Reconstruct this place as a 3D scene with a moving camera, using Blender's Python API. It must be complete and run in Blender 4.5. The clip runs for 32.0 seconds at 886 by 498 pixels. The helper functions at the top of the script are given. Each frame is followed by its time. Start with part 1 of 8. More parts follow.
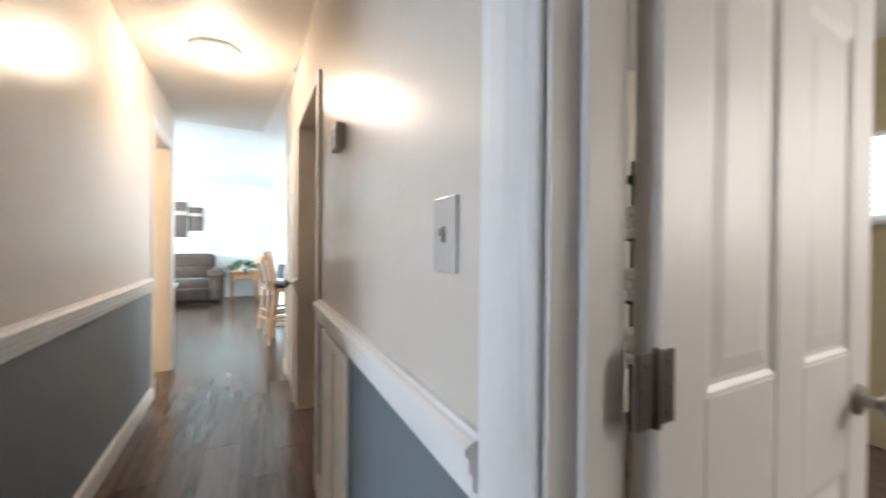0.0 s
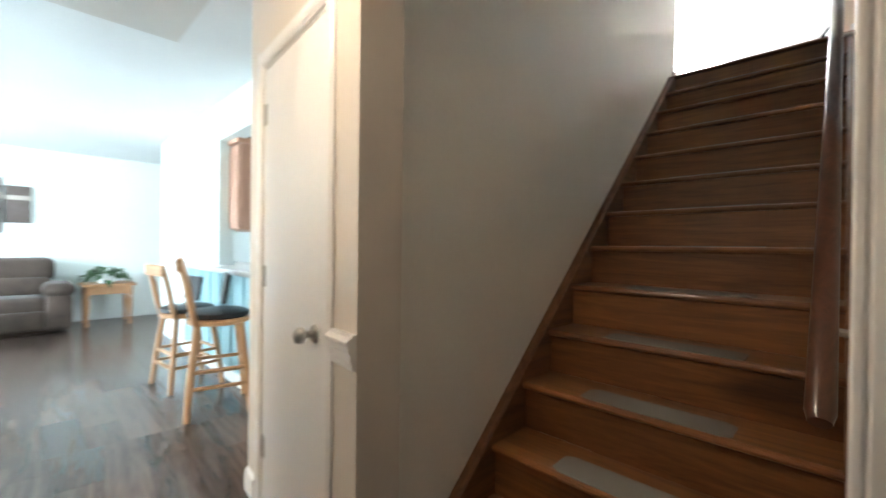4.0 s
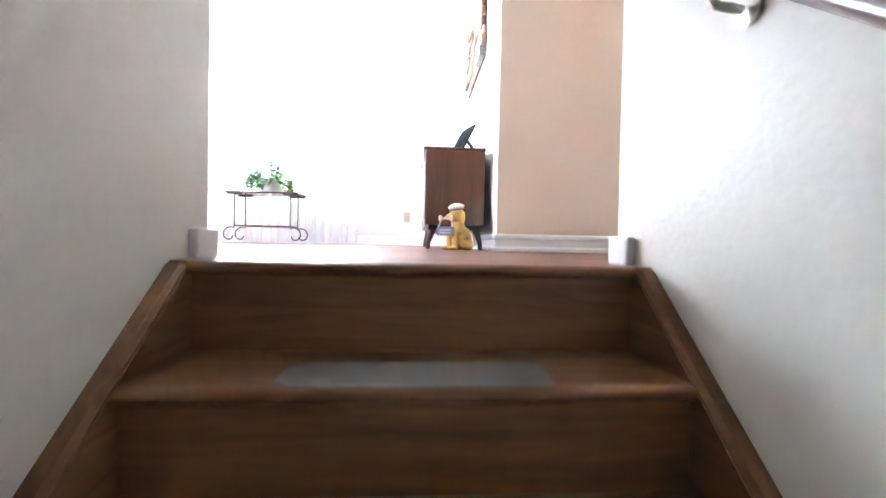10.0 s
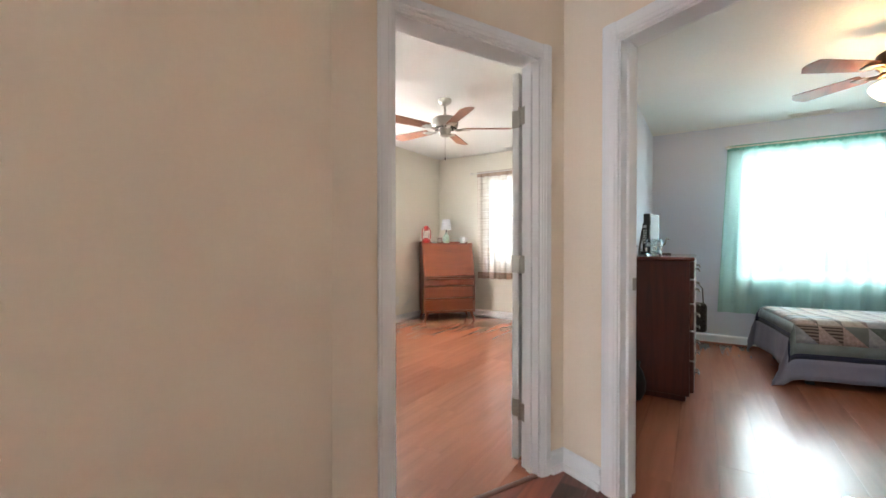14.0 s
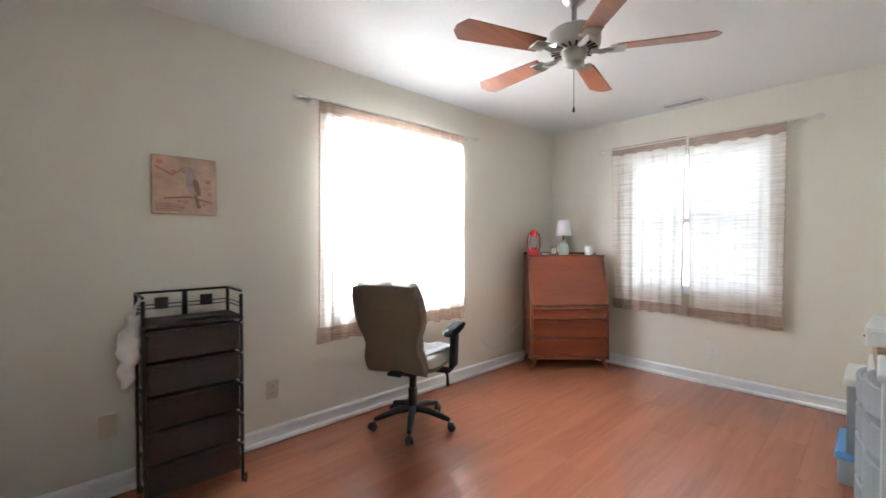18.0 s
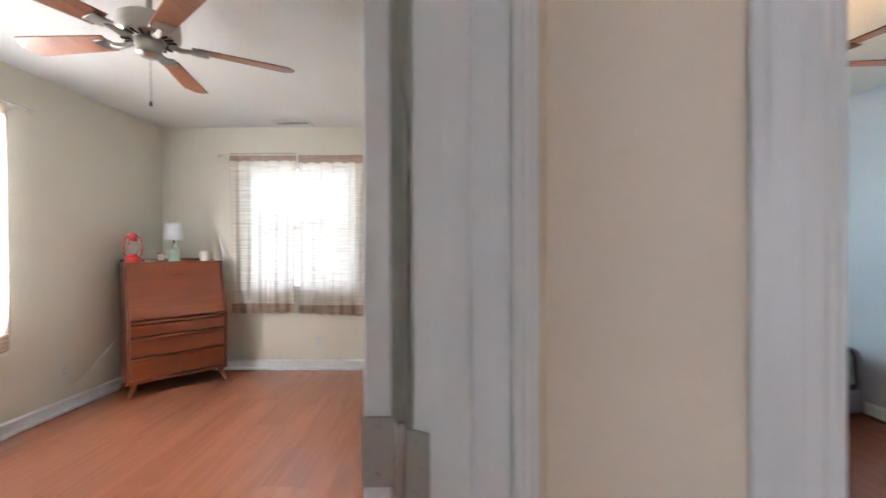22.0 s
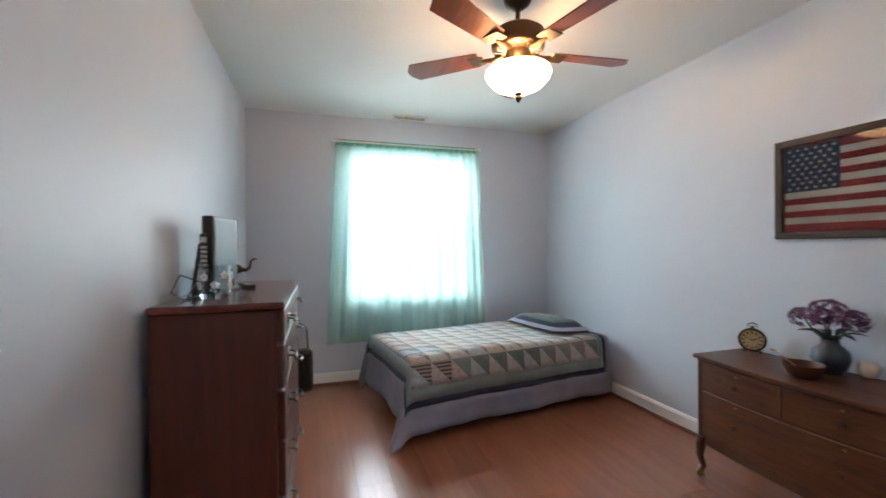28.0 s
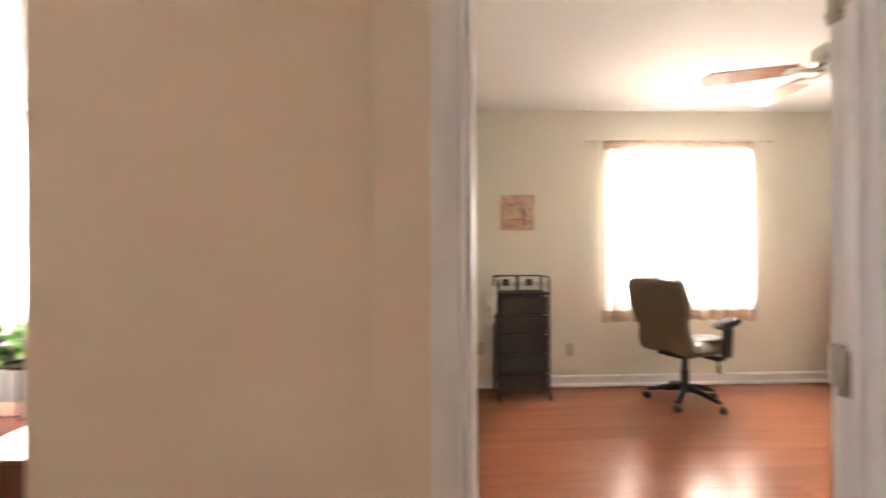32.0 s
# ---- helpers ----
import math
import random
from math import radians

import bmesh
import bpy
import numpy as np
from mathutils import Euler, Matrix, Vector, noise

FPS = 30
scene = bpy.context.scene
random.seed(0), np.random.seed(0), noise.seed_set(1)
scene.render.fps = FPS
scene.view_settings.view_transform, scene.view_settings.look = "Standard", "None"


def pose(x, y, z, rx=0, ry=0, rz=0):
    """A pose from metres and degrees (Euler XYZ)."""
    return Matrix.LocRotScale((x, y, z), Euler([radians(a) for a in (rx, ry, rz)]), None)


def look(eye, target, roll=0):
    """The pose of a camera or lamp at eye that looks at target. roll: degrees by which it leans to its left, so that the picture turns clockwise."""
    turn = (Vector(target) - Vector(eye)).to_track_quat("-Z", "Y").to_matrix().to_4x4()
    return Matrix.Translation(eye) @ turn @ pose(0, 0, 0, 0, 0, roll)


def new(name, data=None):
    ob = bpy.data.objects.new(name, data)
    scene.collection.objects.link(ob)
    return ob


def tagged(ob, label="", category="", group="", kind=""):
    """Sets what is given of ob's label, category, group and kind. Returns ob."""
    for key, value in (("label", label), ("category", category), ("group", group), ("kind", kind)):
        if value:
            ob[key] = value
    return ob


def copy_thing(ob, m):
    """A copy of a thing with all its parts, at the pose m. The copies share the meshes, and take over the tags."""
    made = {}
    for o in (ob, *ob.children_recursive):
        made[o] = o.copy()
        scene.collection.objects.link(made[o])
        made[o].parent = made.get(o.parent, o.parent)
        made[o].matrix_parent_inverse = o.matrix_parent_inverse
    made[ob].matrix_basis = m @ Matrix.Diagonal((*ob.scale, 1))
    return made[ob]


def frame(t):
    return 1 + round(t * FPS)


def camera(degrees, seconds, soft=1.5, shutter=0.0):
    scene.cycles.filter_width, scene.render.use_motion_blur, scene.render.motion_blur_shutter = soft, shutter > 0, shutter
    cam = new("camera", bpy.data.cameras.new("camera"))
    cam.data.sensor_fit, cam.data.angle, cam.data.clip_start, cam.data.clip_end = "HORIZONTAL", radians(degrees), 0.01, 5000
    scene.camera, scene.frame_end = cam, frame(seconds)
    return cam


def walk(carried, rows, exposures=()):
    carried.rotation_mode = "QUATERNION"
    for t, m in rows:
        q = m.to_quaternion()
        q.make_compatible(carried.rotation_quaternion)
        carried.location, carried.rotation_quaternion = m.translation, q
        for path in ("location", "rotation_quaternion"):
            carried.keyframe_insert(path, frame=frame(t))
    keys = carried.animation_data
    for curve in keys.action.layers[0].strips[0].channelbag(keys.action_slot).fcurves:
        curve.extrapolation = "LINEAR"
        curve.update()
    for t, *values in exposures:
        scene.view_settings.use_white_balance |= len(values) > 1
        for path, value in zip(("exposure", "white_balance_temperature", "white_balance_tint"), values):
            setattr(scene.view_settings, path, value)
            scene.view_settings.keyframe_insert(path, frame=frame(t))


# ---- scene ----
cam = camera(95.0, 32.0, 1.6, 0.5)
PATH = [
    (0, (2.458, -0.957, 1.16), (0.73, 0.051, 1.143), 0.5),
    (0.5, (2.409, -0.98, 1.149), (0.494, -0.402, 1.125), 0.4),
    (1, (2.275, -0.997, 1.12), (0.29, -0.753, 1.087), 1.0),
    (1.5, (1.948, -1.003, 1.117), (-0.042, -0.817, 1.074), 0.7),
    (2, (1.629, -1.017, 1.119), (-0.361, -0.822, 1.074), 0.6),
    (2.5, (1.287, -1.06, 1.148), (-0.682, -0.713, 1.108), 1.1),
    (3, (0.968, -1.114, 1.166), (-0.909, -0.425, 1.136), 1.1),
    (3.5, (0.695, -1.103, 1.159), (-0.982, -0.014, 1.138), 0.9),
    (4, (0.472, -1.06, 1.167), (-0.925, 0.371, 1.155), 0.7),
    (4.5, (0.255, -0.983, 1.185), (-0.746, 0.749, 1.167), 0.5),
    (6.5, (-0.001, 0.068, 1.31), (0.076, 2.067, 1.28), -0.2),
    (7, (0.026, 0.348, 1.533), (0.091, 2.347, 1.498), -0.2),
    (7.5, (0.042, 0.608, 1.715), (0.098, 2.607, 1.688), -0.1),
    (8, (0.047, 0.836, 1.878), (0.103, 2.835, 1.854), -0.1),
    (8.5, (0.059, 1.08, 2.062), (0.121, 3.079, 2.032), 0.1),
    (9, (0.048, 1.289, 2.251), (0.107, 3.287, 2.211), 0.1),
    (9.5, (0.017, 1.489, 2.43), (0.126, 3.486, 2.394), 0.7),
    (10, (-0.003, 1.666, 2.609), (0.121, 3.662, 2.575), 1.1),
    (10.5, (0.017, 1.886, 2.792), (0.156, 3.88, 2.748), 0.6),
    (11, (-0.004, 2.109, 2.942), (0.197, 4.098, 2.899), 0.7),
    (11.5, (-0.029, 2.284, 3.098), (0.449, 4.226, 3.057), 0.7),
    (12, (-0.081, 2.409, 3.232), (0.602, 4.288, 3.205), 0.5),
    (12.5, (-0.05, 2.539, 3.383), (1.029, 4.223, 3.358), 0.4),
    (13, (0.032, 2.693, 3.542), (1.43, 4.123, 3.518), 0.6),
    (13.5, (0.132, 2.854, 3.623), (1.798, 3.961, 3.623), 0.8),
    (15.5, (1.032, 3.357, 3.824), (2.73, 4.413, 3.79), -0.7),
    (16, (1.26, 3.486, 3.834), (2.816, 4.742, 3.8), -0.7),
    (16.5, (1.482, 3.622, 3.831), (2.865, 5.067, 3.805), -0.7),
    (17, (1.621, 3.846, 3.854), (2.906, 5.378, 3.815), -0.2),
    (17.5, (1.709, 3.975, 3.855), (2.99, 5.51, 3.823), -0.2),
    (18, (1.775, 4.06, 3.855), (3.137, 5.525, 3.822), -0.1),
    (18.5, (1.792, 4.09, 3.857), (3.276, 5.431, 3.827), -0.1),
    (19, (1.804, 4.084, 3.867), (3.401, 5.288, 3.837), -0.1),
    (19.5, (1.813, 4.073, 3.873), (3.495, 5.154, 3.842), -0.2),
    (20, (1.82, 4.048, 3.879), (3.597, 4.964, 3.845), -0.2),
    (20.5, (1.825, 4.017, 3.867), (3.69, 4.739, 3.841), -0.4),
    (21, (1.829, 3.886, 3.828), (3.767, 4.378, 3.823), -0.2),
    (21.5, (1.805, 3.812, 3.844), (3.789, 4.069, 3.834), -0.4),
    (22, (1.774, 3.725, 3.847), (3.774, 3.744, 3.838), -0.2),
    (22.5, (1.714, 3.631, 3.858), (3.706, 3.443, 3.836), -0.6),
    (23, (1.658, 3.528, 3.85), (3.616, 3.121, 3.825), -0.7),
    (23.5, (1.624, 3.445, 3.836), (3.529, 2.834, 3.816), -0.8),
    (24, (1.612, 3.349, 3.828), (3.44, 2.538, 3.802), -0.7),
    (24.5, (1.667, 3.304, 3.836), (3.413, 2.33, 3.798), -0.8),
    (26.5, (2.014, 2.999, 3.801), (3.69, 1.908, 3.777), -0.6),
    (27, (2.05, 2.956, 3.803), (3.802, 1.992, 3.785), -0.5),
    (27.5, (2.057, 2.925, 3.808), (3.881, 2.104, 3.79), -0.5),
    (28, (2.045, 2.916, 3.8), (3.956, 2.326, 3.793), -0.4),
    (28.5, (2.009, 2.938, 3.803), (3.986, 2.635, 3.794), -0.2),
    (29, (1.96, 2.979, 3.794), (3.958, 3.074, 3.791), 0.2),
    (29.5, (1.81, 2.986, 3.825), (3.733, 3.533, 3.799), 0.1),
    (30, (1.748, 2.989, 3.842), (3.477, 3.994, 3.818), -0.6),
    (30.5, (1.690, 3.012, 3.845), (3.147, 4.382, 3.822), -0.5),
    (31, (1.601, 3.021, 3.805), (2.676, 4.707, 3.812), -0.4),
    (31.5, (1.541, 3.062, 3.826), (2.157, 4.964, 3.826), -0.4),
    (32, (1.448, 3.012, 3.829), (1.520, 5.010, 3.835), -0.3),
]
EXPOSURES = [(0, 1.5, 6500, 14), (2, 1.95, 6300, 12), (3.5, 1.6, 6250, 8), (4.5, 1.4, 6250, 8), (6.5, 1.3, 6200, 10), (7, 1.7, 6200, 10), (8, 2.65, 5800, 6), (9, 2.5, 5800, 8),
             (10, 1.65, 5700, 10), (10.5, 0.65, 5500, 8), (11, 0.1, 5600, 6), (12, 0.2, 5800, 8), (13, 0.38, 6700, 12), (13.5, 0.55, 6500, 10), (15.5, 0.25, 6350, 10), (17, 0.1, 6050, 10),
             (18, 0.0, 5900, 10), (19, -0.35, 5850, 10), (21, -0.5, 6200, 11), (22, 0.0, 6150, 11), (24, 0.25, 6050, 10), (26.5, 0.42, 6200, 14), (28, 0.32, 6450, 16), (29, 0.5, 6950, 19),
             (30, 0.35, 7300, 22), (30.5, 0.4, 7700, 25), (31, 0.42, 7950, 27), (32, 0.5, 7600, 18)]
walk(cam, [(t, look(eye, aim, roll)) for t, eye, aim, roll in PATH], EXPOSURES)

# ---------------- world, sun, large lights, exposure ----------------
world = bpy.data.worlds.new("world")
scene.world = world
world.use_nodes = True
wn = world.node_tree
sky = wn.nodes.new("ShaderNodeTexSky")
sky.sky_type = 'NISHITA'
sky.sun_disc = False
sky.sun_elevation = radians(64.8)
sky.sun_rotation = radians(-39.3)
wn.links.new(sky.outputs[0], wn.nodes["Background"].inputs[0])
wn.nodes["Background"].inputs[1].default_value = 0.12


def lamp(name, kind, m, watts, colour, size=0.1, size_y=None):
    d = bpy.data.lights.new(name, kind)
    d.energy, d.color = watts, colour
    if kind == 'AREA':
        d.size = size
        if size_y:
            d.shape, d.size_y = 'RECTANGLE', size_y
    elif kind == 'POINT':
        d.shadow_soft_size = size
    ob = new(name, d)
    ob.matrix_basis = m
    return ob


sun = lamp("sun", 'SUN', look((-0.70, 8.30, 12.05), (2.0, 5.0, 3.0)), 5.0, (1.0, 0.95, 0.87))
sun.data.angle = radians(0.5)
DAY = (0.86, 0.94, 1.0)
# daylight standing in the openings of the windows
lamp("daylight_study_north", 'AREA', look((3.80, 7.35, 4.30), (3.80, 5.4, 3.1)), 720, (0.88, 0.95, 1.0), 1.25, 1.35)
lamp("daylight_study_east", 'AREA', look((6.30, 5.24, 4.05), (4.0, 5.24, 3.9)), 19, (0.88, 0.95, 1.0), 1.2, 1.35)
lamp("daylight_bedroom", 'AREA', look((6.55, 2.04, 4.25), (4.7, 1.05, 3.1)), 112, (0.88, 0.95, 1.0), 1.15, 1.25)
lamp("daylight_den", 'AREA', look((-1.55, 6.75, 4.0), (-1.55, 4.0, 3.8)), 540, (0.97, 0.98, 1.0), 1.5, 1.5)
# added fill for den and stair through an unseen west opening
lamp("den_west_fill", 'AREA', look((-5.05, 5.2, 4.0), (-2.0, 5.0, 3.8)), 150, DAY, 1.5, 1.4)
# cool daylight through the living room's added, unseen south window
lamp("daylight_living", 'AREA', look((-5.2, -4.75, 1.5), (-5.2, 0.0, 1.3)), 160, (0.74, 0.90, 1.0), 2.6, 1.6)
# added fill behind a kitchen window that stays out of view
lamp("kitchen_fill", 'AREA', look((-4.0, 3.30, 1.6), (-4.0, 0.0, 1.2)), 45, DAY, 1.6, 1.0)
# added warm fill inside the front room, in no window, for the open door
lamp("front_room_fill", 'AREA', look((3.9, 2.1, 1.7), (2.7, 0.0, 1.3)), 17, (1.0, 0.95, 0.87), 1.2, 1.0)
lamp("daylight_side_room", 'AREA', look((1.75, -4.85, 1.5), (1.75, -1.0, 1.2)), 30, (0.66, 0.83, 1.0), 1.4, 1.2)
lamp("hall_bulb", 'POINT', pose(-0.52, -0.91, 2.21), 9, (1.0, 0.82, 0.63), 0.13)
for k in range(3):
    lamp("bedroom_bulb", 'POINT', pose(3.84 + 0.1 * math.cos(0.5 + k * 2.0944), 1.97 + 0.1 * math.sin(0.5 + k * 2.0944), 4.682), 10, (1.0, 0.60, 0.28), 0.04)
lamp("side_room_bulb", 'POINT', pose(-1.3, -2.7, 2.2), 30, (1.0, 0.72, 0.38), 0.1)

# ---------------- materials ----------------


def material(name):
    m = bpy.data.materials.new(name)
    m.use_nodes = True
    nt = m.node_tree
    b = nt.nodes["Principled BSDF"]
    return m, nt, b


def node(nt, kind, **vals):
    n = nt.nodes.new(kind)
    for k, v in vals.items():
        n.inputs[k.replace("_", " ")].default_value = v
    return n


def mapped(nt, scale=(1, 1, 1), rand=False):
    """Object coordinates, scaled; with rand each object gets a place of its own in the pattern."""
    tc = nt.nodes.new("ShaderNodeTexCoord")
    mp = nt.nodes.new("ShaderNodeMapping")
    mp.inputs["Scale"].default_value = scale
    nt.links.new(tc.outputs["Object"], mp.inputs["Vector"])
    if rand:
        oi = nt.nodes.new("ShaderNodeObjectInfo")
        mu = nt.nodes.new("ShaderNodeMath")
        mu.operation = 'MULTIPLY'
        mu.inputs[1].default_value = 37.0
        nt.links.new(oi.outputs["Random"], mu.inputs[0])
        nt.links.new(mu.outputs[0], mp.inputs["Location"])
    return mp.outputs[0]


def ramp(nt, fac, c0, c1, p0=0.3, p1=0.7):
    r = nt.nodes.new("ShaderNodeValToRGB")
    r.color_ramp.elements[0].position, r.color_ramp.elements[1].position = p0, p1
    r.color_ramp.elements[0].color, r.color_ramp.elements[1].color = (*c0, 1), (*c1, 1)
    nt.links.new(fac, r.inputs[0])
    return r.outputs[0]


def bump(nt, b, fac, strength, dist=0.01):
    n = nt.nodes.new("ShaderNodeBump")
    n.inputs["Strength"].default_value, n.inputs["Distance"].default_value = strength, dist
    nt.links.new(fac, n.inputs["Height"])
    nt.links.new(n.outputs[0], b.inputs["Normal"])


def shade(c, f):
    return tuple(min(1.0, max(0.0, x * f)) for x in c)


def paint(name, c, rough=0.5, var=0.05, grain=60.0, relief=0.15, patch=1.6, metal=0.0, spec=0.5, dist=0.004, spread=0.0):
    """Painted or plain solid surface: broad soft patches, fine grain, roughness that wanders."""
    m, nt, b = material(name)
    v = mapped(nt)
    big = node(nt, "ShaderNodeTexNoise", Scale=patch, Detail=3.0)
    fine = node(nt, "ShaderNodeTexNoise", Scale=grain, Detail=4.0)
    nt.links.new(v, big.inputs["Vector"])
    nt.links.new(v, fine.inputs["Vector"])
    mix = nt.nodes.new("ShaderNodeMath")
    mix.operation = 'MULTIPLY_ADD'
    mix.inputs[1].default_value = 0.35
    nt.links.new(fine.outputs[0], mix.inputs[0])
    half = nt.nodes.new("ShaderNodeMath")
    half.operation = 'MULTIPLY'
    half.inputs[1].default_value = 0.65
    nt.links.new(big.outputs[0], half.inputs[0])
    nt.links.new(half.outputs[0], mix.inputs[2])
    nt.links.new(ramp(nt, mix.outputs[0], shade(c, 1 - var), shade(c, 1 + var)), b.inputs["Base Color"])
    mr = nt.nodes.new("ShaderNodeMapRange")
    mr.inputs["To Min"].default_value, mr.inputs["To Max"].default_value = max(0.02, rough - 0.08), min(1, rough + 0.08)
    nt.links.new(big.outputs[0], mr.inputs["Value"])
    nt.links.new(mr.outputs[0], b.inputs["Roughness"])
    b.inputs["Metallic"].default_value = metal
    b.inputs["Specular IOR Level"].default_value = spec
    if relief:
        bump(nt, b, fine.outputs[0], relief, dist)
    return m


def plaster(name, c, rough, scale, strength, var=0.03):
    """Wall paint over trowelled plaster: uneven lumps that catch the light."""
    m, nt, b = material(name)
    v = mapped(nt)
    lumps = node(nt, "ShaderNodeTexNoise", Scale=scale, Detail=5.0, Roughness=0.55, Distortion=0.6)
    broad = node(nt, "ShaderNodeTexNoise", Scale=1.1, Detail=2.0)
    nt.links.new(v, lumps.inputs["Vector"])
    nt.links.new(v, broad.inputs["Vector"])
    nt.links.new(ramp(nt, broad.outputs[0], shade(c, 1 - var), shade(c, 1 + var)), b.inputs["Base Color"])
    b.inputs["Roughness"].default_value = rough
    b.inputs["Specular IOR Level"].default_value = 0.3
    mask = node(nt, "ShaderNodeTexNoise", Scale=2.3, Detail=2.0)
    nt.links.new(v, mask.inputs["Vector"])
    mul = nt.nodes.new("ShaderNodeMath")
    mul.operation = 'MULTIPLY'
    nt.links.new(lumps.outputs[0], mul.inputs[0])
    nt.links.new(ramp(nt, mask.outputs[0], (0.12, 0.12, 0.12), (1, 1, 1), 0.42, 0.66), mul.inputs[1])
    bump(nt, b, mul.outputs[0], strength, 0.03)
    return m


def wood(name, dark, light, axis=0, scale=1.0, rough=0.4, relief=0.1, rand=True, coat=0.0, vary=0.0, knots=False):
    """Wood with grain that runs along one axis of the object."""
    m, nt, b = material(name)
    s = [9.0 * scale] * 3
    s[axis] = 0.7 * scale
    v = mapped(nt, tuple(s), rand)
    g = node(nt, "ShaderNodeTexNoise", Scale=2.2, Detail=7.0, Roughness=0.62, Distortion=1.4)
    nt.links.new(v, g.inputs["Vector"])
    fine = node(nt, "ShaderNodeTexNoise", Scale=14.0, Detail=3.0)
    nt.links.new(v, fine.inputs["Vector"])
    add = nt.nodes.new("ShaderNodeMath")
    add.operation = 'MULTIPLY_ADD'
    add.inputs[1].default_value = 0.25
    nt.links.new(fine.outputs[0], add.inputs[0])
    nt.links.new(g.outputs[0], add.inputs[2])
    fac = add.outputs[0]
    if vary:
        oi = nt.nodes.new("ShaderNodeObjectInfo")
        va = nt.nodes.new("ShaderNodeMath")
        va.operation = 'MULTIPLY_ADD'
        va.inputs[1].default_value = vary
        nt.links.new(oi.outputs["Random"], va.inputs[0])
        nt.links.new(fac, va.inputs[2])
        fac = va.outputs[0]
    col = ramp(nt, fac, dark, light, 0.38 + vary * 0.3, 0.82 + vary * 0.6)
    if knots:
        vo = node(nt, "ShaderNodeTexNoise", Scale=1.1, Detail=2.0, Distortion=0.6)
        ks = [2.4] * 3
        ks[axis] = 1.1
        nt.links.new(mapped(nt, tuple(ks), rand), vo.inputs["Vector"])
        mx = nt.nodes.new("ShaderNodeMix")
        mx.data_type = 'RGBA'
        mx.blend_type = 'MULTIPLY'
        mx.inputs["Factor"].default_value = 0.8
        nt.links.new(col, mx.inputs["A"])
        nt.links.new(ramp(nt, vo.outputs[0], (0.32, 0.28, 0.26), (1, 1, 1), 0.27, 0.36), mx.inputs["B"])
        col = mx.outputs["Result"]
    nt.links.new(col, b.inputs["Base Color"])
    b.inputs["Roughness"].default_value = rough
    b.inputs["Coat Weight"].default_value = coat
    b.inputs["Coat Roughness"].default_value = 0.12
    bump(nt, b, add.outputs[0], relief, 0.004)
    return m


def fabric(name, c, weave=260.0, rough=0.95, var=0.2, relief=0.3, sheen=0.2, patch=7.0):
    m = paint(name, c, rough, var, weave, relief, patch, 0.0, 0.2, 0.003)
    m.node_tree.nodes["Principled BSDF"].inputs["Sheen Weight"].default_value = sheen
    return m


def sheer(name, c, through_part, stripes=None, see=0.0):
    """Thin curtain cloth: part of the light comes through it."""
    m, nt, b = material(name)
    out = nt.nodes["Material Output"]
    v = mapped(nt, (1, 1, 1))
    wv = node(nt, "ShaderNodeTexNoise", Scale=3.0 if stripes else 30.0, Detail=5.0)
    st = mapped(nt, (1.2, 1.2, 45.0) if stripes else (2.0, 2.0, 60.0))
    nt.links.new(st, wv.inputs["Vector"])
    col = ramp(nt, wv.outputs[0], shade(c, 0.9), shade(c, 1.06), 0.35, 0.65) if not stripes else ramp(nt, wv.outputs[0], stripes, shade(c, 1.03), 0.33, 0.56)
    nt.links.new(col, b.inputs["Base Color"])
    b.inputs["Roughness"].default_value = 0.9
    tl = nt.nodes.new("ShaderNodeBsdfTranslucent")
    nt.links.new(col, tl.inputs["Color"])
    mx = nt.nodes.new("ShaderNodeMixShader")
    mx.inputs[0].default_value = through_part
    nt.links.new(b.outputs[0], mx.inputs[1])
    nt.links.new(tl.outputs[0], mx.inputs[2])
    last = mx
    if see:
        tp = nt.nodes.new("ShaderNodeBsdfTransparent")
        m2 = nt.nodes.new("ShaderNodeMixShader")
        m2.inputs[0].default_value = see
        nt.links.new(last.outputs[0], m2.inputs[1])
        nt.links.new(tp.outputs[0], m2.inputs[2])
        last = m2
    nt.links.new(last.outputs[0], out.inputs["Surface"])
    return m


def glow(name, c, strength, base=(0.9, 0.88, 0.82)):
    m, nt, b = material(name)
    b.inputs["Base Color"].default_value = (*base, 1)
    b.inputs["Emission Color"].default_value = (*c, 1)
    b.inputs["Emission Strength"].default_value = strength
    b.inputs["Roughness"].default_value = 0.3
    return m


def glassy(name, c=(1, 1, 1), rough=0.02):
    m, nt, b = material(name)
    b.inputs["Base Color"].default_value = (*c, 1)
    b.inputs["Roughness"].default_value = rough
    b.inputs["Transmission Weight"].default_value = 1.0
    b.inputs["IOR"].default_value = 1.3
    return m


HALL_UP = plaster("hall_upper_paint", (0.64, 0.575, 0.505), 0.29, 18.0, 0.13)
HALL_DADO = paint("hall_dado_grey_blue", (0.17, 0.20, 0.225), 0.5, 0.05)
TRIM = paint("white_gloss_trim", (0.76, 0.745, 0.73), 0.42, 0.02, 40, 0.04)
TRIM_COOL = paint("white_trim_upstairs", (0.82, 0.82, 0.84), 0.35, 0.02, 40, 0.04)
STAIR_WALL = paint("stair_wall_cream", (0.75, 0.725, 0.66), 0.42, 0.04, 55, 0.35, dist=0.006)
LANDING = paint("landing_beige", (0.81, 0.685, 0.565), 0.6, 0.03, 60, 0.2)
STUDY = paint("study_cream", (0.74, 0.705, 0.615), 0.6, 0.03, 60, 0.2)
BLUE = paint("bedroom_pale_blue", (0.575, 0.625, 0.72), 0.5, 0.03, 60, 0.2)
DEN = paint("den_white", (0.74, 0.72, 0.69), 0.6, 0.03, 60, 0.2)
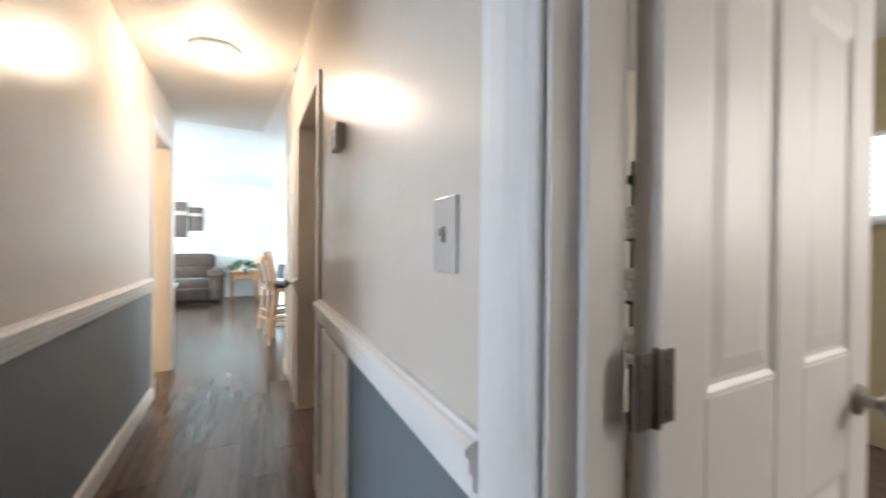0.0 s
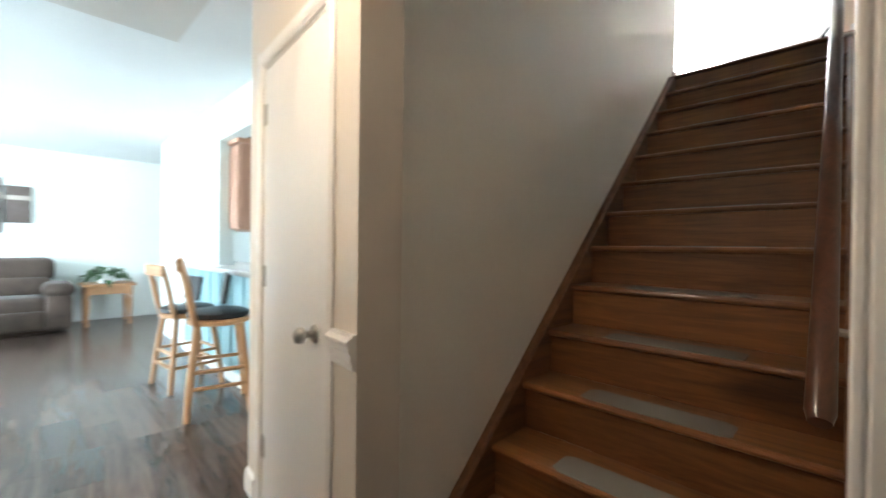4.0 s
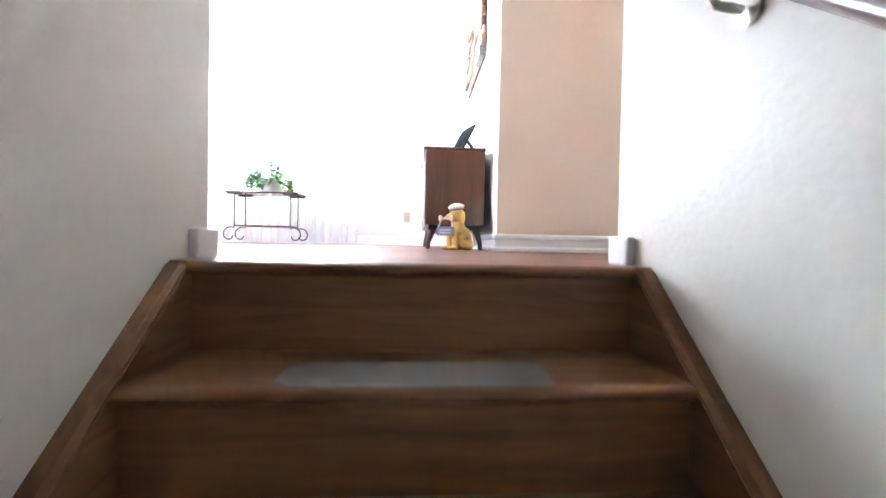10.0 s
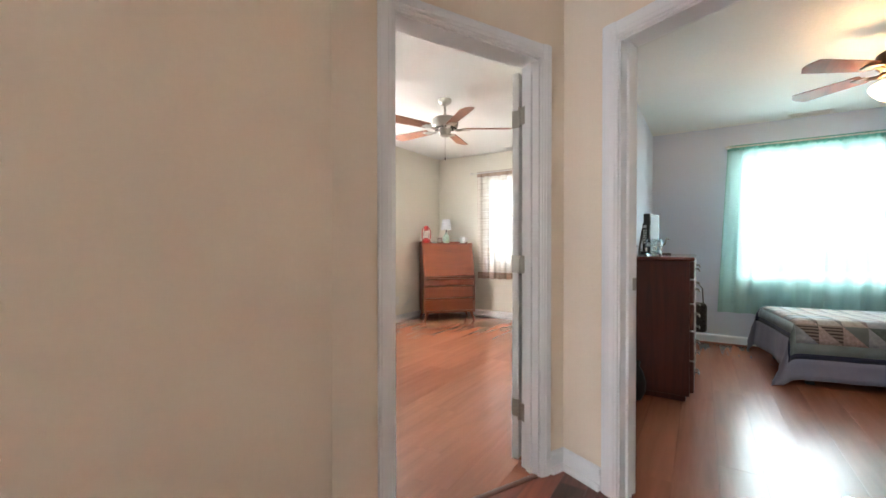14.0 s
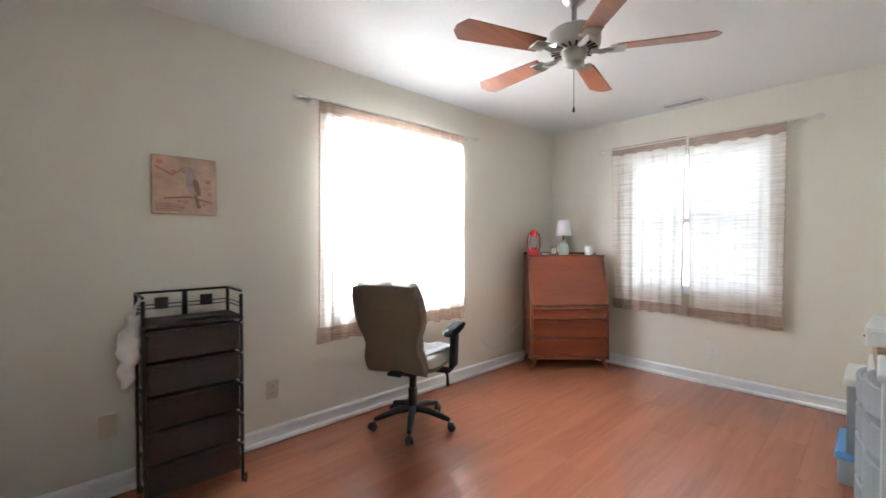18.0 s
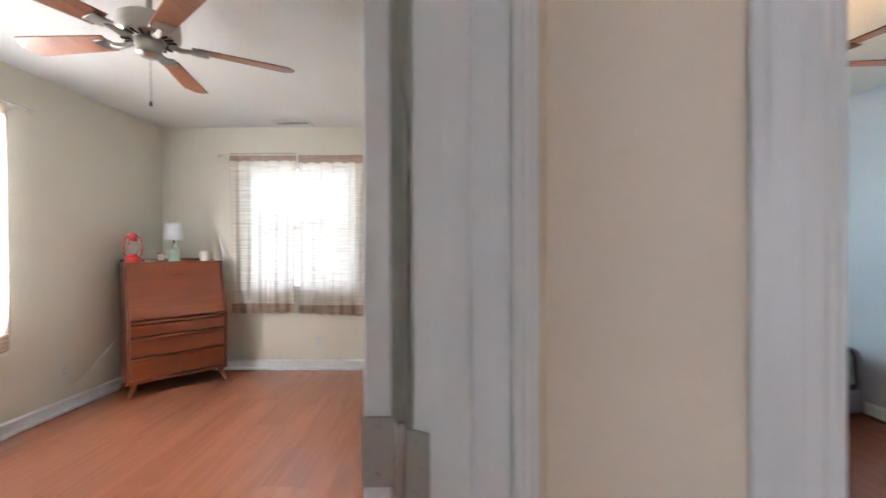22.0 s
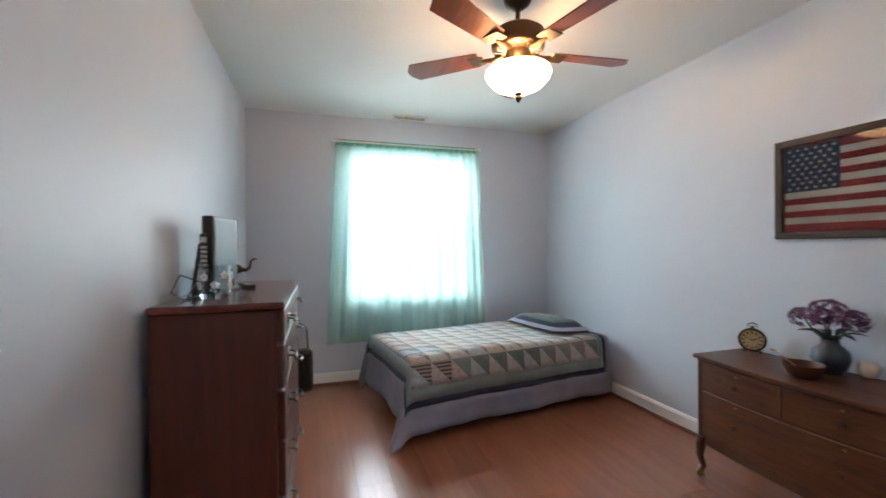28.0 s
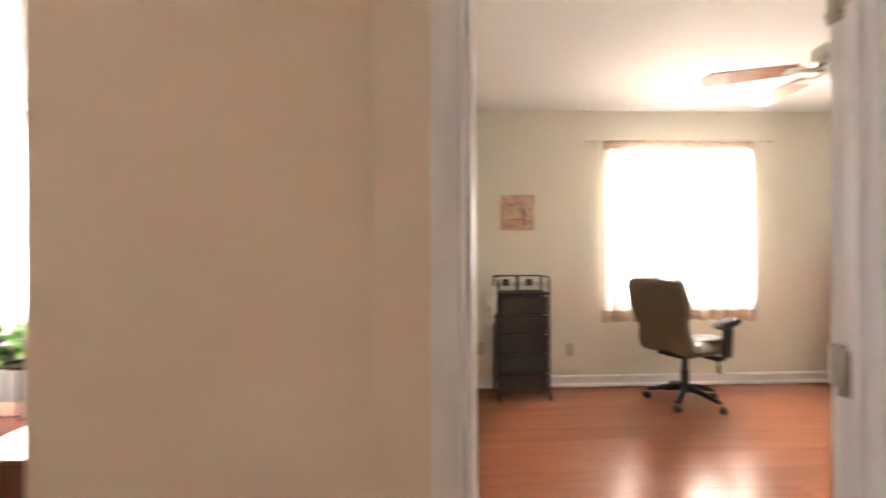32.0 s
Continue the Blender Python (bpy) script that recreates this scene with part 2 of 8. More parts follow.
LIVING = paint("living_white_green", (0.70, 0.76, 0.74), 0.6, 0.03, 60, 0.2)
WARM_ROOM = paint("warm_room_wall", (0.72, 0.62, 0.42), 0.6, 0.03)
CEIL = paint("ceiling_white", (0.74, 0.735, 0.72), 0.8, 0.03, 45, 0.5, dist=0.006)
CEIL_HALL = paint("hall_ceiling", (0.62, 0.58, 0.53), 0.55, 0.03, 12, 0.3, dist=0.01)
FLOOR_LOW = wood("ground_floor_vinyl_plank", (0.046, 0.029, 0.022), (0.14, 0.096, 0.077), 0, 1.0, 0.24, 0.08, True, 0.0, 0.35)
FLOOR_LAND = wood("landing_red_plank", (0.055, 0.013, 0.009), (0.22, 0.058, 0.032), 0, 1.0, 0.36, 0.06, True, 0.0, 0.3, True)
FLOOR_ROOM = wood("bedroom_orange_plank", (0.225, 0.080, 0.043), (0.295, 0.112, 0.062), 0, 0.45, 0.25, 0.03, True, 0.05, 0.18)
STAIR = wood("stained_pine_stair", (0.085, 0.031, 0.0095), (0.26, 0.107, 0.035), 0, 1.0, 0.38, 0.12, True, 0.1, 0.2, True)
STAIR_Y = wood("stained_pine_string", (0.09, 0.037, 0.014), (0.23, 0.10, 0.04), 1, 1.0, 0.4, 0.1, True, 0.1)
SUBFLOOR = paint("dark_joint", (0.03, 0.015, 0.01), 0.8, 0.1)
GRIP = paint("grey_grip_strip", (0.22, 0.215, 0.20), 0.85, 0.12, 300, 0.5)
NICKEL = paint("satin_nickel", (0.42, 0.40, 0.37), 0.34, 0.06, 200, 0.03, metal=1.0)
WHITE_PLASTIC = paint("white_plastic", (0.72, 0.71, 0.68), 0.4, 0.02, 80, 0.02)
BEIGE_PLASTIC = paint("almond_plastic", (0.55, 0.48, 0.36), 0.45, 0.03, 80, 0.02)
BLACK_METAL = paint("black_iron", (0.025, 0.022, 0.02), 0.45, 0.2, 120, 0.1, metal=0.6)
EXTERIOR = paint("outer_wall", (0.55, 0.53, 0.50), 0.8, 0.08)
GRASS = paint("lawn", (0.06, 0.10, 0.03), 0.95, 0.4, 40, 0.5, 0.6)
CLEAR = glassy("window_glass")

# ---------------- mesh helpers ----------------


def box(bm, x0, y0, z0, x1, y1, z1, bev=0.0, seg=1, m=None):
    r = bmesh.ops.create_cube(bm, size=1.0)
    vs = r["verts"]
    t = Matrix.Translation(((x0 + x1) / 2, (y0 + y1) / 2, (z0 + z1) / 2)) @ Matrix.Diagonal((x1 - x0, y1 - y0, z1 - z0, 1))
    bmesh.ops.transform(bm, matrix=t, verts=vs)
    if bev:
        es = list({e for v in vs for e in v.link_edges})
        g = bmesh.ops.bevel(bm, geom=es, offset=bev, segments=seg, profile=0.5, affect='EDGES')
        vs = [v for v in g["verts"]] + [v for v in vs if v.is_valid and v not in g["verts"]]
    if m is not None:
        bmesh.ops.transform(bm, matrix=m, verts=[v for v in vs if v.is_valid])
    return vs


def prism(bm, pts, z0, z1):
    lo = [bm.verts.new((x, y, z0)) for x, y in pts]
    hi = [bm.verts.new((x, y, z1)) for x, y in pts]
    n = len(pts)
    bm.faces.new(lo[::-1])
    bm.faces.new(hi)
    for i in range(n):
        bm.faces.new((lo[i], lo[(i + 1) % n], hi[(i + 1) % n], hi[i]))
    bmesh.ops.recalc_face_normals(bm, faces=bm.faces)


def lathe(bm, prof, seg=24, m=None):
    """Turn a profile of (radius, height) about z."""
    rings = []
    for r, z in prof:
        rings.append([bm.verts.new((max(r, 1e-4) * math.cos(2 * math.pi * i / seg), max(r, 1e-4) * math.sin(2 * math.pi * i / seg), z)) for i in range(seg)])
    for a, b in zip(rings, rings[1:]):
        for i in range(seg):
            bm.faces.new((a[i], a[(i + 1) % seg], b[(i + 1) % seg], b[i]))
    bm.faces.new(rings[0][::-1])
    bm.faces.new(rings[-1])
    vs = [v for r in rings for v in r]
    if m is not None:
        bmesh.ops.transform(bm, matrix=m, verts=vs)
    return vs


def tube(bm, pts, r, seg=10):
    """A round bar along a line of points; r may be one radius or one a point."""
    pts = [Vector(p) for p in pts]
    rs = r if isinstance(r, (list, tuple)) else [r] * len(pts)
    rings, up = [], None
    for i, p in enumerate(pts):
        d = (pts[min(i + 1, len(pts) - 1)] - pts[max(i - 1, 0)]).normalized()
        if up is None:
            up = d.orthogonal().normalized()
        up = (up - d * up.dot(d)).normalized()
        side = d.cross(up)
        rings.append([bm.verts.new(p + (up * math.cos(2 * math.pi * k / seg) + side * math.sin(2 * math.pi * k / seg)) * rs[i]) for k in range(seg)])
    for a, b in zip(rings, rings[1:]):
        for k in range(seg):
            bm.faces.new((a[k], a[(k + 1) % seg], b[(k + 1) % seg], b[k]))
    bm.faces.new(rings[0][::-1])
    bm.faces.new(rings[-1])


def part(name, bm, mat, parent=None, label="", smooth=False, m=None):
    me = bpy.data.meshes.new(name)
    bm.normal_update()
    if smooth:
        for f in bm.faces:
            f.smooth = True
    bm.to_mesh(me)
    bm.free()
    me.materials.append(mat)
    if smooth:
        me.set_sharp_from_angle(angle=radians(40))
    ob = new(name, me)
    if parent is not None:
        ob.parent = parent
    if m is not None:
        ob.matrix_basis = m
    if label:
        tagged(ob, label)
    return ob


def boxpart(name, dims, mat, parent=None, label="", bev=0.0, seg=1, m=None):
    bm = bmesh.new()
    box(bm, *dims, bev, seg)
    return part(name, bm, mat, parent, label, False, m)


def thing(name, m, label, category, group="", kind=""):
    ob = new(name)
    ob.empty_display_size = 0.1
    ob.matrix_basis = m
    return tagged(ob, label, category, group, kind)


def wall(name, p0, p1, thick, z0, z1, mat, openings=(), label=""):
    """A wall whose face runs from p0 to p1; thick to the left of that line when positive. Openings: (from, to, bottom, top)."""
    a, b = Vector((*p0, 0)), Vector((*p1, 0))
    d = b - a
    ln = d.length
    ang = math.atan2(d.y, d.x)
    bm = bmesh.new()
    cuts = sorted(openings)
    s = 0.0
    y0, y1 = min(0, thick), max(0, thick)
    for o0, o1, zb, zt in cuts:
        if o0 > s:
            box(bm, s, y0, z0, o0, y1, z1)
        if zb > z0:
            box(bm, o0, y0, z0, o1, y1, zb)
        if zt < z1:
            box(bm, o0, y0, zt, o1, y1, z1)
        s = o1
    if s < ln:
        box(bm, s, y0, z0, ln, y1, z1)
    bmesh.ops.remove_doubles(bm, verts=bm.verts, dist=1e-5)
    ob = part(name, bm, mat, None, "", False, Matrix.Translation(a) @ Matrix.Rotation(ang, 4, 'Z'))
    return tagged(ob, label or "painted interior wall", "wall", kind="structure")


def strip(name, p0, p1, prof, mat, z=0.0, label="", m0=0.0, m1=0.0, category="trim"):
    """A moulding along a wall: prof is a list of (out, up); out is to the right of the line p0 -> p1."""
    a, b = Vector((*p0, 0)), Vector((*p1, 0))
    d = (b - a)
    ln = d.length
    bm = bmesh.new()
    r0 = [bm.verts.new((0 + m0 * o, -o, u)) for o, u in prof]
    r1 = [bm.verts.new((ln - m1 * o, -o, u)) for o, u in prof]
    n = len(prof)
    for i in range(n):
        bm.faces.new((r0[i], r1[i], r1[(i + 1) % n], r0[(i + 1) % n]))
    bm.faces.new(r0[::-1])
    bm.faces.new(r1)
    bmesh.ops.recalc_face_normals(bm, faces=bm.faces)
    ob = part(name, bm, mat, None, "", False, Matrix.Translation((a.x, a.y, z)) @ Matrix.Rotation(math.atan2(d.y, d.x), 4, 'Z'))
    return tagged(ob, label or "white painted moulding along the wall", category, kind="structure")


BASE = [(0, 0), (0.026, 0), (0.026, 0.018), (0.018, 0.027), (0.009, 0.029), (0.009, 0.070), (0.017, 0.075), (0.017, 0.093), (0.010, 0.100), (0, 0.105)]
BASE_LOW = [(0, 0), (0.016, 0), (0.016, 0.085), (0.008, 0.1), (0, 0.105)]
RAIL = [(0, -0.066), (0.009, -0.066), (0.014, -0.058), (0.014, -0.044), (0.020, -0.038), (0.020, -0.018), (0.027, -0.012), (0.027, 0.006), (0.033, 0.011), (0.033, 0.020), (0.022, 0.027), (0.014, 0.029), (0.012, 0.036), (0, 0.037)]

# ---------------- plan ----------------
F2, C1, C2, C3 = 2.56, 2.40, 5.02, 5.12  # upper floor, ground-floor ceiling, upper ceiling, study ceiling
TH = radians(-5.0)                      # the hall stands a little askew to the stair


def H(u, v):
    """Hall plan: u along the hall away from the living room, v across it (0 stair side)."""
    return (u * math.cos(TH) - v * math.sin(TH), -0.45 + u * math.sin(TH) + v * math.cos(TH))


RW = 1.50                               # closet wall of the study
BE, BS = 5.90, 0.55                     # bedroom: window wall, flag wall
HW = -0.96                              # far side of the hall
U1 = Vector((0.8966, -0.4429))            # along the study door's wall
U2 = Vector((-0.4429, -0.8966))           # along the bedroom door's wall
CI = Vector((2.353, 3.582))             # corner between the two doors


def D1(s, n=0.0):
    p = CI - U1 * s - U2 * n
    return (p.x, p.y)


def D2(s, n=0.0):
    p = CI + U2 * s + U1 * n
    return (p.x, p.y)


# ---------------- ground floor structure ----------------
wall("wall_hall_south", H(-1.09, HW), H(1.355, HW), -0.12, 0, C1, HALL_UP, (), "glossy taupe trowelled plaster hall wall")
wall("wall_hall_south_end", H(-2.12, HW), H(-1.09, HW), -0.12, 0, C1, HALL_UP, [(0.20, 0.93, 0, 2.03)], "hall wall with an open doorway")
wall("wall_hall_south_start", H(1.355, HW), H(3.6, HW), -0.12, 0, C1, HALL_UP, [(0.105, 0.865, 0, 2.03)], "hall wall with an open doorway")
wall("wall_hall_north", H(0.495, 0), H(3.6, 0), 0.12, 0, C1, HALL_UP, [(1.635, 2.405, 0, 2.04)], "glossy grey plaster hall wall beside the stair")
wall("wall_hall_north_end", H(-1.55, 0), H(-0.505, 0), 0.15, 0, C1, HALL_UP, [(0.19, 0.84, 0, 1.95)], "hall wall with a closet door")
wall("wall_stair_header", H(-0.505, 0), H(0.495, 0), 0.15, 1.97, C1, HALL_UP, (), "header over the stair opening")
wall("wall_hall_end", H(3.6, HW - 0.12), H(3.6, 0.12), -0.12, 0, C1, HALL_UP, (), "plain end wall of the hall")


def dado(name, p0, p1, out, z1=0.83):
    a, b = Vector((*p0, 0)), Vector((*p1, 0))
    d = b - a
    ob = boxpart(name, (0, min(0, out), 0.0, d.length, max(0, out), z1), HALL_DADO, None, "", 0, 1,
                 Matrix.Translation(a) @ Matrix.Rotation(math.atan2(d.y, d.x), 4, 'Z'))
    return tagged(ob, "grey blue painted dado below the chair rail", "wall", kind="structure")


dado("dado_south", H(-1.09, HW), H(1.352, HW), 0.004)
dado("dado_north", H(0.55, 0), H(2.05, 0), -0.004)
strip("chair_rail_south", H(1.352, HW), H(-1.10, HW), RAIL, TRIM, 0.868, "white moulded chair rail")
strip("chair_rail_north", H(0.535, 0), H(2.02, 0), RAIL, TRIM, 0.868, "white moulded chair rail")
strip("baseboard_hall_south", H(1.352, HW), H(-1.10, HW), BASE_LOW, TRIM)
strip("baseboard_hall_north", H(0.56, 0), H(2.05, 0), BASE_LOW, TRIM)

# floors and ceilings
bm = bmesh.new()
prism(bm, [(-9.2, -5.2), (5.6, -5.2), (5.6, 3.7), (-9.2, 3.7)], -0.2, -0.012)
tagged(part("floor_ground", bm, SUBFLOOR), "dark underlay under the plank floor", "floor", kind="structure")
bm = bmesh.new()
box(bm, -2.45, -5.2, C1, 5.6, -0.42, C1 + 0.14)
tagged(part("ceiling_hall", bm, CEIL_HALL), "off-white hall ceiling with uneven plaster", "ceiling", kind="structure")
bm = bmesh.new()
box(bm, -9.2, -5.2, 2.46, -2.45, 3.7, 2.56)
box(bm, -2.45, -0.42, C1, -0.62, 3.7, C1 + 0.15)
box(bm, 0.65, -0.42, C1, 5.6, 2.5, C1 + 0.15)
tagged(part("ceiling_living", bm, CEIL), "white living room ceiling", "ceiling", kind="structure")

# stairwell walls
SW = 0.53
wall("wall_stair_west", (-SW, 2.72), (-SW, -0.26), -0.10, 0, C2, STAIR_WALL, (), "cream painted stair wall")
wall("wall_stair_east", (SW, -0.36), (SW, 2.72), -0.12, 0, C2, STAIR_WALL, (), "cream painted stair wall")
wall("wall_stair_back", (-SW - 0.1, -0.24), (SW + 0.1, -0.34), 0.1, C1, C2, STAIR_WALL, (), "cream wall above the stair foot")

# upper floor structure
bm = bmesh.new()
box(bm, -5.4, 2.60, F2 - 0.14, 6.4, 7.2, F2 - 0.012)
box(bm, 0.62, 0.2, F2 - 0.14, 6.4, 2.60, F2 - 0.012)
box(bm, -5.4, 0.2, F2 - 0.14, -0.62, 2.60, F2 - 0.012)
tagged(part("floor_upper", bm, SUBFLOOR), "dark underlay under the upper plank floors", "floor", kind="structure")
bm = bmesh.new()
box(bm, -5.4, -0.6, C2, RW - 0.08, 6.72, C2 + 0.12)
prism(bm, [(RW - 0.08, -0.6), (6.21, -0.6), (6.21, 3.60), (2.44, 3.60), D1(0.0, 0.06), D1(1.05, 0.06), (RW - 0.08, 4.15)], C2, C2 + 0.12)
box(bm, RW - 0.10, 3.56, C3, 6.21, 6.90, C3 + 0.1)
tagged(part("ceiling_upper", bm, CEIL), "white textured upstairs ceiling", "ceiling", kind="structure")

wall("wall_landing_north", D1(1.172), (0.46, 4.042), -0.10, F2, C2, LANDING, (), "beige painted landing wall")
wall("wall_study_door", D1(0.0), D1(1.172), -0.06, F2, C2, LANDING, [(0.158, 0.938, F2, F2 + 2.03)], "beige landing wall with the study doorway")
wall("wall_bedroom_door", D2(1.30), D2(0.0), -0.06, F2, C2, LANDING, [(0.106, 0.995, F2, F2 + 2.03)], "beige landing wall with the bedroom doorway")
wall("wall_landing_south", (0.64, 2.72), D2(1.29, 0.02), -0.12, F2, C2, LANDING, (), "beige landing wall beside the stair")
wall("wall_den_east", (0.46, 4.085), (0.46, 6.56), -0.10, F2, C2, DEN, (), "white den wall with wood art")
wall("wall_den_north", (0.54, 6.56), (-4.8, 6.56), -0.16, F2, C2, DEN, [(1.44, 2.79, F2 + 0.75, F2 + 2.2)], "white den wall with a bright window")
wall("wall_den_west", (-4.8, 6.56), (-4.8, 2.6), -0.16, F2, C2, DEN, [(0.7, 2.2, F2 + 0.8, F2 + 2.2)], "plain white den wall")
wall("wall_den_south", (-4.8, 2.72), (-0.62, 2.72), -0.12, F2, C2, DEN, (), "plain white den wall beside the stair")
wall("wall_landing_west", (-1.40, 4.17), (-1.40, 2.72), -0.12, F2, C2, LANDING, (), "beige wall end with a switch plate")
wall("wall_study_west", (RW, 4.09), (RW, 6.74), 0.06, F2, C3, STUDY, [(0.36, 1.31, F2, F2 + 2.03)], "cream study wall with a closet door")
wall("wall_study_north", (RW - 0.06, 6.74), (6.05, 6.74), 0.16, F2, C3, STUDY, [(1.78, 2.98, F2 + 0.83, F2 + 2.17)], "cream study wall with a window")
wall("wall_study_east", (6.05, 6.90), (6.05, 3.58), 0.16, F2, C3, STUDY, [(1.07, 2.25, F2 + 0.83, F2 + 2.17)], "cream study wall with a window")
wall("wall_study_south", (6.05, 3.66), (2.40, 3.66), 0.08, F2, C3, STUDY, (), "cream study wall")
wall("wall_study_door_inner", D1(0.10, 0.12), D1(0.99, 0.12), 0.06, F2, C3, STUDY, [(0.058, 0.838, F2, F2 + 2.03)], "cream study wall round the doorway")
wall("wall_bedroom_north", (2.46, 3.51), (BE, 3.51), 0.08, F2, C2, BLUE, (), "pale blue bedroom wall")
wall("wall_bedroom_east", (BE, 3.58), (BE, BS - 0.16), 0.16, F2, C2, BLUE, [(0.95, 2.12, F2 + 0.785, F2 + 2.12)], "pale blue bedroom wall with a window")
wall("wall_bedroom_south", (BE + 0.16, BS), (1.70, BS), 0.16, F2, C2, BLUE, (), "pale blue bedroom wall with a framed flag")
wall("wall_bedroom_west", (1.80, BS - 0.16), (1.80, 2.42), 0.1, F2, C2, BLUE, (), "plain pale blue bedroom wall")
wall("wall_bedroom_door_inner", D2(1.22, 0.12), D2(0.02, 0.12), 0.06, F2, C2, BLUE, [(0.026, 0.915, F2, F2 + 2.03)], "pale blue bedroom wall round the doorway")

# living room, kitchen and side rooms on the ground floor
wall("wall_living_west", (-7.55, -5.0), (-7.55, 3.5), 0.16, 0, 2.46, LIVING, (), "pale living room wall")
wall("wall_living_south", (-7.55, -4.6), (-2.35, -4.6), -0.16, 0, 2.46, LIVING, [(1.05, 3.65, 0.75, 2.2)], "living room wall with a wide added window")
wall("wall_living_east", (-2.35, -4.6), (-2.35, -1.34), -0.1, 0, 2.46, LIVING, (), "pale living room wall")
wall("wall_kitchen_north", (5.4, 3.1), (-7.55, 3.1), -0.16, 0, 2.46, LIVING, [(8.6, 10.2, 1.1, 2.1)], "pale kitchen wall with an added window")
wall("wall_kitchen_east", (-1.50, -0.16), (-1.50, 3.1), -0.1, 0, 2.46, LIVING, (), "pale kitchen wall")
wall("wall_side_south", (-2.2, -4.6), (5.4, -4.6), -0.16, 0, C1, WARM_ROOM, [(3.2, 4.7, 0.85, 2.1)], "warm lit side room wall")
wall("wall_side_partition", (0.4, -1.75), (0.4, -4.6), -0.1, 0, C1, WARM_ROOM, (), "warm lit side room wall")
wall("wall_front_east", (5.4, -4.6), (5.4, 3.1), -0.16, 0, C1, DEN, [(5.3, 6.3, 1.0, 2.0)], "pale front room wall with an added window")
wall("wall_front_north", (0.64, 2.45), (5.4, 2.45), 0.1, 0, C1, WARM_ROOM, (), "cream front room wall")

# ---------------- the stair ----------------
RISE, RUN, SWID = 0.197, 0.2125, 0.49
stair = thing("staircase", pose(0, 0, 0), "stained pine closed staircase with grey grip strips", "stairs", kind="structure")
stair["kind"] = "structure"


def tread_mesh():
    bm = bmesh.new()
    prof = [(0.235, 0), (0.235, -0.028), (0.012, -0.028), (0.002, -0.022), (0.0, -0.013), (0.003, -0.005), (0.013, 0)]
    a = [bm.verts.new((-SWID, y, z)) for y, z in prof]
    b = [bm.verts.new((SWID, y, z)) for y, z in prof]
    n = len(prof)
    for i in range(n):
        bm.faces.new((a[i], a[(i + 1) % n], b[(i + 1) % n], b[i]))
    bm.faces.new(a[::-1])
    bm.faces.new(b)
    bmesh.ops.recalc_face_normals(bm, faces=bm.faces)
    return bm


tread0 = part("tread", tread_mesh(), STAIR, stair, "worn pine tread with a rounded nosing")
riser0 = boxpart("riser", (-SWID, 0.024, 0, SWID, 0.042, RISE - 0.028), STAIR, stair)
bm = bmesh.new()
prism(bm, [(-0.245, 0.03), (-0.215, 0.012), (0.215, 0.012), (0.245, 0.03), (0.245, 0.125), (0.215, 0.145), (-0.215, 0.145), (-0.245, 0.125)], 0.0, 0.003)
grip0 = part("grip_strip", bm, GRIP, stair, "grey non-slip strip")
for k in range(13):
    y, z = 2.55 - k * RUN, F2 - k * RISE
    if k == 0:
        tread0.matrix_basis = pose(0, y, z)
        riser0.matrix_basis = pose(0, y, z - RISE)
        grip0.matrix_basis = pose(0, 2.55 - RUN, F2 - RISE)
        continue
    for o in (tread0, riser0) + ((grip0,) if k > 1 else ()):
        c = o.copy()
        scene.collection.objects.link(c)
        c.matrix_basis = pose(0, y, z - (RISE if o is riser0 else 0))
for sx in (-1, 1):
    bm = bmesh.new()
    x0, x1 = sx * SWID, sx * (SW - 0.001)
    pts = [(-0.065, 0.0), (0.19, 0.0), (2.75, F2 - 0.20), (2.75, F2 - 0.03), (2.62, F2 - 0.022), (2.55, F2 - 0.022), (-0.065, 0.175)]
    lo = [bm.verts.new((x0, y, z)) for y, z in pts]
    hi = [bm.verts.new((x1, y, z)) for y, z in pts]
    n = len(pts)
    bm.faces.new(lo)
    bm.faces.new(hi[::-1])
    for i in range(n):
        bm.faces.new((lo[i], hi[i], hi[(i + 1) % n], lo[(i + 1) % n]))
    bmesh.ops.recalc_face_normals(bm, faces=bm.faces)
    part("string_board", bm, STAIR_Y, stair, "stained skirt board along the wall")
    bm = bmesh.new()
    cap = [(-0.068, 0.173), (2.55, F2 - 0.022), (2.63, F2 - 0.020)]
    for (ya, za), (yb, zb) in zip(cap, cap[1:]):
        vs = []
        for y, z in ((ya, za), (yb, zb)):
            for x, dz in ((sx * (SWID + 0.002), -0.012), (sx * (SWID + 0.002), 0.006), (sx * (SWID + 0.012), 0.016), (sx * (SW - 0.001), 0.016), (sx * (SW - 0.001), -0.012)):
                vs.append(bm.verts.new((x, y, z + dz)))
        for i in range(5):
            bm.faces.new((vs[i], vs[(i + 1) % 5], vs[5 + (i + 1) % 5], vs[5 + i]))
        bm.faces.new(vs[:5])
        bm.faces.new(vs[5:][::-1])
    bmesh.ops.recalc_face_normals(bm, faces=bm.faces)
    part("string_cap", bm, STAIR_Y, stair, "moulded cap on the skirt board")

# ---------------- plank floors ----------------


def inside(poly, x, y):
    c = False
    for (x0, y0), (x1, y1) in zip(poly, poly[1:] + poly[:1]):
        if (y0 > y) != (y1 > y) and x < (x1 - x0) * (y - y0) / (y1 - y0) + x0:
            c = not c
    return c


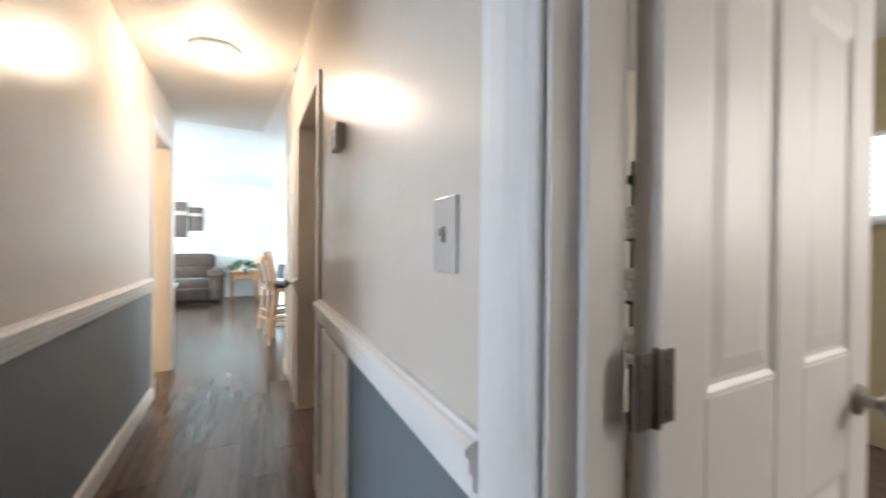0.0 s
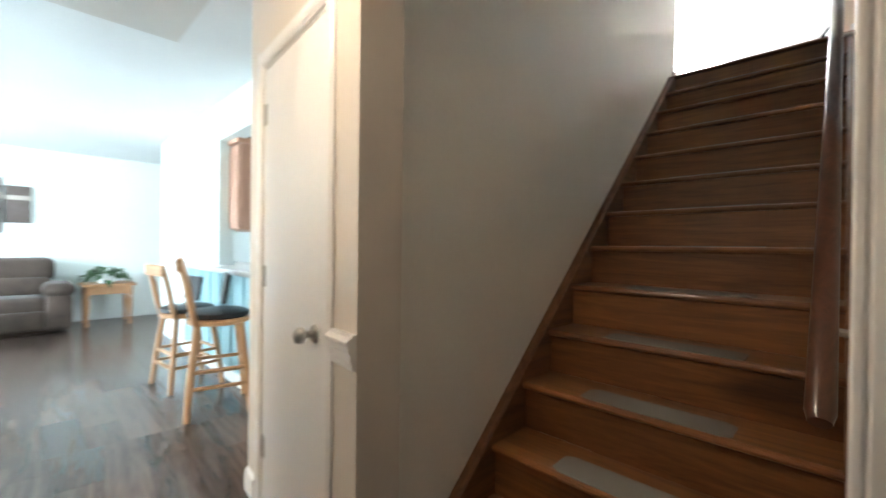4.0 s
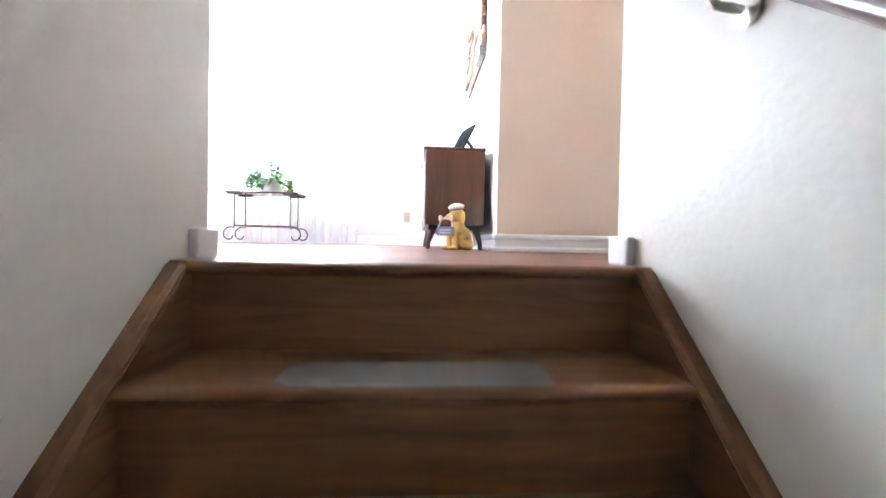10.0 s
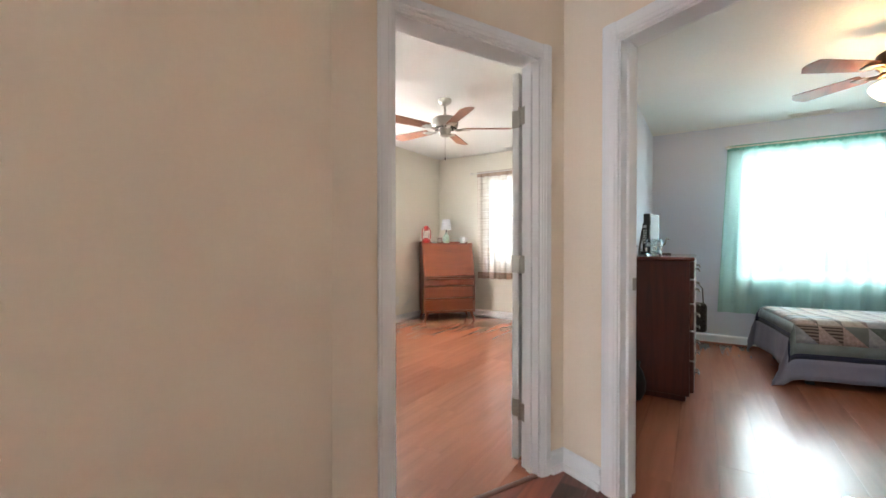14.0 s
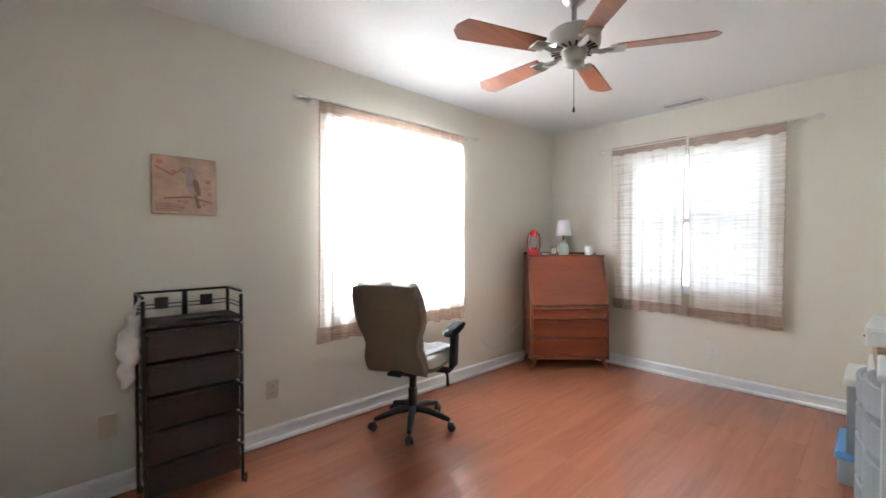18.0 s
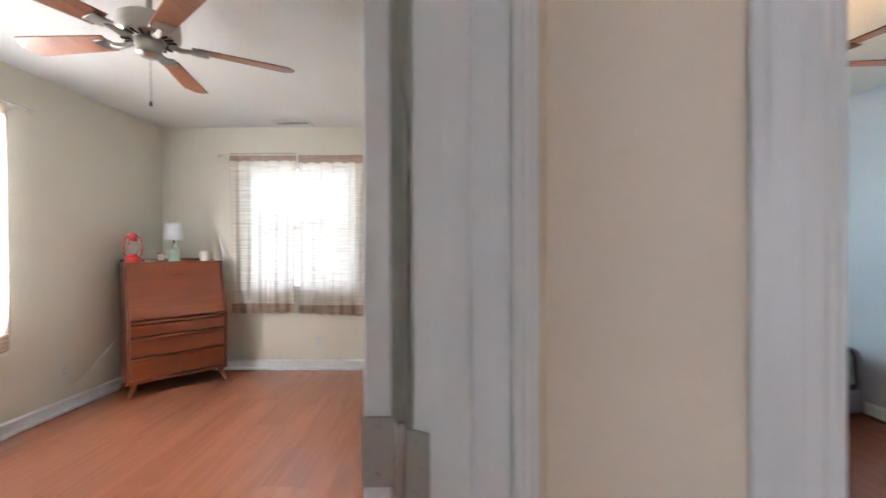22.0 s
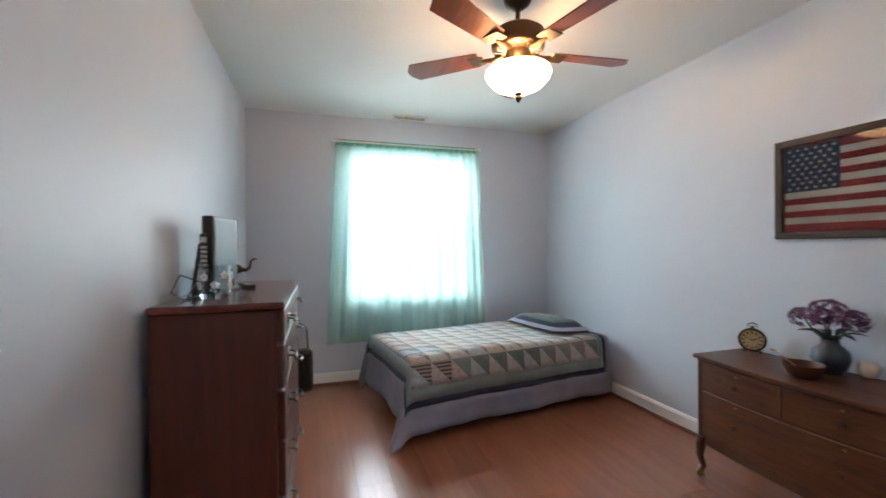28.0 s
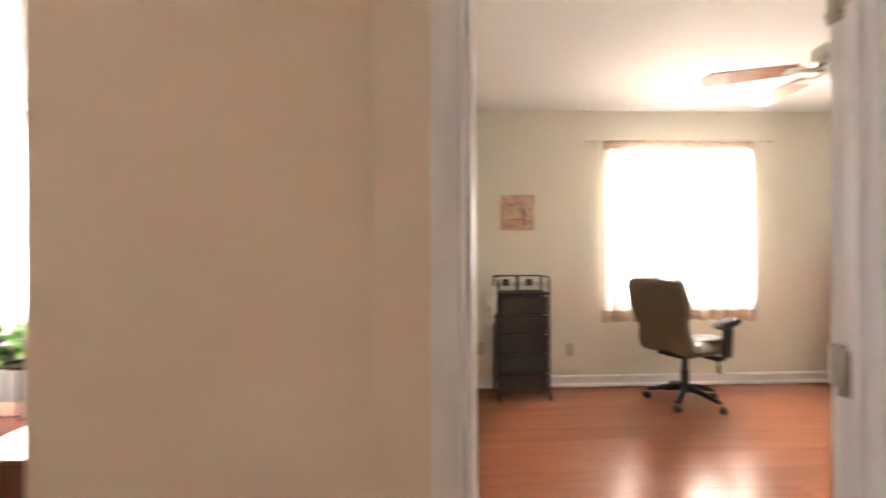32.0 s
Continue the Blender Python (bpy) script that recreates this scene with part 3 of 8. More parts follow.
def clip_poly(poly, x0, y0, x1, y1):
    """Cut a convex polygon to a rectangle."""
    def cut(ps, f):
        out = []
        for a, b in zip(ps, ps[1:] + ps[:1]):
            fa, fb = f(a), f(b)
            if fa >= 0:
                out.append(a)
            if fa * fb < 0:
                t = fa / (fa - fb)
                out.append((a[0] + (b[0] - a[0]) * t, a[1] + (b[1] - a[1]) * t))
        return out
    for f in (lambda p: p[0] - x0, lambda p: x1 - p[0], lambda p: p[1] - y0, lambda p: y1 - p[1]):
        poly = cut(poly, f) if poly else poly
    return poly


def planks(name, poly, z, width, length, mat, turn=0.0, label="", seed=1, gap=0.0012):
    """A plank floor: each plank an object under the floor; poly is convex, in world x and y."""
    rnd = random.Random(seed)
    holder = thing(name, pose(0, 0, z, 0, 0, math.degrees(turn)), label, "floor", kind="structure")
    ca, sa = math.cos(-turn), math.sin(-turn)
    loc = [(x * ca - y * sa, x * sa + y * ca) for x, y in poly]
    xs, ys = [p[0] for p in loc], [p[1] for p in loc]
    y, row = min(ys), 0
    first = None
    while y < max(ys):
        x = min(xs) - rnd.random() * length
        while x < max(xs):
            ps = clip_poly(loc, x + gap, y + gap, x + length - gap, y + width - gap)
            if len(ps) > 2:
                cx, cy = x + length / 2, y + width / 2
                bm = bmesh.new()
                prism(bm, [(px - cx, py - cy) for px, py in ps], -0.01, rnd.uniform(-0.0004, 0.0))
                part("plank", bm, mat, holder, "", False, pose(cx, cy, 0))
            x += length
        y += width
        row += 1
    return holder


planks("floor_hall_planks", [H(-2.5, HW - 0.1), H(3.6, HW - 0.1), H(3.6, 0.35), H(-2.5, 0.35)], 0.0, 0.18, 1.22, FLOOR_LOW, TH, "dark brown wood-look plank floor", 3)
planks("floor_living_planks", [(-8.1, -4.6), (-2.2, -4.6), (-2.45, 0.2), (-2.45, 3.1), (-8.1, 3.1)], -0.002, 0.18, 1.22, FLOOR_LOW, 0.0, "dark brown wood-look plank floor", 4)
planks("floor_side_planks", [(-2.1, -4.5), (5.4, -4.5), (5.4, -1.95), (-2.1, -1.25)], -0.004, 0.36, 1.22, wood("side_room_oak", (0.30, 0.15, 0.06), (0.5, 0.28, 0.13), 0, 1, 0.35, 0.05, True, 0, 0.2), 0.0, "honey oak plank floor", 5)
planks("floor_front_planks", [(0.7, -0.4), (5.4, -0.8), (5.4, 2.45), (0.7, 2.45)], -0.004, 0.36, 1.22, FLOOR_LOW, 0.0, "brown plank floor", 6)
planks("floor_landing_planks", [(-4.8, 2.56), (1.9, 2.56), D2(0.5), (CI.x, CI.y), D1(1.172), (-4.8, 6.56)], F2, 0.125, 1.2, FLOOR_LAND, 0.0, "glossy red-brown plank floor", 7, 0.0006)
planks("floor_den_planks", [(-4.8, 4.0), (0.46, 4.03), (0.46, 6.56), (-4.8, 6.56)], F2 - 0.003, 0.125, 1.2, FLOOR_LAND, 0.0, "glossy red-brown plank floor", 8)
planks("floor_study_planks", [D1(0.0, 0.02), (6.05, 3.6), (6.05, 6.74), (RW, 6.74), D1(0.93, 0.02)], F2 - 0.001, 0.19, 1.28, FLOOR_ROOM, 0.0, "orange-brown laminate plank floor", 9, 0.0004)
planks("floor_bedroom_planks", [(1.9, 0.45), (BE, 0.45), (BE, 3.52), (2.35, 3.52), D2(0.1, 0.02), D2(1.2, 0.02)], F2 - 0.002, 0.19, 1.28, FLOOR_ROOM, 0.0, "orange-brown laminate plank floor", 10, 0.0004)

# lawn outside
bm = bmesh.new()
box(bm, -400, -400, -0.5, 400, 400, -0.25)
tagged(part("ground", bm, GRASS), "lawn round the house", "ground", kind="structure")

# ---------------- trim, doors, windows ----------------


def opening_trim(name, p0, p1, depth, z0, zt, mat, wide=0.075, both=True, stop=True, reveal=0.0):
    """Casing round an opening on the right-hand side of the line p0 -> p1, and the jambs that line it."""
    a, b = Vector((*p0, 0)), Vector((*p1, 0))
    d = b - a
    w = d.length
    m = Matrix.Translation((a.x, a.y, z0)) @ Matrix.Rotation(math.atan2(d.y, d.x), 4, 'Z')
    holder = thing(name, m, "white painted door casing with moulded edges", "trim", kind="structure")
    h = zt - z0
    for side in (((-1, 0.0),) if not both else ((-1, 0.0), (1, depth))):
        s, y = side
        gap = 0.006 if s < 0 else -reveal
        for nm, x0, x1, za, zb in (("casing_side", -wide, gap, 0, h + wide), ("casing_side", w - gap, w + wide, 0, h + wide), ("casing_head", -0.0, w, h - gap, h + wide)):
            # moulded face, thin at both edges
            span = (x1 - x0) if nm == "casing_side" else (zb - za)
            prof = [(0.0, 0.001), (0.0, 0.009), (0.004, 0.012), (0.16 * span, 0.012), (0.22 * span, 0.015), (0.55 * span, 0.017), (0.62 * span, 0.015), (0.80 * span, 0.014), (0.86 * span, 0.010), (span - 0.003, 0.009), (span, 0.006), (span, 0.001)]
            bm = bmesh.new()
            ends = []
            for e in (0, 1):
                ring = []
                for a_, o in prof:
                    if nm == "casing_side":
                        ring.append(bm.verts.new((x0 + a_ if x0 < 0 else x1 - a_, y + s * o, zb if e else za)))
                    else:
                        ring.append(bm.verts.new((x1 if e else x0, y + s * o, zb - a_)))
                ends.append(ring)
            k = len(prof)
            for q in range(k):
                bm.faces.new((ends[0][q], ends[0][(q + 1) % k], ends[1][(q + 1) % k], ends[1][q]))
            bm.faces.new(ends[0])
            bm.faces.new(ends[1][::-1])
            bmesh.ops.recalc_face_normals(bm, faces=bm.faces)
            part(nm, bm, mat, holder)
    for x0, x1 in ((0.0, 0.014), (w - 0.014, w)):
        boxpart("jamb", (x0, 0.002, 0, x1, depth - 0.002, h), mat, holder)
    boxpart("jamb_head", (0.014, 0.002, h - 0.014, w - 0.014, depth - 0.002, h), mat, holder)
    if stop:
        for x0, x1 in ((0.014, 0.027), (w - 0.027, w - 0.014)):
            boxpart("door_stop", (x0, depth * 0.35, 0, x1, depth * 0.35 + 0.03, h - 0.014), mat, holder, "", 0.002)
    return holder


def hinge(parent, x, y, z, turn=0.0, mat=None):
    """Butt hinge with two rounded leaves and a knuckle."""
    bm = bmesh.new()
    for s in (-1, 1):
        box(bm, 0.004 if s > 0 else -0.036, -0.0015, -0.045, 0.036 if s > 0 else -0.004, 0.0015, 0.045, 0.0014)
    ob = part("hinge", bm, mat or NICKEL, parent, "satin nickel butt hinge", False, pose(x, y, z, 0, 0, turn))
    bm = bmesh.new()
    lathe(bm, [(0.0055, -0.047), (0.0065, -0.045), (0.0065, 0.045), (0.0055, 0.048)], 10)
    part("knuckle", bm, mat or NICKEL, ob, "", True)
    bm = bmesh.new()
    for s in (-1, 1):
        for dz in (-0.03, 0.0, 0.03):
            lathe(bm, [(0.004, 0), (0.0035, 0.0012), (0.0005, 0.0014)], 8, Matrix.Translation((s * (0.022 + 0.006 * (dz == 0)), -0.0015, dz)) @ Matrix.Rotation(radians(90), 4, 'X'))
    part("screw", bm, mat or NICKEL, ob)
    return ob


def open_hinge(parent, pin, door_at, door_turn, jamb_turn, z):
    """Butt hinge of a door standing open: one leaf on the door's edge, one on the jamb."""
    bm = bmesh.new()
    lathe(bm, [(0.0055, -0.049), (0.0068, -0.047), (0.0068, 0.047), (0.0055, 0.05)], 10)
    ob = part("hinge", bm, NICKEL, parent, "satin nickel butt hinge", True, pose(*pin, z))
    for nm, at, turn in (("door_leaf", (door_at[0] - pin[0], door_at[1] - pin[1]), door_turn), ("jamb_leaf", (0.0, 0.0), jamb_turn + 180)):
        bm = bmesh.new()
        box(bm, -0.004, -0.0012, -0.045, 0.038, 0.0012, 0.045, 0.0011)
        for dz, dx in ((-0.03, 0.018), (0.0, 0.026), (0.03, 0.018)):
            for sd in (-1, 1):
                lathe(bm, [(0.004, 0), (0.0035, 0.0009), (0.0005, 0.0011)], 8, Matrix.Translation((dx, sd * 0.0012, dz)) @ Matrix.Rotation(radians(-90 * sd), 4, 'X'))
        part(nm, bm, NICKEL, ob, "", False, pose(*at, 0, 0, 0, turn))
    return ob


def knob(parent, x, z, t, mat=None):
    for s in (-1, 1):
        m = pose(x, s * t / 2, z, 90 if s < 0 else -90)
        bm = bmesh.new()
        lathe(bm, [(0.031, 0), (0.031, 0.004), (0.027, 0.009), (0.013, 0.011), (0.011, 0.03), (0.016, 0.036), (0.025, 0.042), (0.028, 0.052), (0.024, 0.066), (0.016, 0.072), (0.001, 0.073)], 20)
        part("door_knob", bm, mat or NICKEL, parent, "satin nickel door knob", True, m)


def panel_door(name, m, w, h, label, mat, hinge_side=-1, knob_z=0.92, hinges=True, panels=True, group="doors"):
    """Door leaf: hinge edge on x = 0; stiles and rails round raised panels."""
    d = thing(name, m, label, "door", group, kind="structure")
    t = 0.036
    if panels:
        bm = bmesh.new()
        box(bm, 0.01, -0.010, 0.01, w - 0.01, 0.010, h - 0.01)
        part("door_core", bm, mat, d)
        sx = (0.0, 0.105, w / 2 - 0.05, w / 2 + 0.05, w - 0.105, w)
        zs = (0.0, 0.22, 0.73, 0.955, 1.56, 1.68, h - 0.11, h)
        for i in (0, 2, 4):
            boxpart("stile", (sx[i], -t / 2, 0, sx[i + 1], t / 2, h), mat, d, "", 0.003)
        for i in (0, 2, 4, 6):
            for a, b in ((sx[1], sx[2]), (sx[3], sx[4])):
                boxpart("rail", (a - 0.001, -t / 2 + 0.0006, zs[i], b + 0.001, t / 2 - 0.0006, zs[i + 1]), mat, d, "", 0.003)
        for i in (1, 3, 5):
            for a, b in ((sx[1], sx[2]), (sx[3], sx[4])):
                bm = bmesh.new()
                for s in (-1, 1):
                    rings = [[bm.verts.new((x, s * y, z)) for x, z in ((a + k, zs[i] + k), (b - k, zs[i] + k), (b - k, zs[i + 1] - k), (a + k, zs[i + 1] - k))]
                             for k, y in ((-0.001, 0.0172), (0.004, 0.0165), (0.012, 0.0118), (0.020, 0.0112), (0.045, 0.0155))]
                    for low, high in zip(rings, rings[1:]):
                        for k in range(4):
                            bm.faces.new((low[k], low[k - 1], high[k - 1], high[k]))
                    bm.faces.new(rings[-1])
                bmesh.ops.recalc_face_normals(bm, faces=bm.faces)
                part("door_panel", bm, mat, d)
    else:
        boxpart("door_slab", (0, -t / 2, 0, w, t / 2, h), mat, d, "", 0.003)
    if hinges:
        for z in (0.27, 1.02, 1.77):
            hinge(d, -0.004, hinge_side * t / 2, min(z, h - 0.2), 0)
    knob(d, w - 0.065, knob_z, t)
    return d


def along(p, q):
    return math.degrees(math.atan2(q[1] - p[1], q[0] - p[0]))


# ground floor doors
opening_trim("trim_front_room_door", H(2.13, 0), H(2.90, 0), 0.12, 0, 2.04, TRIM, 0.115)
front_door = panel_door("door_front_room", pose(*H(2.150, 0.145), 0.008, 0, 0, math.degrees(TH) + 94), 0.70, 2.02, "white six-panel door standing open", TRIM, -1, 0.86, False)
DARK_NICKEL = paint("dark_brushed_nickel", (0.16, 0.15, 0.14), 0.38, 0.1, 200, 0.03, metal=1.0)
for z in (0.24, 0.985, 1.74):
    hinge(front_door, -0.004, -0.018, z, 0, DARK_NICKEL)
opening_trim("trim_side_room_door", H(2.22, HW), H(1.46, HW), 0.12, 0, 2.03, TRIM, 0.105)
side_door = panel_door("door_side_room", pose(*H(1.476, HW - 0.172), 0.008, 0, 0, math.degrees(TH) - 97), 0.73, 2.01, "white six-panel door standing open", TRIM, -1, 0.92, False)
for z in (0.22, 0.975, 1.72):
    hinge(side_door, -0.044, -0.002, z, 180, paint("aged_bronze", (0.10, 0.09, 0.08), 0.4, 0.1, metal=0.8) if z == 0.22 else bpy.data.materials["aged_bronze"])
opening_trim("trim_warm_room_door", H(-1.19, HW), H(-1.92, HW), 0.12, 0, 2.03, TRIM, 0.07)
panel_door("door_warm_room", pose(*H(-1.91, HW - 0.145), 0.008, 0, 0, math.degrees(TH) - 80), 0.70, 2.01, "white door standing open into a warm lit room", TRIM)
opening_trim("trim_closet_door", H(-1.36, 0), H(-0.71, 0), 0.15, 0, 1.95, TRIM, 0.06, False, False)
cl = panel_door("door_closet", pose(*H(-1.343, 0.020), 0.008, 0, 0, math.degrees(TH)), 0.615, 1.925, "plain white closet door, closed", TRIM, -1, 0.86, True, False)
strip("chair_rail_stub", H(-0.645, 0), H(-0.507, 0), RAIL, TRIM, 0.875, "short piece of white chair rail beside the closet")
strip("baseboard_hall_end", H(-1.55, 0), H(-1.425, 0), BASE_LOW, TRIM)
boxpart("stair_opening_trim", (0, -0.014, 0, 0.055, 0.0, 1.97), TRIM, None, "", 0.004, 1, Matrix.Translation((*H(0.495, -0.001), 0)) @ Matrix.Rotation(TH, 4, 'Z'))
tagged(bpy.data.objects["stair_opening_trim"], "narrow white edge trim of the stair opening", "trim", kind="structure")
boxpart("stair_opening_edge", (-0.012, -0.014, 0, 0.0, 0.125, 1.97), TRIM, None, "", 0.003, 1, Matrix.Translation((*H(0.495, -0.001), 0)) @ Matrix.Rotation(TH, 4, 'Z'))
tagged(bpy.data.objects["stair_opening_edge"], "narrow white edge trim of the stair opening", "trim", kind="structure")
strip("baseboard_stair_foot", (-SW, -0.24), (-SW, -0.066), [(0, 0), (0.014, 0), (0.014, 0.058), (0.006, 0.068), (0, 0.07)], TRIM)

# upper floor doors
opening_trim("trim_study_door", D1(0.938), D1(0.158), 0.12, F2, F2 + 2.03, TRIM_COOL, 0.062, True, True, 0.022)
study_door = panel_door("door_study", pose(2.288, 3.8135, F2 + 0.008, 0, 0, 0.5), 0.70, 2.01, "white six-panel study door standing open", TRIM_COOL, 1, 0.97, False)
for z in (0.27, 1.02, 1.77):
    open_hinge(study_door, (-0.0316, -0.0332), (-0.0015, -0.018), 90, 64, z)
opening_trim("trim_bedroom_door", D2(0.305), D2(1.194), 0.12, F2, F2 + 2.03, TRIM_COOL, 0.073, True, True, 0.022)
bedroom_door = panel_door("door_bedroom", pose(1.985, 2.459, F2 + 0.008, 0, 0, -79.9), 0.83, 2.01, "white six-panel bedroom door standing open", TRIM_COOL, -1, 0.92, False)
for z in (0.24, 0.985, 1.73):
    open_hinge(bedroom_door, (-0.0127, -0.0313), (-0.0015, -0.018), 90, 53.6, z)
for nm, dd, s in (("strike_plate_study", D1(0.922, 0.06), 0), ("strike_plate_bedroom", D2(0.3205, 0.10), 1)):
    ob = boxpart(nm, (-0.002, -0.014, -0.028, 0.002, 0.014, 0.028), NICKEL, None, "", 0.001, 1,
                 pose(*dd, F2 + 0.95, 0, 0, math.degrees(math.atan2(U1.y, U1.x)) + (90 if s else 0)))
    tagged(ob, "satin nickel strike plate on the door jamb", "hardware", kind="structure")

opening_trim("trim_study_closet", (RW, 5.40), (RW, 4.45), 0.06, F2, F2 + 2.03, TRIM_COOL, 0.075, False, False)
panel_door("door_study_closet", pose(RW - 0.03, 5.385, F2 + 0.008, 0, 0, -90), 0.92, 2.005, "white six-panel closet door, closed", TRIM_COOL, 1, 1.0, False)
# baseboards upstairs
strip("baseboard_landing_north", (0.46, 4.042), D1(1.172), BASE, TRIM_COOL, F2, "tall white moulded baseboard", -1, 0.2)
strip("baseboard_landing_diag", D1(1.172), D1(1.0), BASE, TRIM_COOL, F2, "tall white moulded baseboard")
strip("baseboard_corner_a", D1(0.098), (CI.x, CI.y), BASE, TRIM_COOL, F2, "tall white moulded baseboard", 0, 1)
strip("baseboard_corner_b", (CI.x, CI.y), D2(0.227), BASE, TRIM_COOL, F2, "tall white moulded baseboard", 1, 0)
strip("baseboard_den_east", (0.46, 6.56), (0.46, 4.042), BASE, TRIM_COOL, F2, "tall white moulded baseboard", 1, -1)
strip("baseboard_den_north", (-4.8, 6.56), (0.46, 6.56), BASE, TRIM_COOL, F2, "tall white moulded baseboard", 0, 1)
strip("baseboard_landing_west", (-1.40, 2.72), (-1.40, 4.17), BASE, TRIM_COOL, F2, "tall white moulded baseboard", 0, -1)
strip("baseboard_landing_west_end", (-1.40, 4.17), (-1.52, 4.17), BASE, TRIM_COOL, F2, "tall white moulded baseboard", -1, 0)
for sx in (-1, 1):
    ob = boxpart("baseboard_block", (-0.011, -0.05, 0, 0.011, 0.05, 0.072), TRIM_COOL, None, "", 0.006, 2, pose(sx * (SW - 0.012), 2.68, F2))
    tagged(ob, "short white baseboard block at the stair head", "trim", kind="structure")
strip("baseboard_stair_head_west", (-0.62, 2.72), (-1.40, 2.72), [(0, 0), (-0.016, 0), (-0.016, 0.12), (0, 0.13)], TRIM_COOL, F2)
strip("baseboard_study_west", (RW, 5.50), (RW, 6.74), BASE, TRIM_COOL, F2, "white moulded baseboard", 0, 1)
strip("baseboard_study_north", (RW, 6.74), (6.05, 6.74), BASE, TRIM_COOL, F2, "white moulded baseboard with quarter round", 0, 1)
strip("baseboard_study_east", (6.05, 6.74), (6.05, 3.66), BASE, TRIM_COOL, F2, "white moulded baseboard with quarter round", 1, 1)
strip("baseboard_study_south", (6.05, 3.66), (2.32, 3.66), BASE, TRIM_COOL, F2, "white moulded baseboard", 1, 0)
strip("baseboard_bedroom_east", (BE, 3.51), (BE, BS), BASE_LOW, TRIM_COOL, F2, "white baseboard", 1, 1)
strip("baseboard_bedroom_south", (BE, BS), (1.80, BS), BASE_LOW, TRIM_COOL, F2, "white baseboard", 1, 0)
strip("baseboard_bedroom_north", (2.55, 3.51), (BE, 3.51), BASE_LOW, TRIM_COOL, F2, "white baseboard", 0, 1)
SHOE = [(0.016, 0), (0.030, 0), (0.028, 0.010), (0.022, 0.016), (0.016, 0.018)]
SHOE_WOOD = wood("orange_shoe_mould", (0.16, 0.055, 0.03), (0.27, 0.10, 0.055), 0, 0.6, 0.35, 0.03)
for a, b in (((BE, 3.51), (BE, BS)), ((BE, BS), (1.80, BS)), ((2.55, 3.51), (BE, 3.51))):
    strip("shoe_mould", a, b, SHOE, SHOE_WOOD, F2, "narrow orange-brown shoe moulding", 1, 1)
# dark floor thresholds
for nm, a, b in (("threshold_study", D1(0.924, 0.0), D1(0.172, 0.0)), ("threshold_bedroom", D2(0.315, 0.0), D2(1.18, 0.0))):
    strip(nm, a, b, [(-0.03, 0), (0.0, 0), (0.0, 0.004), (-0.008, 0.007), (-0.022, 0.007), (-0.03, 0.004)], wood("threshold_wood_" + nm, (0.05, 0.015, 0.01), (0.13, 0.05, 0.03), 0), F2, "dark wooden floor threshold", category="threshold")


def window(name, m, w, h, rows=2, cols=2, label="white framed sash window", blind=False):
    """Local x along the wall, y outwards, z up from the sill."""
    o = thing(name, m, label, "window", "windows", kind="structure")
    f = 0.05
    bm = bmesh.new()
    for d in ((0, 0.03, 0, f, 0.11, h), (w - f, 0.03, 0, w, 0.11, h), (f, 0.03, 0, w - f, 0.11, f), (f, 0.03, h - f, w - f, 0.11, h)):
        box(bm, *d, 0.003)
    part("window_frame", bm, TRIM_COOL, o)
    boxpart("sash_rail", (f, 0.05, h / 2 - 0.025, w - f, 0.09, h / 2 + 0.025), TRIM_COOL, o, "", 0.003)
    for half in (0, 1):
        z0, z1 = (f, h / 2 - 0.025) if half == 0 else (h / 2 + 0.025, h - f)
        for i in range(1, cols + 1):
            x = f + (w - 2 * f) * i / (cols + 1)
            boxpart("muntin", (x - 0.009, 0.06, z0, x + 0.009, 0.08, z1), TRIM_COOL, o)
        p = boxpart("pane", (f, 0.068, z0, w - f, 0.072, z1), CLEAR, o)
        p.visible_shadow = False
    boxpart("window_sill", (-0.04, -0.035, -0.03, w + 0.04, 0.06, 0.0), TRIM_COOL, o, "", 0.005, 2)
    return o


window("window_study_north", pose(3.22, 6.74, F2 + 0.83), 1.20, 1.34)
window("window_study_east", pose(6.05, 5.83, F2 + 0.83, 0, 0, -90), 1.18, 1.34)
window("window_bedroom", pose(BE, 2.63, F2 + 0.785, 0, 0, -90), 1.17, 1.335)
window("window_den", pose(-2.25, 6.56, F2 + 0.75), 1.35, 1.45)
# added window on the den's unseen west side, lets the fill in
window("window_den_west_added", pose(-4.8, 4.36, F2 + 0.8, 0, 0, 90), 1.5, 1.4)
# unseen window, added on the south side to let in daylight
window("window_living_added", pose(-3.9, -4.6, 0.75, 0, 0, 180), 2.6, 1.45)
window("window_side_room", pose(2.5, -4.6, 0.85, 0, 0, 180), 1.5, 1.25)
# unseen window, added so the kitchen gets light
window("window_kitchen_added", pose(-4.8, 3.1, 1.1), 1.6, 1.0)
# added window on the front room's unseen side
window("window_front_room_added", pose(5.4, 1.7, 1.0, 0, 0, -90), 1.0, 1.0)

# ---------------- cloth ----------------
SHEER_BEIGE = sheer("striped_linen_sheer", (0.80, 0.75, 0.69), 0.60, (0.60, 0.52, 0.45), 0.02)
HEM_BROWN = sheer("brown_linen_hem", (0.46, 0.34, 0.27), 0.36, (0.26, 0.17, 0.13))
SHEER_MINT = sheer("mint_sheer", (0.50, 0.78, 0.70), 0.60, None, 0.36)
SHEER_WHITE = sheer("white_sheer", (0.86, 0.87, 0.88), 0.62, None, 0.05)


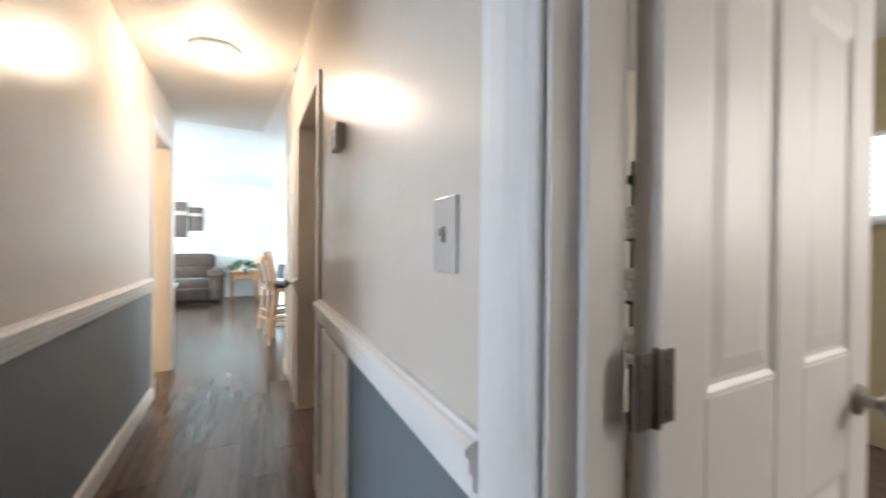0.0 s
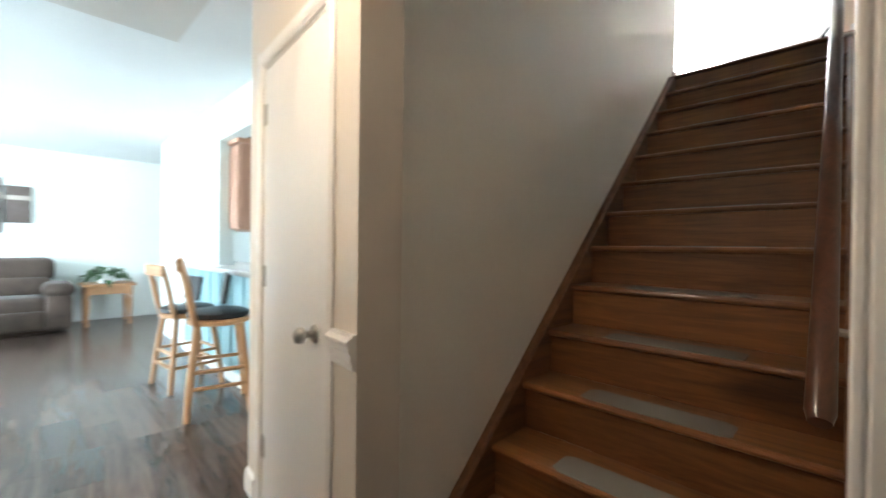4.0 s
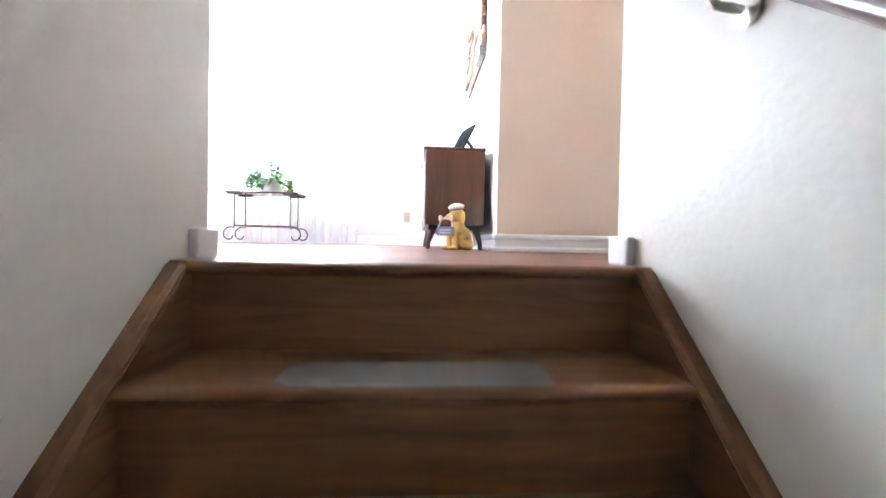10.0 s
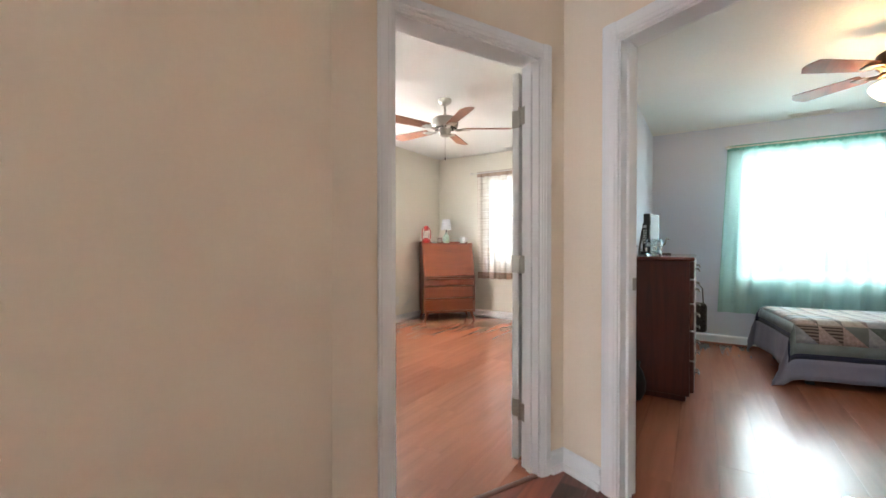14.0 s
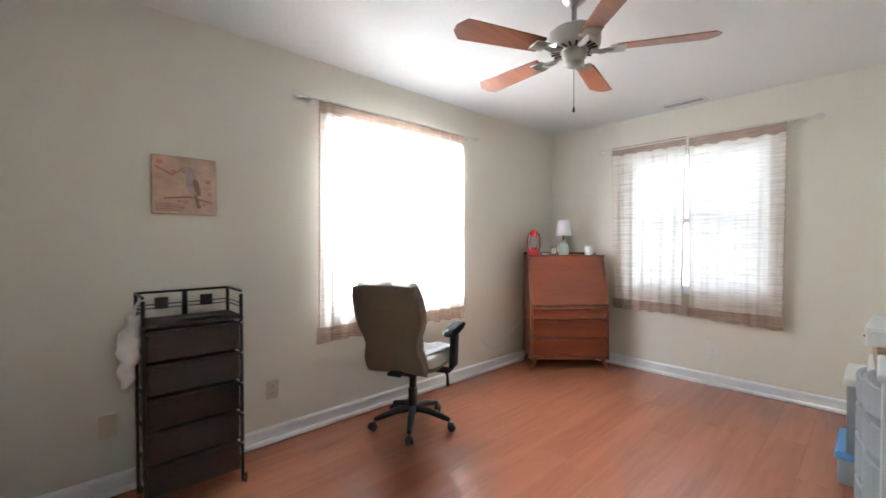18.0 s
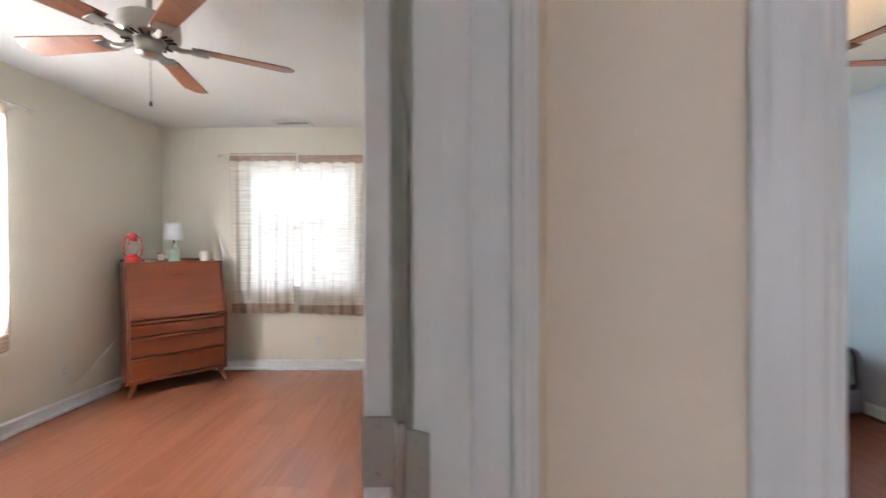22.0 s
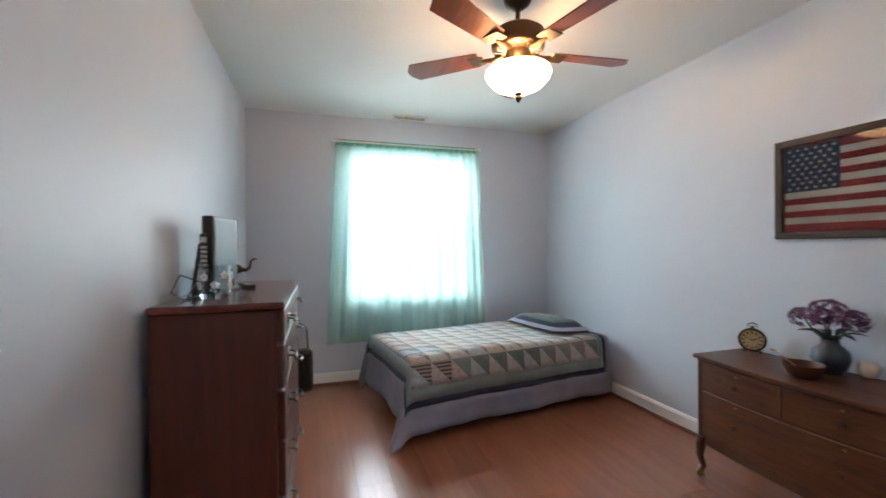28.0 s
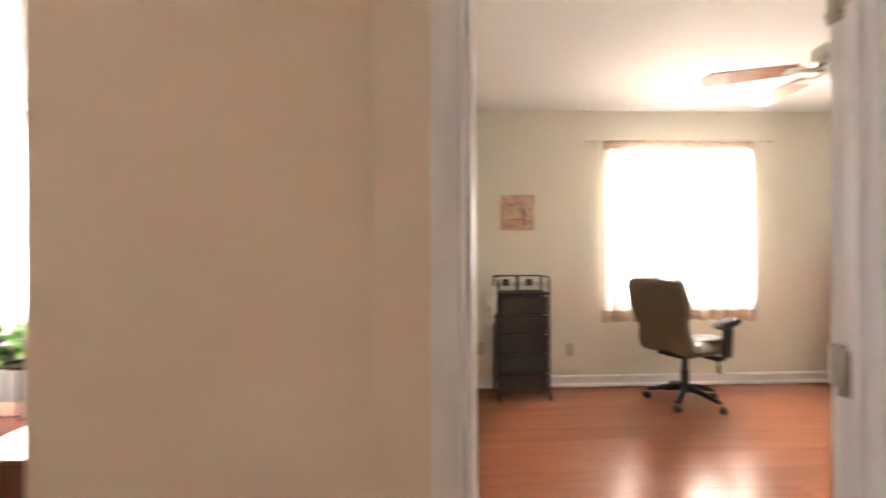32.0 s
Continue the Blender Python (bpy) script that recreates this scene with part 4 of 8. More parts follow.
def drape(bm, x0, x1, z0, z1, waves, amp, flare=0.0, nz=10, nx=90, seed=0, sag=0.0, xa=None, xb=None):
    """Hanging cloth with folds: local x across, y depth, z up. xa, xb narrow it to a band in height z0..z1."""
    rnd = random.Random(seed)
    ph = [rnd.uniform(0, 6.28) for _ in range(4)]
    grid = []
    for j in range(nz + 1):
        tz = j / nz
        row = []
        for i in range(nx + 1):
            tx = i / nx
            xx = x0 + (x1 - x0) * tx
            z = z0 + (z1 - z0) * tz
            k = 1.0 - tz if xa is None else (xa + (xb - xa) * (1 - tz))
            a = amp * (0.35 + 0.65 * k)
            y = a * (math.sin(tx * waves * 6.28 + ph[0] + 0.5 * math.sin(tx * 9 + ph[1]) + 0.25 * k) + 0.4 * math.sin(tx * waves * 2.3 * 6.28 + ph[2] + k))
            xx += flare * k * (tx - 0.5)
            if j == 0:
                z += sag * (tx - 0.5) + 0.006 * math.sin(tx * waves * 6.28 + ph[3])
            row.append(bm.verts.new((xx, y, z)))
        grid.append(row)
    for a, b in zip(grid, grid[1:]):
        for i in range(nx):
            bm.faces.new((a[i], a[i + 1], b[i + 1], b[i]))


def cloth(name, parent, mat, *args, label="", **kw):
    bm = bmesh.new()
    drape(bm, *args, **kw)
    ob = part(name, bm, mat, parent, label, True)
    return ob


def hem_curtain(m, w, zt, zb, seed, label, rnd_sag=0.0, flare=0.03):
    """Sheer panel with brown heading and hem."""
    c = thing("curtain", m, label, "curtain", "study curtains")
    cloth("curtain_panel", c, SHEER_BEIGE, 0, w, zb + 0.10, zt - 0.07, 5, 0.014, seed=seed, xa=0.0, xb=0.92, flare=flare)
    for x in (-0.004, w - 0.008):
        hem = cloth("side_hem", c, HEM_BROWN, x, x + 0.012, zb + 0.10, zt - 0.05, 0, 0.0, seed=seed, nx=2, flare=0.0, label="narrow stitched side hem")
        for v in hem.data.vertices:
            v.co.x += (-0.5 if x < 0 else 0.5) * flare * 0.92 * (zt - 0.07 - v.co.z) / (zt - zb - 0.17)
    cloth("curtain_heading", c, HEM_BROWN, 0, w, zt - 0.075, zt + 0.01, 5, 0.014, seed=seed, nz=2, xa=0.0, xb=0.0, label="brown gathered heading")
    cloth("curtain_hem", c, HEM_BROWN, -0.01, w + 0.01, zb, zb + 0.10, 5, 0.014, seed=seed, nz=3, xa=0.92, xb=1.0, flare=flare, sag=rnd_sag, label="brown striped hem band")
    return c


hem_curtain(pose(3.05, 6.665, 0), 0.72, 4.82, 3.17, 3, "pale striped linen curtain with a brown hem", 0.02)
hem_curtain(pose(3.775, 6.665, 0), 0.685, 4.82, 3.17, 4, "pale striped linen curtain with a brown hem", -0.02)
hem_curtain(pose(5.975, 5.975, 0, 0, 0, -90), 0.69, 4.82, 3.17, 5, "pale striped linen curtain with a brown hem", 0.01, -0.055)
hem_curtain(pose(5.975, 5.262, 0, 0, 0, -90), 0.69, 4.80, 3.15, 6, "pale striped linen curtain with a brown hem", -0.03, -0.03)


def rod(name, m, w, mat, label, finial=True):
    r = thing(name, m, label, "curtain rod")
    bm = bmesh.new()
    tube(bm, [(-0.02, 0, 0), (w + 0.02, 0, 0)], 0.008, 10)
    part("pole", bm, mat, r, "", True)
    for x, s in ((-0.02, -1), (w + 0.02, 1)):
        bm = bmesh.new()
        lathe(bm, [(0.006, 0), (0.012, 0.008), (0.008, 0.016), (0.018, 0.035), (0.02, 0.05), (0.012, 0.066), (0.002, 0.075)], 12, Matrix.Rotation(radians(90 * s), 4, 'Y'))
        part("finial", bm, mat, r, "", True, pose(x, 0, 0))
        bm = bmesh.new()
        tube(bm, [(x - s * 0.05, 0, 0), (x - s * 0.05, 0.04, -0.006), (x - s * 0.05, 0.072, -0.006)], 0.006, 8)
        box(bm, x - s * 0.05 - 0.012, 0.068, -0.03, x - s * 0.05 + 0.012, 0.074, 0.02, 0.002)
        part("bracket", bm, mat, r)
    return r


ROD_WHITE = paint("white_metal_rod", (0.7, 0.68, 0.64), 0.35, 0.05, metal=0.3)
rod("curtain_rod", pose(2.97, 6.665, 4.828), 1.60, ROD_WHITE, "thin white curtain rod with finials on the wall")
rod("curtain_rod", pose(5.975, 6.02, 4.813, 0, 0, -90), 1.58, ROD_WHITE, "thin white curtain rod with finials on the wall")
mint = thing("curtain", pose(5.81, 2.76, 0, 0, 0, -90), "mint green sheer curtain reaching behind the bed", "curtain")
cloth("curtain_panel", mint, SHEER_MINT, 0, 1.38, 2.94, 4.73, 9, 0.020, seed=8, nx=140, flare=0.17)
cloth("curtain_heading", mint, sheer("mint_gathered", (0.16, 0.42, 0.35), 0.35), 0, 1.38, 4.72, 4.785, 24, 0.010, seed=9, nx=150, nz=2, label="gathered mint heading")
rod("curtain_rod", pose(5.81, 2.69, 4.765, 0, 0, -90), 1.24, ROD_WHITE, "thin white curtain rod above the bed")
for x0, sd in ((-2.40, 11), (-1.55, 12)):
    dc = thing("curtain", pose(x0, 6.48, 0), "white floor-length sheer curtain", "curtain", "den curtains")
    cloth("curtain_panel", dc, SHEER_WHITE, 0, 0.84, F2 + 0.02, 4.88, 7, 0.022, seed=sd)
rod("curtain_rod", pose(-2.45, 6.48, 4.89), 1.8, ROD_WHITE, "thin white curtain rod on the den wall")

# ---------------- wall plates, vents ----------------


def wall_plate(m, kind, mat, label, w=0.075, h=0.118):
    """Plate on a wall: local x across, z up, y = 0 on the wall, facing -y."""
    p = thing("outlet" if kind != "switch" else "light_switch", m, label, "outlet" if kind != "switch" else "switch")
    boxpart("plate", (-w / 2, -0.006, -h / 2, w / 2, 0.0, h / 2), mat, p, "", 0.003, 2)
    n = max(1, round(w / 0.075))
    for k in range(n):
        x = -w / 2 + w * (k + 0.5) / n
        if kind == "switch":
            boxpart("switch_slot", (x - 0.006, -0.0068, -0.013, x + 0.006, -0.005, 0.013), BLACK_METAL, p)
            boxpart("toggle", (x - 0.005, -0.018, -0.002, x + 0.005, -0.006, 0.010), mat, p, "", 0.002)
        elif kind == "outlet":
            for dz in (-0.021, 0.021):
                bm = bmesh.new()
                lathe(bm, [(0.0155, 0), (0.0155, 0.0025), (0.014, 0.0035)], 16, Matrix.Translation((x, -0.006, dz)) @ Matrix.Rotation(radians(90), 4, 'X'))
                part("socket", bm, mat, p, "", True)
                bm = bmesh.new()
                for dx in (-0.0055, 0.0055):
                    box(bm, x + dx - 0.0011, -0.0100, dz - 0.003, x + dx + 0.0011, -0.0094, dz + 0.006)
                part("slot", bm, BLACK_METAL, p)
    return p


wall_plate(pose(*H(1.891, 0), 1.178, 0, 0, math.degrees(TH)), "switch", paint("painted_plate", (0.55, 0.52, 0.475), 0.25, 0.04), "painted-over light switch plate on the glossy hall wall", 0.085, 0.125)
wall_plate(pose(2.75, 6.74, 2.90), "outlet", BEIGE_PLASTIC, "almond wall outlet above the study baseboard")
wall_plate(pose(1.92, 6.74, 2.92), "blank", BEIGE_PLASTIC, "almond blank wall plate behind the drawer tower")
wall_plate(pose(4.93, 6.74, 2.88), "outlet", WHITE_PLASTIC, "white wall outlet beside the secretary desk")
wall_plate(pose(6.05, 5.08, 2.86, 0, 0, -90), "outlet", WHITE_PLASTIC, "white wall outlet under the study window")
wall_plate(pose(-0.14, 6.56, 2.90), "outlet", BEIGE_PLASTIC, "almond wall outlet in the den")
wall_plate(pose(-1.52, 6.56, 2.90), "outlet", WHITE_PLASTIC, "white wall outlet behind the plant stand")
wall_plate(pose(-2.55, 6.56, 2.90), "blank", WHITE_PLASTIC, "white wall plate beside the wooden chair", 0.11)
wall_plate(pose(-1.40, 3.75, 3.70, 0, 0, 90), "switch", WHITE_PLASTIC, "white double switch plate at the stair head", 0.15)
th = thing("thermostat", pose(*H(1.02, 0), 1.54, 0, 0, math.degrees(TH)), "small white thermostat on the glossy hall wall", "thermostat")
boxpart("case", (-0.055, -0.032, -0.045, 0.055, 0, 0.045), WHITE_PLASTIC, th, "", 0.008, 3)
boxpart("display", (-0.045, -0.0335, -0.028, 0.01, -0.031, 0.03), paint("thermostat_lcd", (0.28, 0.29, 0.25), 0.2, 0.05), th, "grey display", 0.001)
for k in range(2):
    boxpart("button", (0.025, -0.035, -0.022 + k * 0.03, 0.042, -0.031, -0.006 + k * 0.03), paint("thermostat_button", (0.45, 0.45, 0.44), 0.4), th, "", 0.002)


def vent(name, m, w, h, n, label, edge=0.022, mullion=False):
    """Grille in local x (across) and z (up), facing -y."""
    v = thing(name, m, label, "vent")
    mat = WHITE_PLASTIC
    bm = bmesh.new()
    for d in ((-w / 2, -0.012, -h / 2, w / 2, 0, -h / 2 + edge), (-w / 2, -0.012, h / 2 - edge, w / 2, 0, h / 2), (-w / 2, -0.012, -h / 2 + edge, -w / 2 + edge, 0, h / 2 - edge), (w / 2 - edge, -0.012, -h / 2 + edge, w / 2, 0, h / 2 - edge)):
        box(bm, *d, 0.002)
    if mullion:
        box(bm, -0.014, -0.011, -h / 2 + edge, 0.014, -0.001, h / 2 - edge, 0.002)
    part("frame", bm, mat, v)
    # flat black sheet on the wall stands for the shade in the gaps
    boxpart("backing", (-w / 2 + 0.02, -0.003, -h / 2 + 0.02, w / 2 - 0.02, -0.001, h / 2 - 0.02), BLACK_METAL, v, "black sheet in place of the shade behind the slats")
    first = None
    for i in range(n):
        z = -h / 2 + edge + (h - 2 * edge) * (i + 0.5) / n
        if first is None:
            bm = bmesh.new()
            box(bm, -w / 2 + edge, -0.0035, -(h - 2 * edge) / n * 0.34, w / 2 - edge, -0.0015, (h - 2 * edge) / n * 0.34)
            first = part("slat", bm, mat, v, "", False, pose(0, -0.004, z, -24))
        else:
            c = first.copy()
            scene.collection.objects.link(c)
            c.matrix_basis = pose(0, -0.004, z, -24)
    return v


vent("return_air_grille", pose(*H(0.942, -0.005), 0.440, 0, 0, math.degrees(TH)), 0.51, 0.715, 44, "white slatted return-air grille in the grey dado", 0.036, True)
vent("ceiling_vent", pose(5.90, 5.29, C3, 90, 0, 90), 0.36, 0.14, 5, "white ceiling vent in the study")
vent("ceiling_vent", pose(5.78, 2.08, C2, 90, 0, 90), 0.34, 0.13, 5, "white ceiling vent in the bedroom")
vent("ceiling_vent", pose(-1.75, 6.2, C2, 90, 0, 0), 0.30, 0.13, 5, "white ceiling vent in the den")

# handrail
hr = thing("handrail", pose(0, 0, 0), "dark varnished round wooden handrail on metal brackets", "handrail")
RAILWOOD = wood("handrail_wood", (0.035, 0.013, 0.007), (0.10, 0.036, 0.018), 1, 1, 0.28, 0.04, True, 0.2)
bm = bmesh.new()
tube(bm, [(0.454, -0.215, 0.905), (0.454, -0.20, 0.919), (0.454, 2.42, 3.178), (0.454, 2.43, 3.186)], [0.015, 0.020, 0.020, 0.015], 16)
part("rail", bm, RAILWOOD, hr, "", True)
for y in (0.0, 1.15, 2.30):
    z = 0.919 + (y + 0.20) * 0.8622
    bm = bmesh.new()
    tube(bm, [(0.454, y, z - 0.018), (0.454, y, z - 0.05), (0.47, y, z - 0.075), (0.515, y, z - 0.08)], 0.008, 8)
    lathe(bm, [(0.026, 0), (0.026, 0.004), (0.012, 0.008)], 14, Matrix.Translation((SW - 0.001, y, z - 0.08)) @ Matrix.Rotation(radians(-90), 4, 'Y'))
    part("bracket", bm, NICKEL, hr, "satin metal rail bracket", True)

# hall ceiling light
hl = thing("ceiling_light", pose(-0.52, -0.91, C1), "lit flush dome ceiling light with a white glass bowl", "lamp")
bm = bmesh.new()
lathe(bm, [(0.15, 0.0), (0.15, -0.012), (0.142, -0.022), (0.13, -0.024)], 32)
part("base", bm, WHITE_PLASTIC, hl, "", True)
bm = bmesh.new()
lathe(bm, [(0.135, -0.022), (0.132, -0.045), (0.118, -0.072), (0.09, -0.095), (0.05, -0.108), (0.012, -0.112)], 32)
part("glass_dome", bm, glow("hall_dome_glow", (1.0, 0.86, 0.66), 3.0), hl, "lit white glass dome", True)
bm = bmesh.new()
lathe(bm, [(0.004, -0.110), (0.012, -0.114), (0.010, -0.124), (0.003, -0.130)], 12)
part("finial", bm, NICKEL, hl, "", True)

# ---------------- living room and kitchen ----------------
PINE = wood("honey_pine", (0.36, 0.165, 0.07), (0.58, 0.32, 0.16), 2, 1.0, 0.4, 0.06)
PINE_X = wood("honey_pine_flat", (0.36, 0.165, 0.07), (0.58, 0.32, 0.16), 0, 1.0, 0.4, 0.06)
BROWN_CLOTH = fabric("brown_microfibre", (0.075, 0.052, 0.042), 180, 0.95, 0.3, 0.3, 0.15)
BLACK_LEATHER = paint("black_leather", (0.022, 0.021, 0.022), 0.4, 0.2, 90, 0.25)
TEAL = paint("teal_bar_panel", (0.30, 0.47, 0.50), 0.5, 0.05)
COUNTER = paint("pale_countertop", (0.72, 0.74, 0.74), 0.25, 0.06, 120, 0.02)
MAPLE = wood("pink_maple_cabinet", (0.42, 0.22, 0.15), (0.58, 0.34, 0.24), 2, 1.0, 0.4, 0.04)
LEAF = paint("leaf_green", (0.035, 0.10, 0.03), 0.45, 0.35, 30, 0.1, 8)
LEAF_LIGHT = paint("leaf_light_green", (0.13, 0.33, 0.06), 0.45, 0.3, 30, 0.1, 8)
TERRACOTTA = paint("pot_grey", (0.50, 0.52, 0.53), 0.6, 0.1)
WHITE_ENAMEL = paint("white_enamel_furniture", (0.72, 0.77, 0.77), 0.4, 0.04)


def turned_leg(bm, x, y, z0, z1, r):
    h = z1 - z0
    lathe(bm, [(r * 0.6, 0), (r * 0.75, 0.04 * h), (r * 0.6, 0.1 * h), (r * 0.85, 0.16 * h), (r * 0.55, 0.22 * h), (r * 0.9, 0.45 * h), (r, 0.66 * h), (r * 0.6, 0.72 * h), (r, 0.77 * h), (r * 1.05, 0.8 * h), (r * 1.05, h)], 16, Matrix.Translation((x, y, z0)))


def leaf(bm, base, tip, wide, droop=0.3):
    a, b = Vector(base), Vector(tip)
    d = b - a
    side = d.cross(Vector((0, 0, 1)))
    if side.length < 1e-6:
        side = Vector((1, 0, 0))
    side.normalize()
    up = side.cross(d).normalized()
    prev = None
    for i in range(5):
        t = i / 4
        w = wide * math.sin(math.pi * min(0.98, 0.08 + t * 0.92)) * (1 - 0.35 * t)
        c = a + d * t + up * (d.length * droop * (t - t * t)) - Vector((0, 0, d.length * droop * 0.5 * t * t))
        row = [bm.verts.new(c - side * w + up * w * 0.25), bm.verts.new(c), bm.verts.new(c + side * w + up * w * 0.25)]
        if prev:
            bm.faces.new((prev[0], prev[1], row[1], row[0]))
            bm.faces.new((prev[1], prev[2], row[2], row[1]))
        prev = row


def bushy(parent, n, r, h, seed, mats, centre=(0, 0, 0), size=0.06):
    """Trailing leaves on thin stalks round a pot, in a few shades."""
    rnd = random.Random(seed)
    bms = [bmesh.new() for _ in mats]
    for i in range(n):
        a = rnd.uniform(0, 6.28)
        rr = r * math.sqrt(rnd.random())
        z = h * (1 - (rr / r) ** 1.6) * rnd.uniform(0.45, 1.05) - 0.05 * (rr / r) * rnd.random() * 2
        p = Vector((centre[0] + rr * math.cos(a), centre[1] + rr * math.sin(a), centre[2] + z))
        d = Vector((math.cos(a + rnd.uniform(-0.9, 0.9)), math.sin(a + rnd.uniform(-0.9, 0.9)), rnd.uniform(-0.6, 0.5))) * rnd.uniform(0.7, 1.3) * size
        leaf(bms[i % len(mats)], p, p + d, size * rnd.uniform(0.28, 0.42), rnd.uniform(0.1, 0.5))
    for bm, mt in zip(bms, mats):
        tagged(part("foliage", bm, mt, parent, "green trailing leaves"), kind="stuff")


# sofa
sofa = thing("recliner_sofa", pose(-7.01, -1.33, 0, 0, 0, 90), "overstuffed brown microfibre recliner sofa by the wall", "sofa")
for x in (-0.60, 0.10):
    bm = bmesh.new()
    box(bm, x - 0.34, -0.36, 0.22, x + 0.34, 0.30, 0.47, 0.07, 3)
    part("seat_cushion", bm, BROWN_CLOTH, sofa, "", True)
    bm = bmesh.new()
    box(bm, x - 0.37, 0.10, 0.42, x + 0.42, 0.44, 0.70, 0.09, 3)
    box(bm, x - 0.37, 0.16, 0.64, x + 0.44, 0.50, 0.95, 0.09, 3)
    part("back_cushion", bm, BROWN_CLOTH, sofa, "", True)
    bm = bmesh.new()
    box(bm, x - 0.34, -0.42, 0.06, x + 0.34, -0.33, 0.30, 0.04, 3)
    part("footrest", bm, BROWN_CLOTH, sofa, "", True)
for x in (-1.08, 0.56):
    bm = bmesh.new()
    box(bm, x - 0.13, -0.42, 0.03, x + 0.13, 0.46, 0.52, 0.07, 3)
    box(bm, x - 0.16, -0.44, 0.46, x + 0.16, 0.30, 0.64, 0.085, 3)
    part("arm", bm, BROWN_CLOTH, sofa, "", True)
boxpart("base", (-1.0, -0.30, 0.0, 0.5, 0.50, 0.20), BROWN_CLOTH, sofa, "", 0.02)

# end table with plant
et = thing("end_table", pose(-7.09, -0.25, 0) @ Matrix.Diagonal((1, 0.84, 1.10, 1)), "honey pine end table with turned legs", "table")
boxpart("tabletop", (-0.28, -0.35, 0.50, 0.28, 0.35, 0.535), PINE_X, et, "", 0.008, 2)
bm = bmesh.new()
for d in ((-0.23, -0.30, 0.40, 0.23, -0.28, 0.50), (-0.23, 0.28, 0.40, 0.23, 0.30, 0.50), (-0.23, -0.28, 0.40, -0.21, 0.28, 0.50), (0.21, -0.28, 0.40, 0.23, 0.28, 0.50)):
    box(bm, *d)
part("apron", bm, PINE_X, et)
for x in (-0.21, 0.21):
    for y in (-0.28, 0.28):
        bm = bmesh.new()
        turned_leg(bm, x, y, 0, 0.49, 0.035)
        part("leg", bm, PINE, et, "", True)
ep = thing("potted_plant", pose(-7.05, -0.27, 0.5885), "dark green leafy plant in a pale pot on a table", "plant")
bm = bmesh.new()
lathe(bm, [(0.08, 0), (0.10, 0.02), (0.11, 0.11), (0.115, 0.125), (0.095, 0.125)], 20)
part("pot", bm, WHITE_ENAMEL, ep, "", True)
bushy(ep, 70, 0.20, 0.12, 5, (LEAF, LEAF), (0, 0, 0.13), 0.13)

# coffee table
ct = thing("coffee_table", pose(-6.05, -1.95, 0), "white painted coffee table with shaped feet", "table")
boxpart("tabletop", (-0.32, -0.55, 0.40, 0.32, 0.55, 0.44), WHITE_ENAMEL, ct, "", 0.012, 2)
boxpart("body", (-0.27, -0.48, 0.08, 0.27, 0.48, 0.40), WHITE_ENAMEL, ct, "", 0.01)
for x in (-0.24, 0.24):
    for y in (-0.44, 0.44):
        bm = bmesh.new()
        lathe(bm, [(0.03, 0), (0.045, 0.03), (0.03, 0.06), (0.04, 0.085)], 14, Matrix.Translation((x, y, 0)))
        part("foot", bm, WHITE_ENAMEL, ct, "", True)

# canvas cluster on the far wall
CANVAS = paint("sepia_canvas", (0.10, 0.075, 0.065), 0.7, 0.5, 14, 0.05, 2.2)
CANVAS_PALE = paint("sepia_canvas_pale", (0.38, 0.33, 0.29), 0.7, 0.5, 9, 0.05, 2.0)
for i, (yc, w, z0, z1) in enumerate(((-1.15, 0.26, 1.42, 1.92), (-1.44, 0.28, 1.28, 2.02), (-1.75, 0.30, 1.12, 2.12), (-2.07, 0.28, 1.28, 2.02), (-2.36, 0.26, 1.42, 1.92))):
    c = thing("canvas_print", pose(-7.55, yc, 0, 0, 0, 90), "brown sepia canvas print of a five-piece set", "picture", "five-piece canvas set")
    boxpart("canvas", (-w / 2, -0.032, z0, w / 2, -0.002, z1), CANVAS, c, "", 0.003)
    boxpart("pale_band", (-w / 2 + 0.004, -0.034, z0 + (z1 - z0) * 0.62, w / 2 - 0.004, -0.0325, z0 + (z1 - z0) * 0.74), CANVAS_PALE, c, "pale strip of the printed scene")

# bar and kitchen
bar = thing("breakfast_bar", pose(0, 0, 0), "teal breakfast bar with a pale countertop and white plinth", "counter")
boxpart("bar_front", (-4.7, 0.16, 0.10, -2.36, 0.28, 0.93), TEAL, bar)
for i in range(9):
    x = -4.66 + i * 0.285
    boxpart("bead", (x - 0.012, 0.148, 0.10, x + 0.012, 0.162, 0.93), TEAL, bar, "", 0.003)
boxpart("countertop", (-4.75, 0.02, 0.93, -2.28, 0.62, 0.97), COUNTER, bar, "", 0.01, 2)
boxpart("plinth", (-4.7, 0.144, 0.0, -2.36, 0.28, 0.10), TRIM, bar, "white baseboard of the bar", 0.004)
wall("wall_pier", (-5.9, 0.17), (-3.62, 0.17), 0.14, 0, 2.46, LIVING, (), "white wall pier beside the breakfast bar")
wall("wall_bar_soffit", (-3.62, 0.17), (-1.5, 0.17), 0.14, 2.12, 2.46, LIVING, (), "white soffit over the breakfast bar")


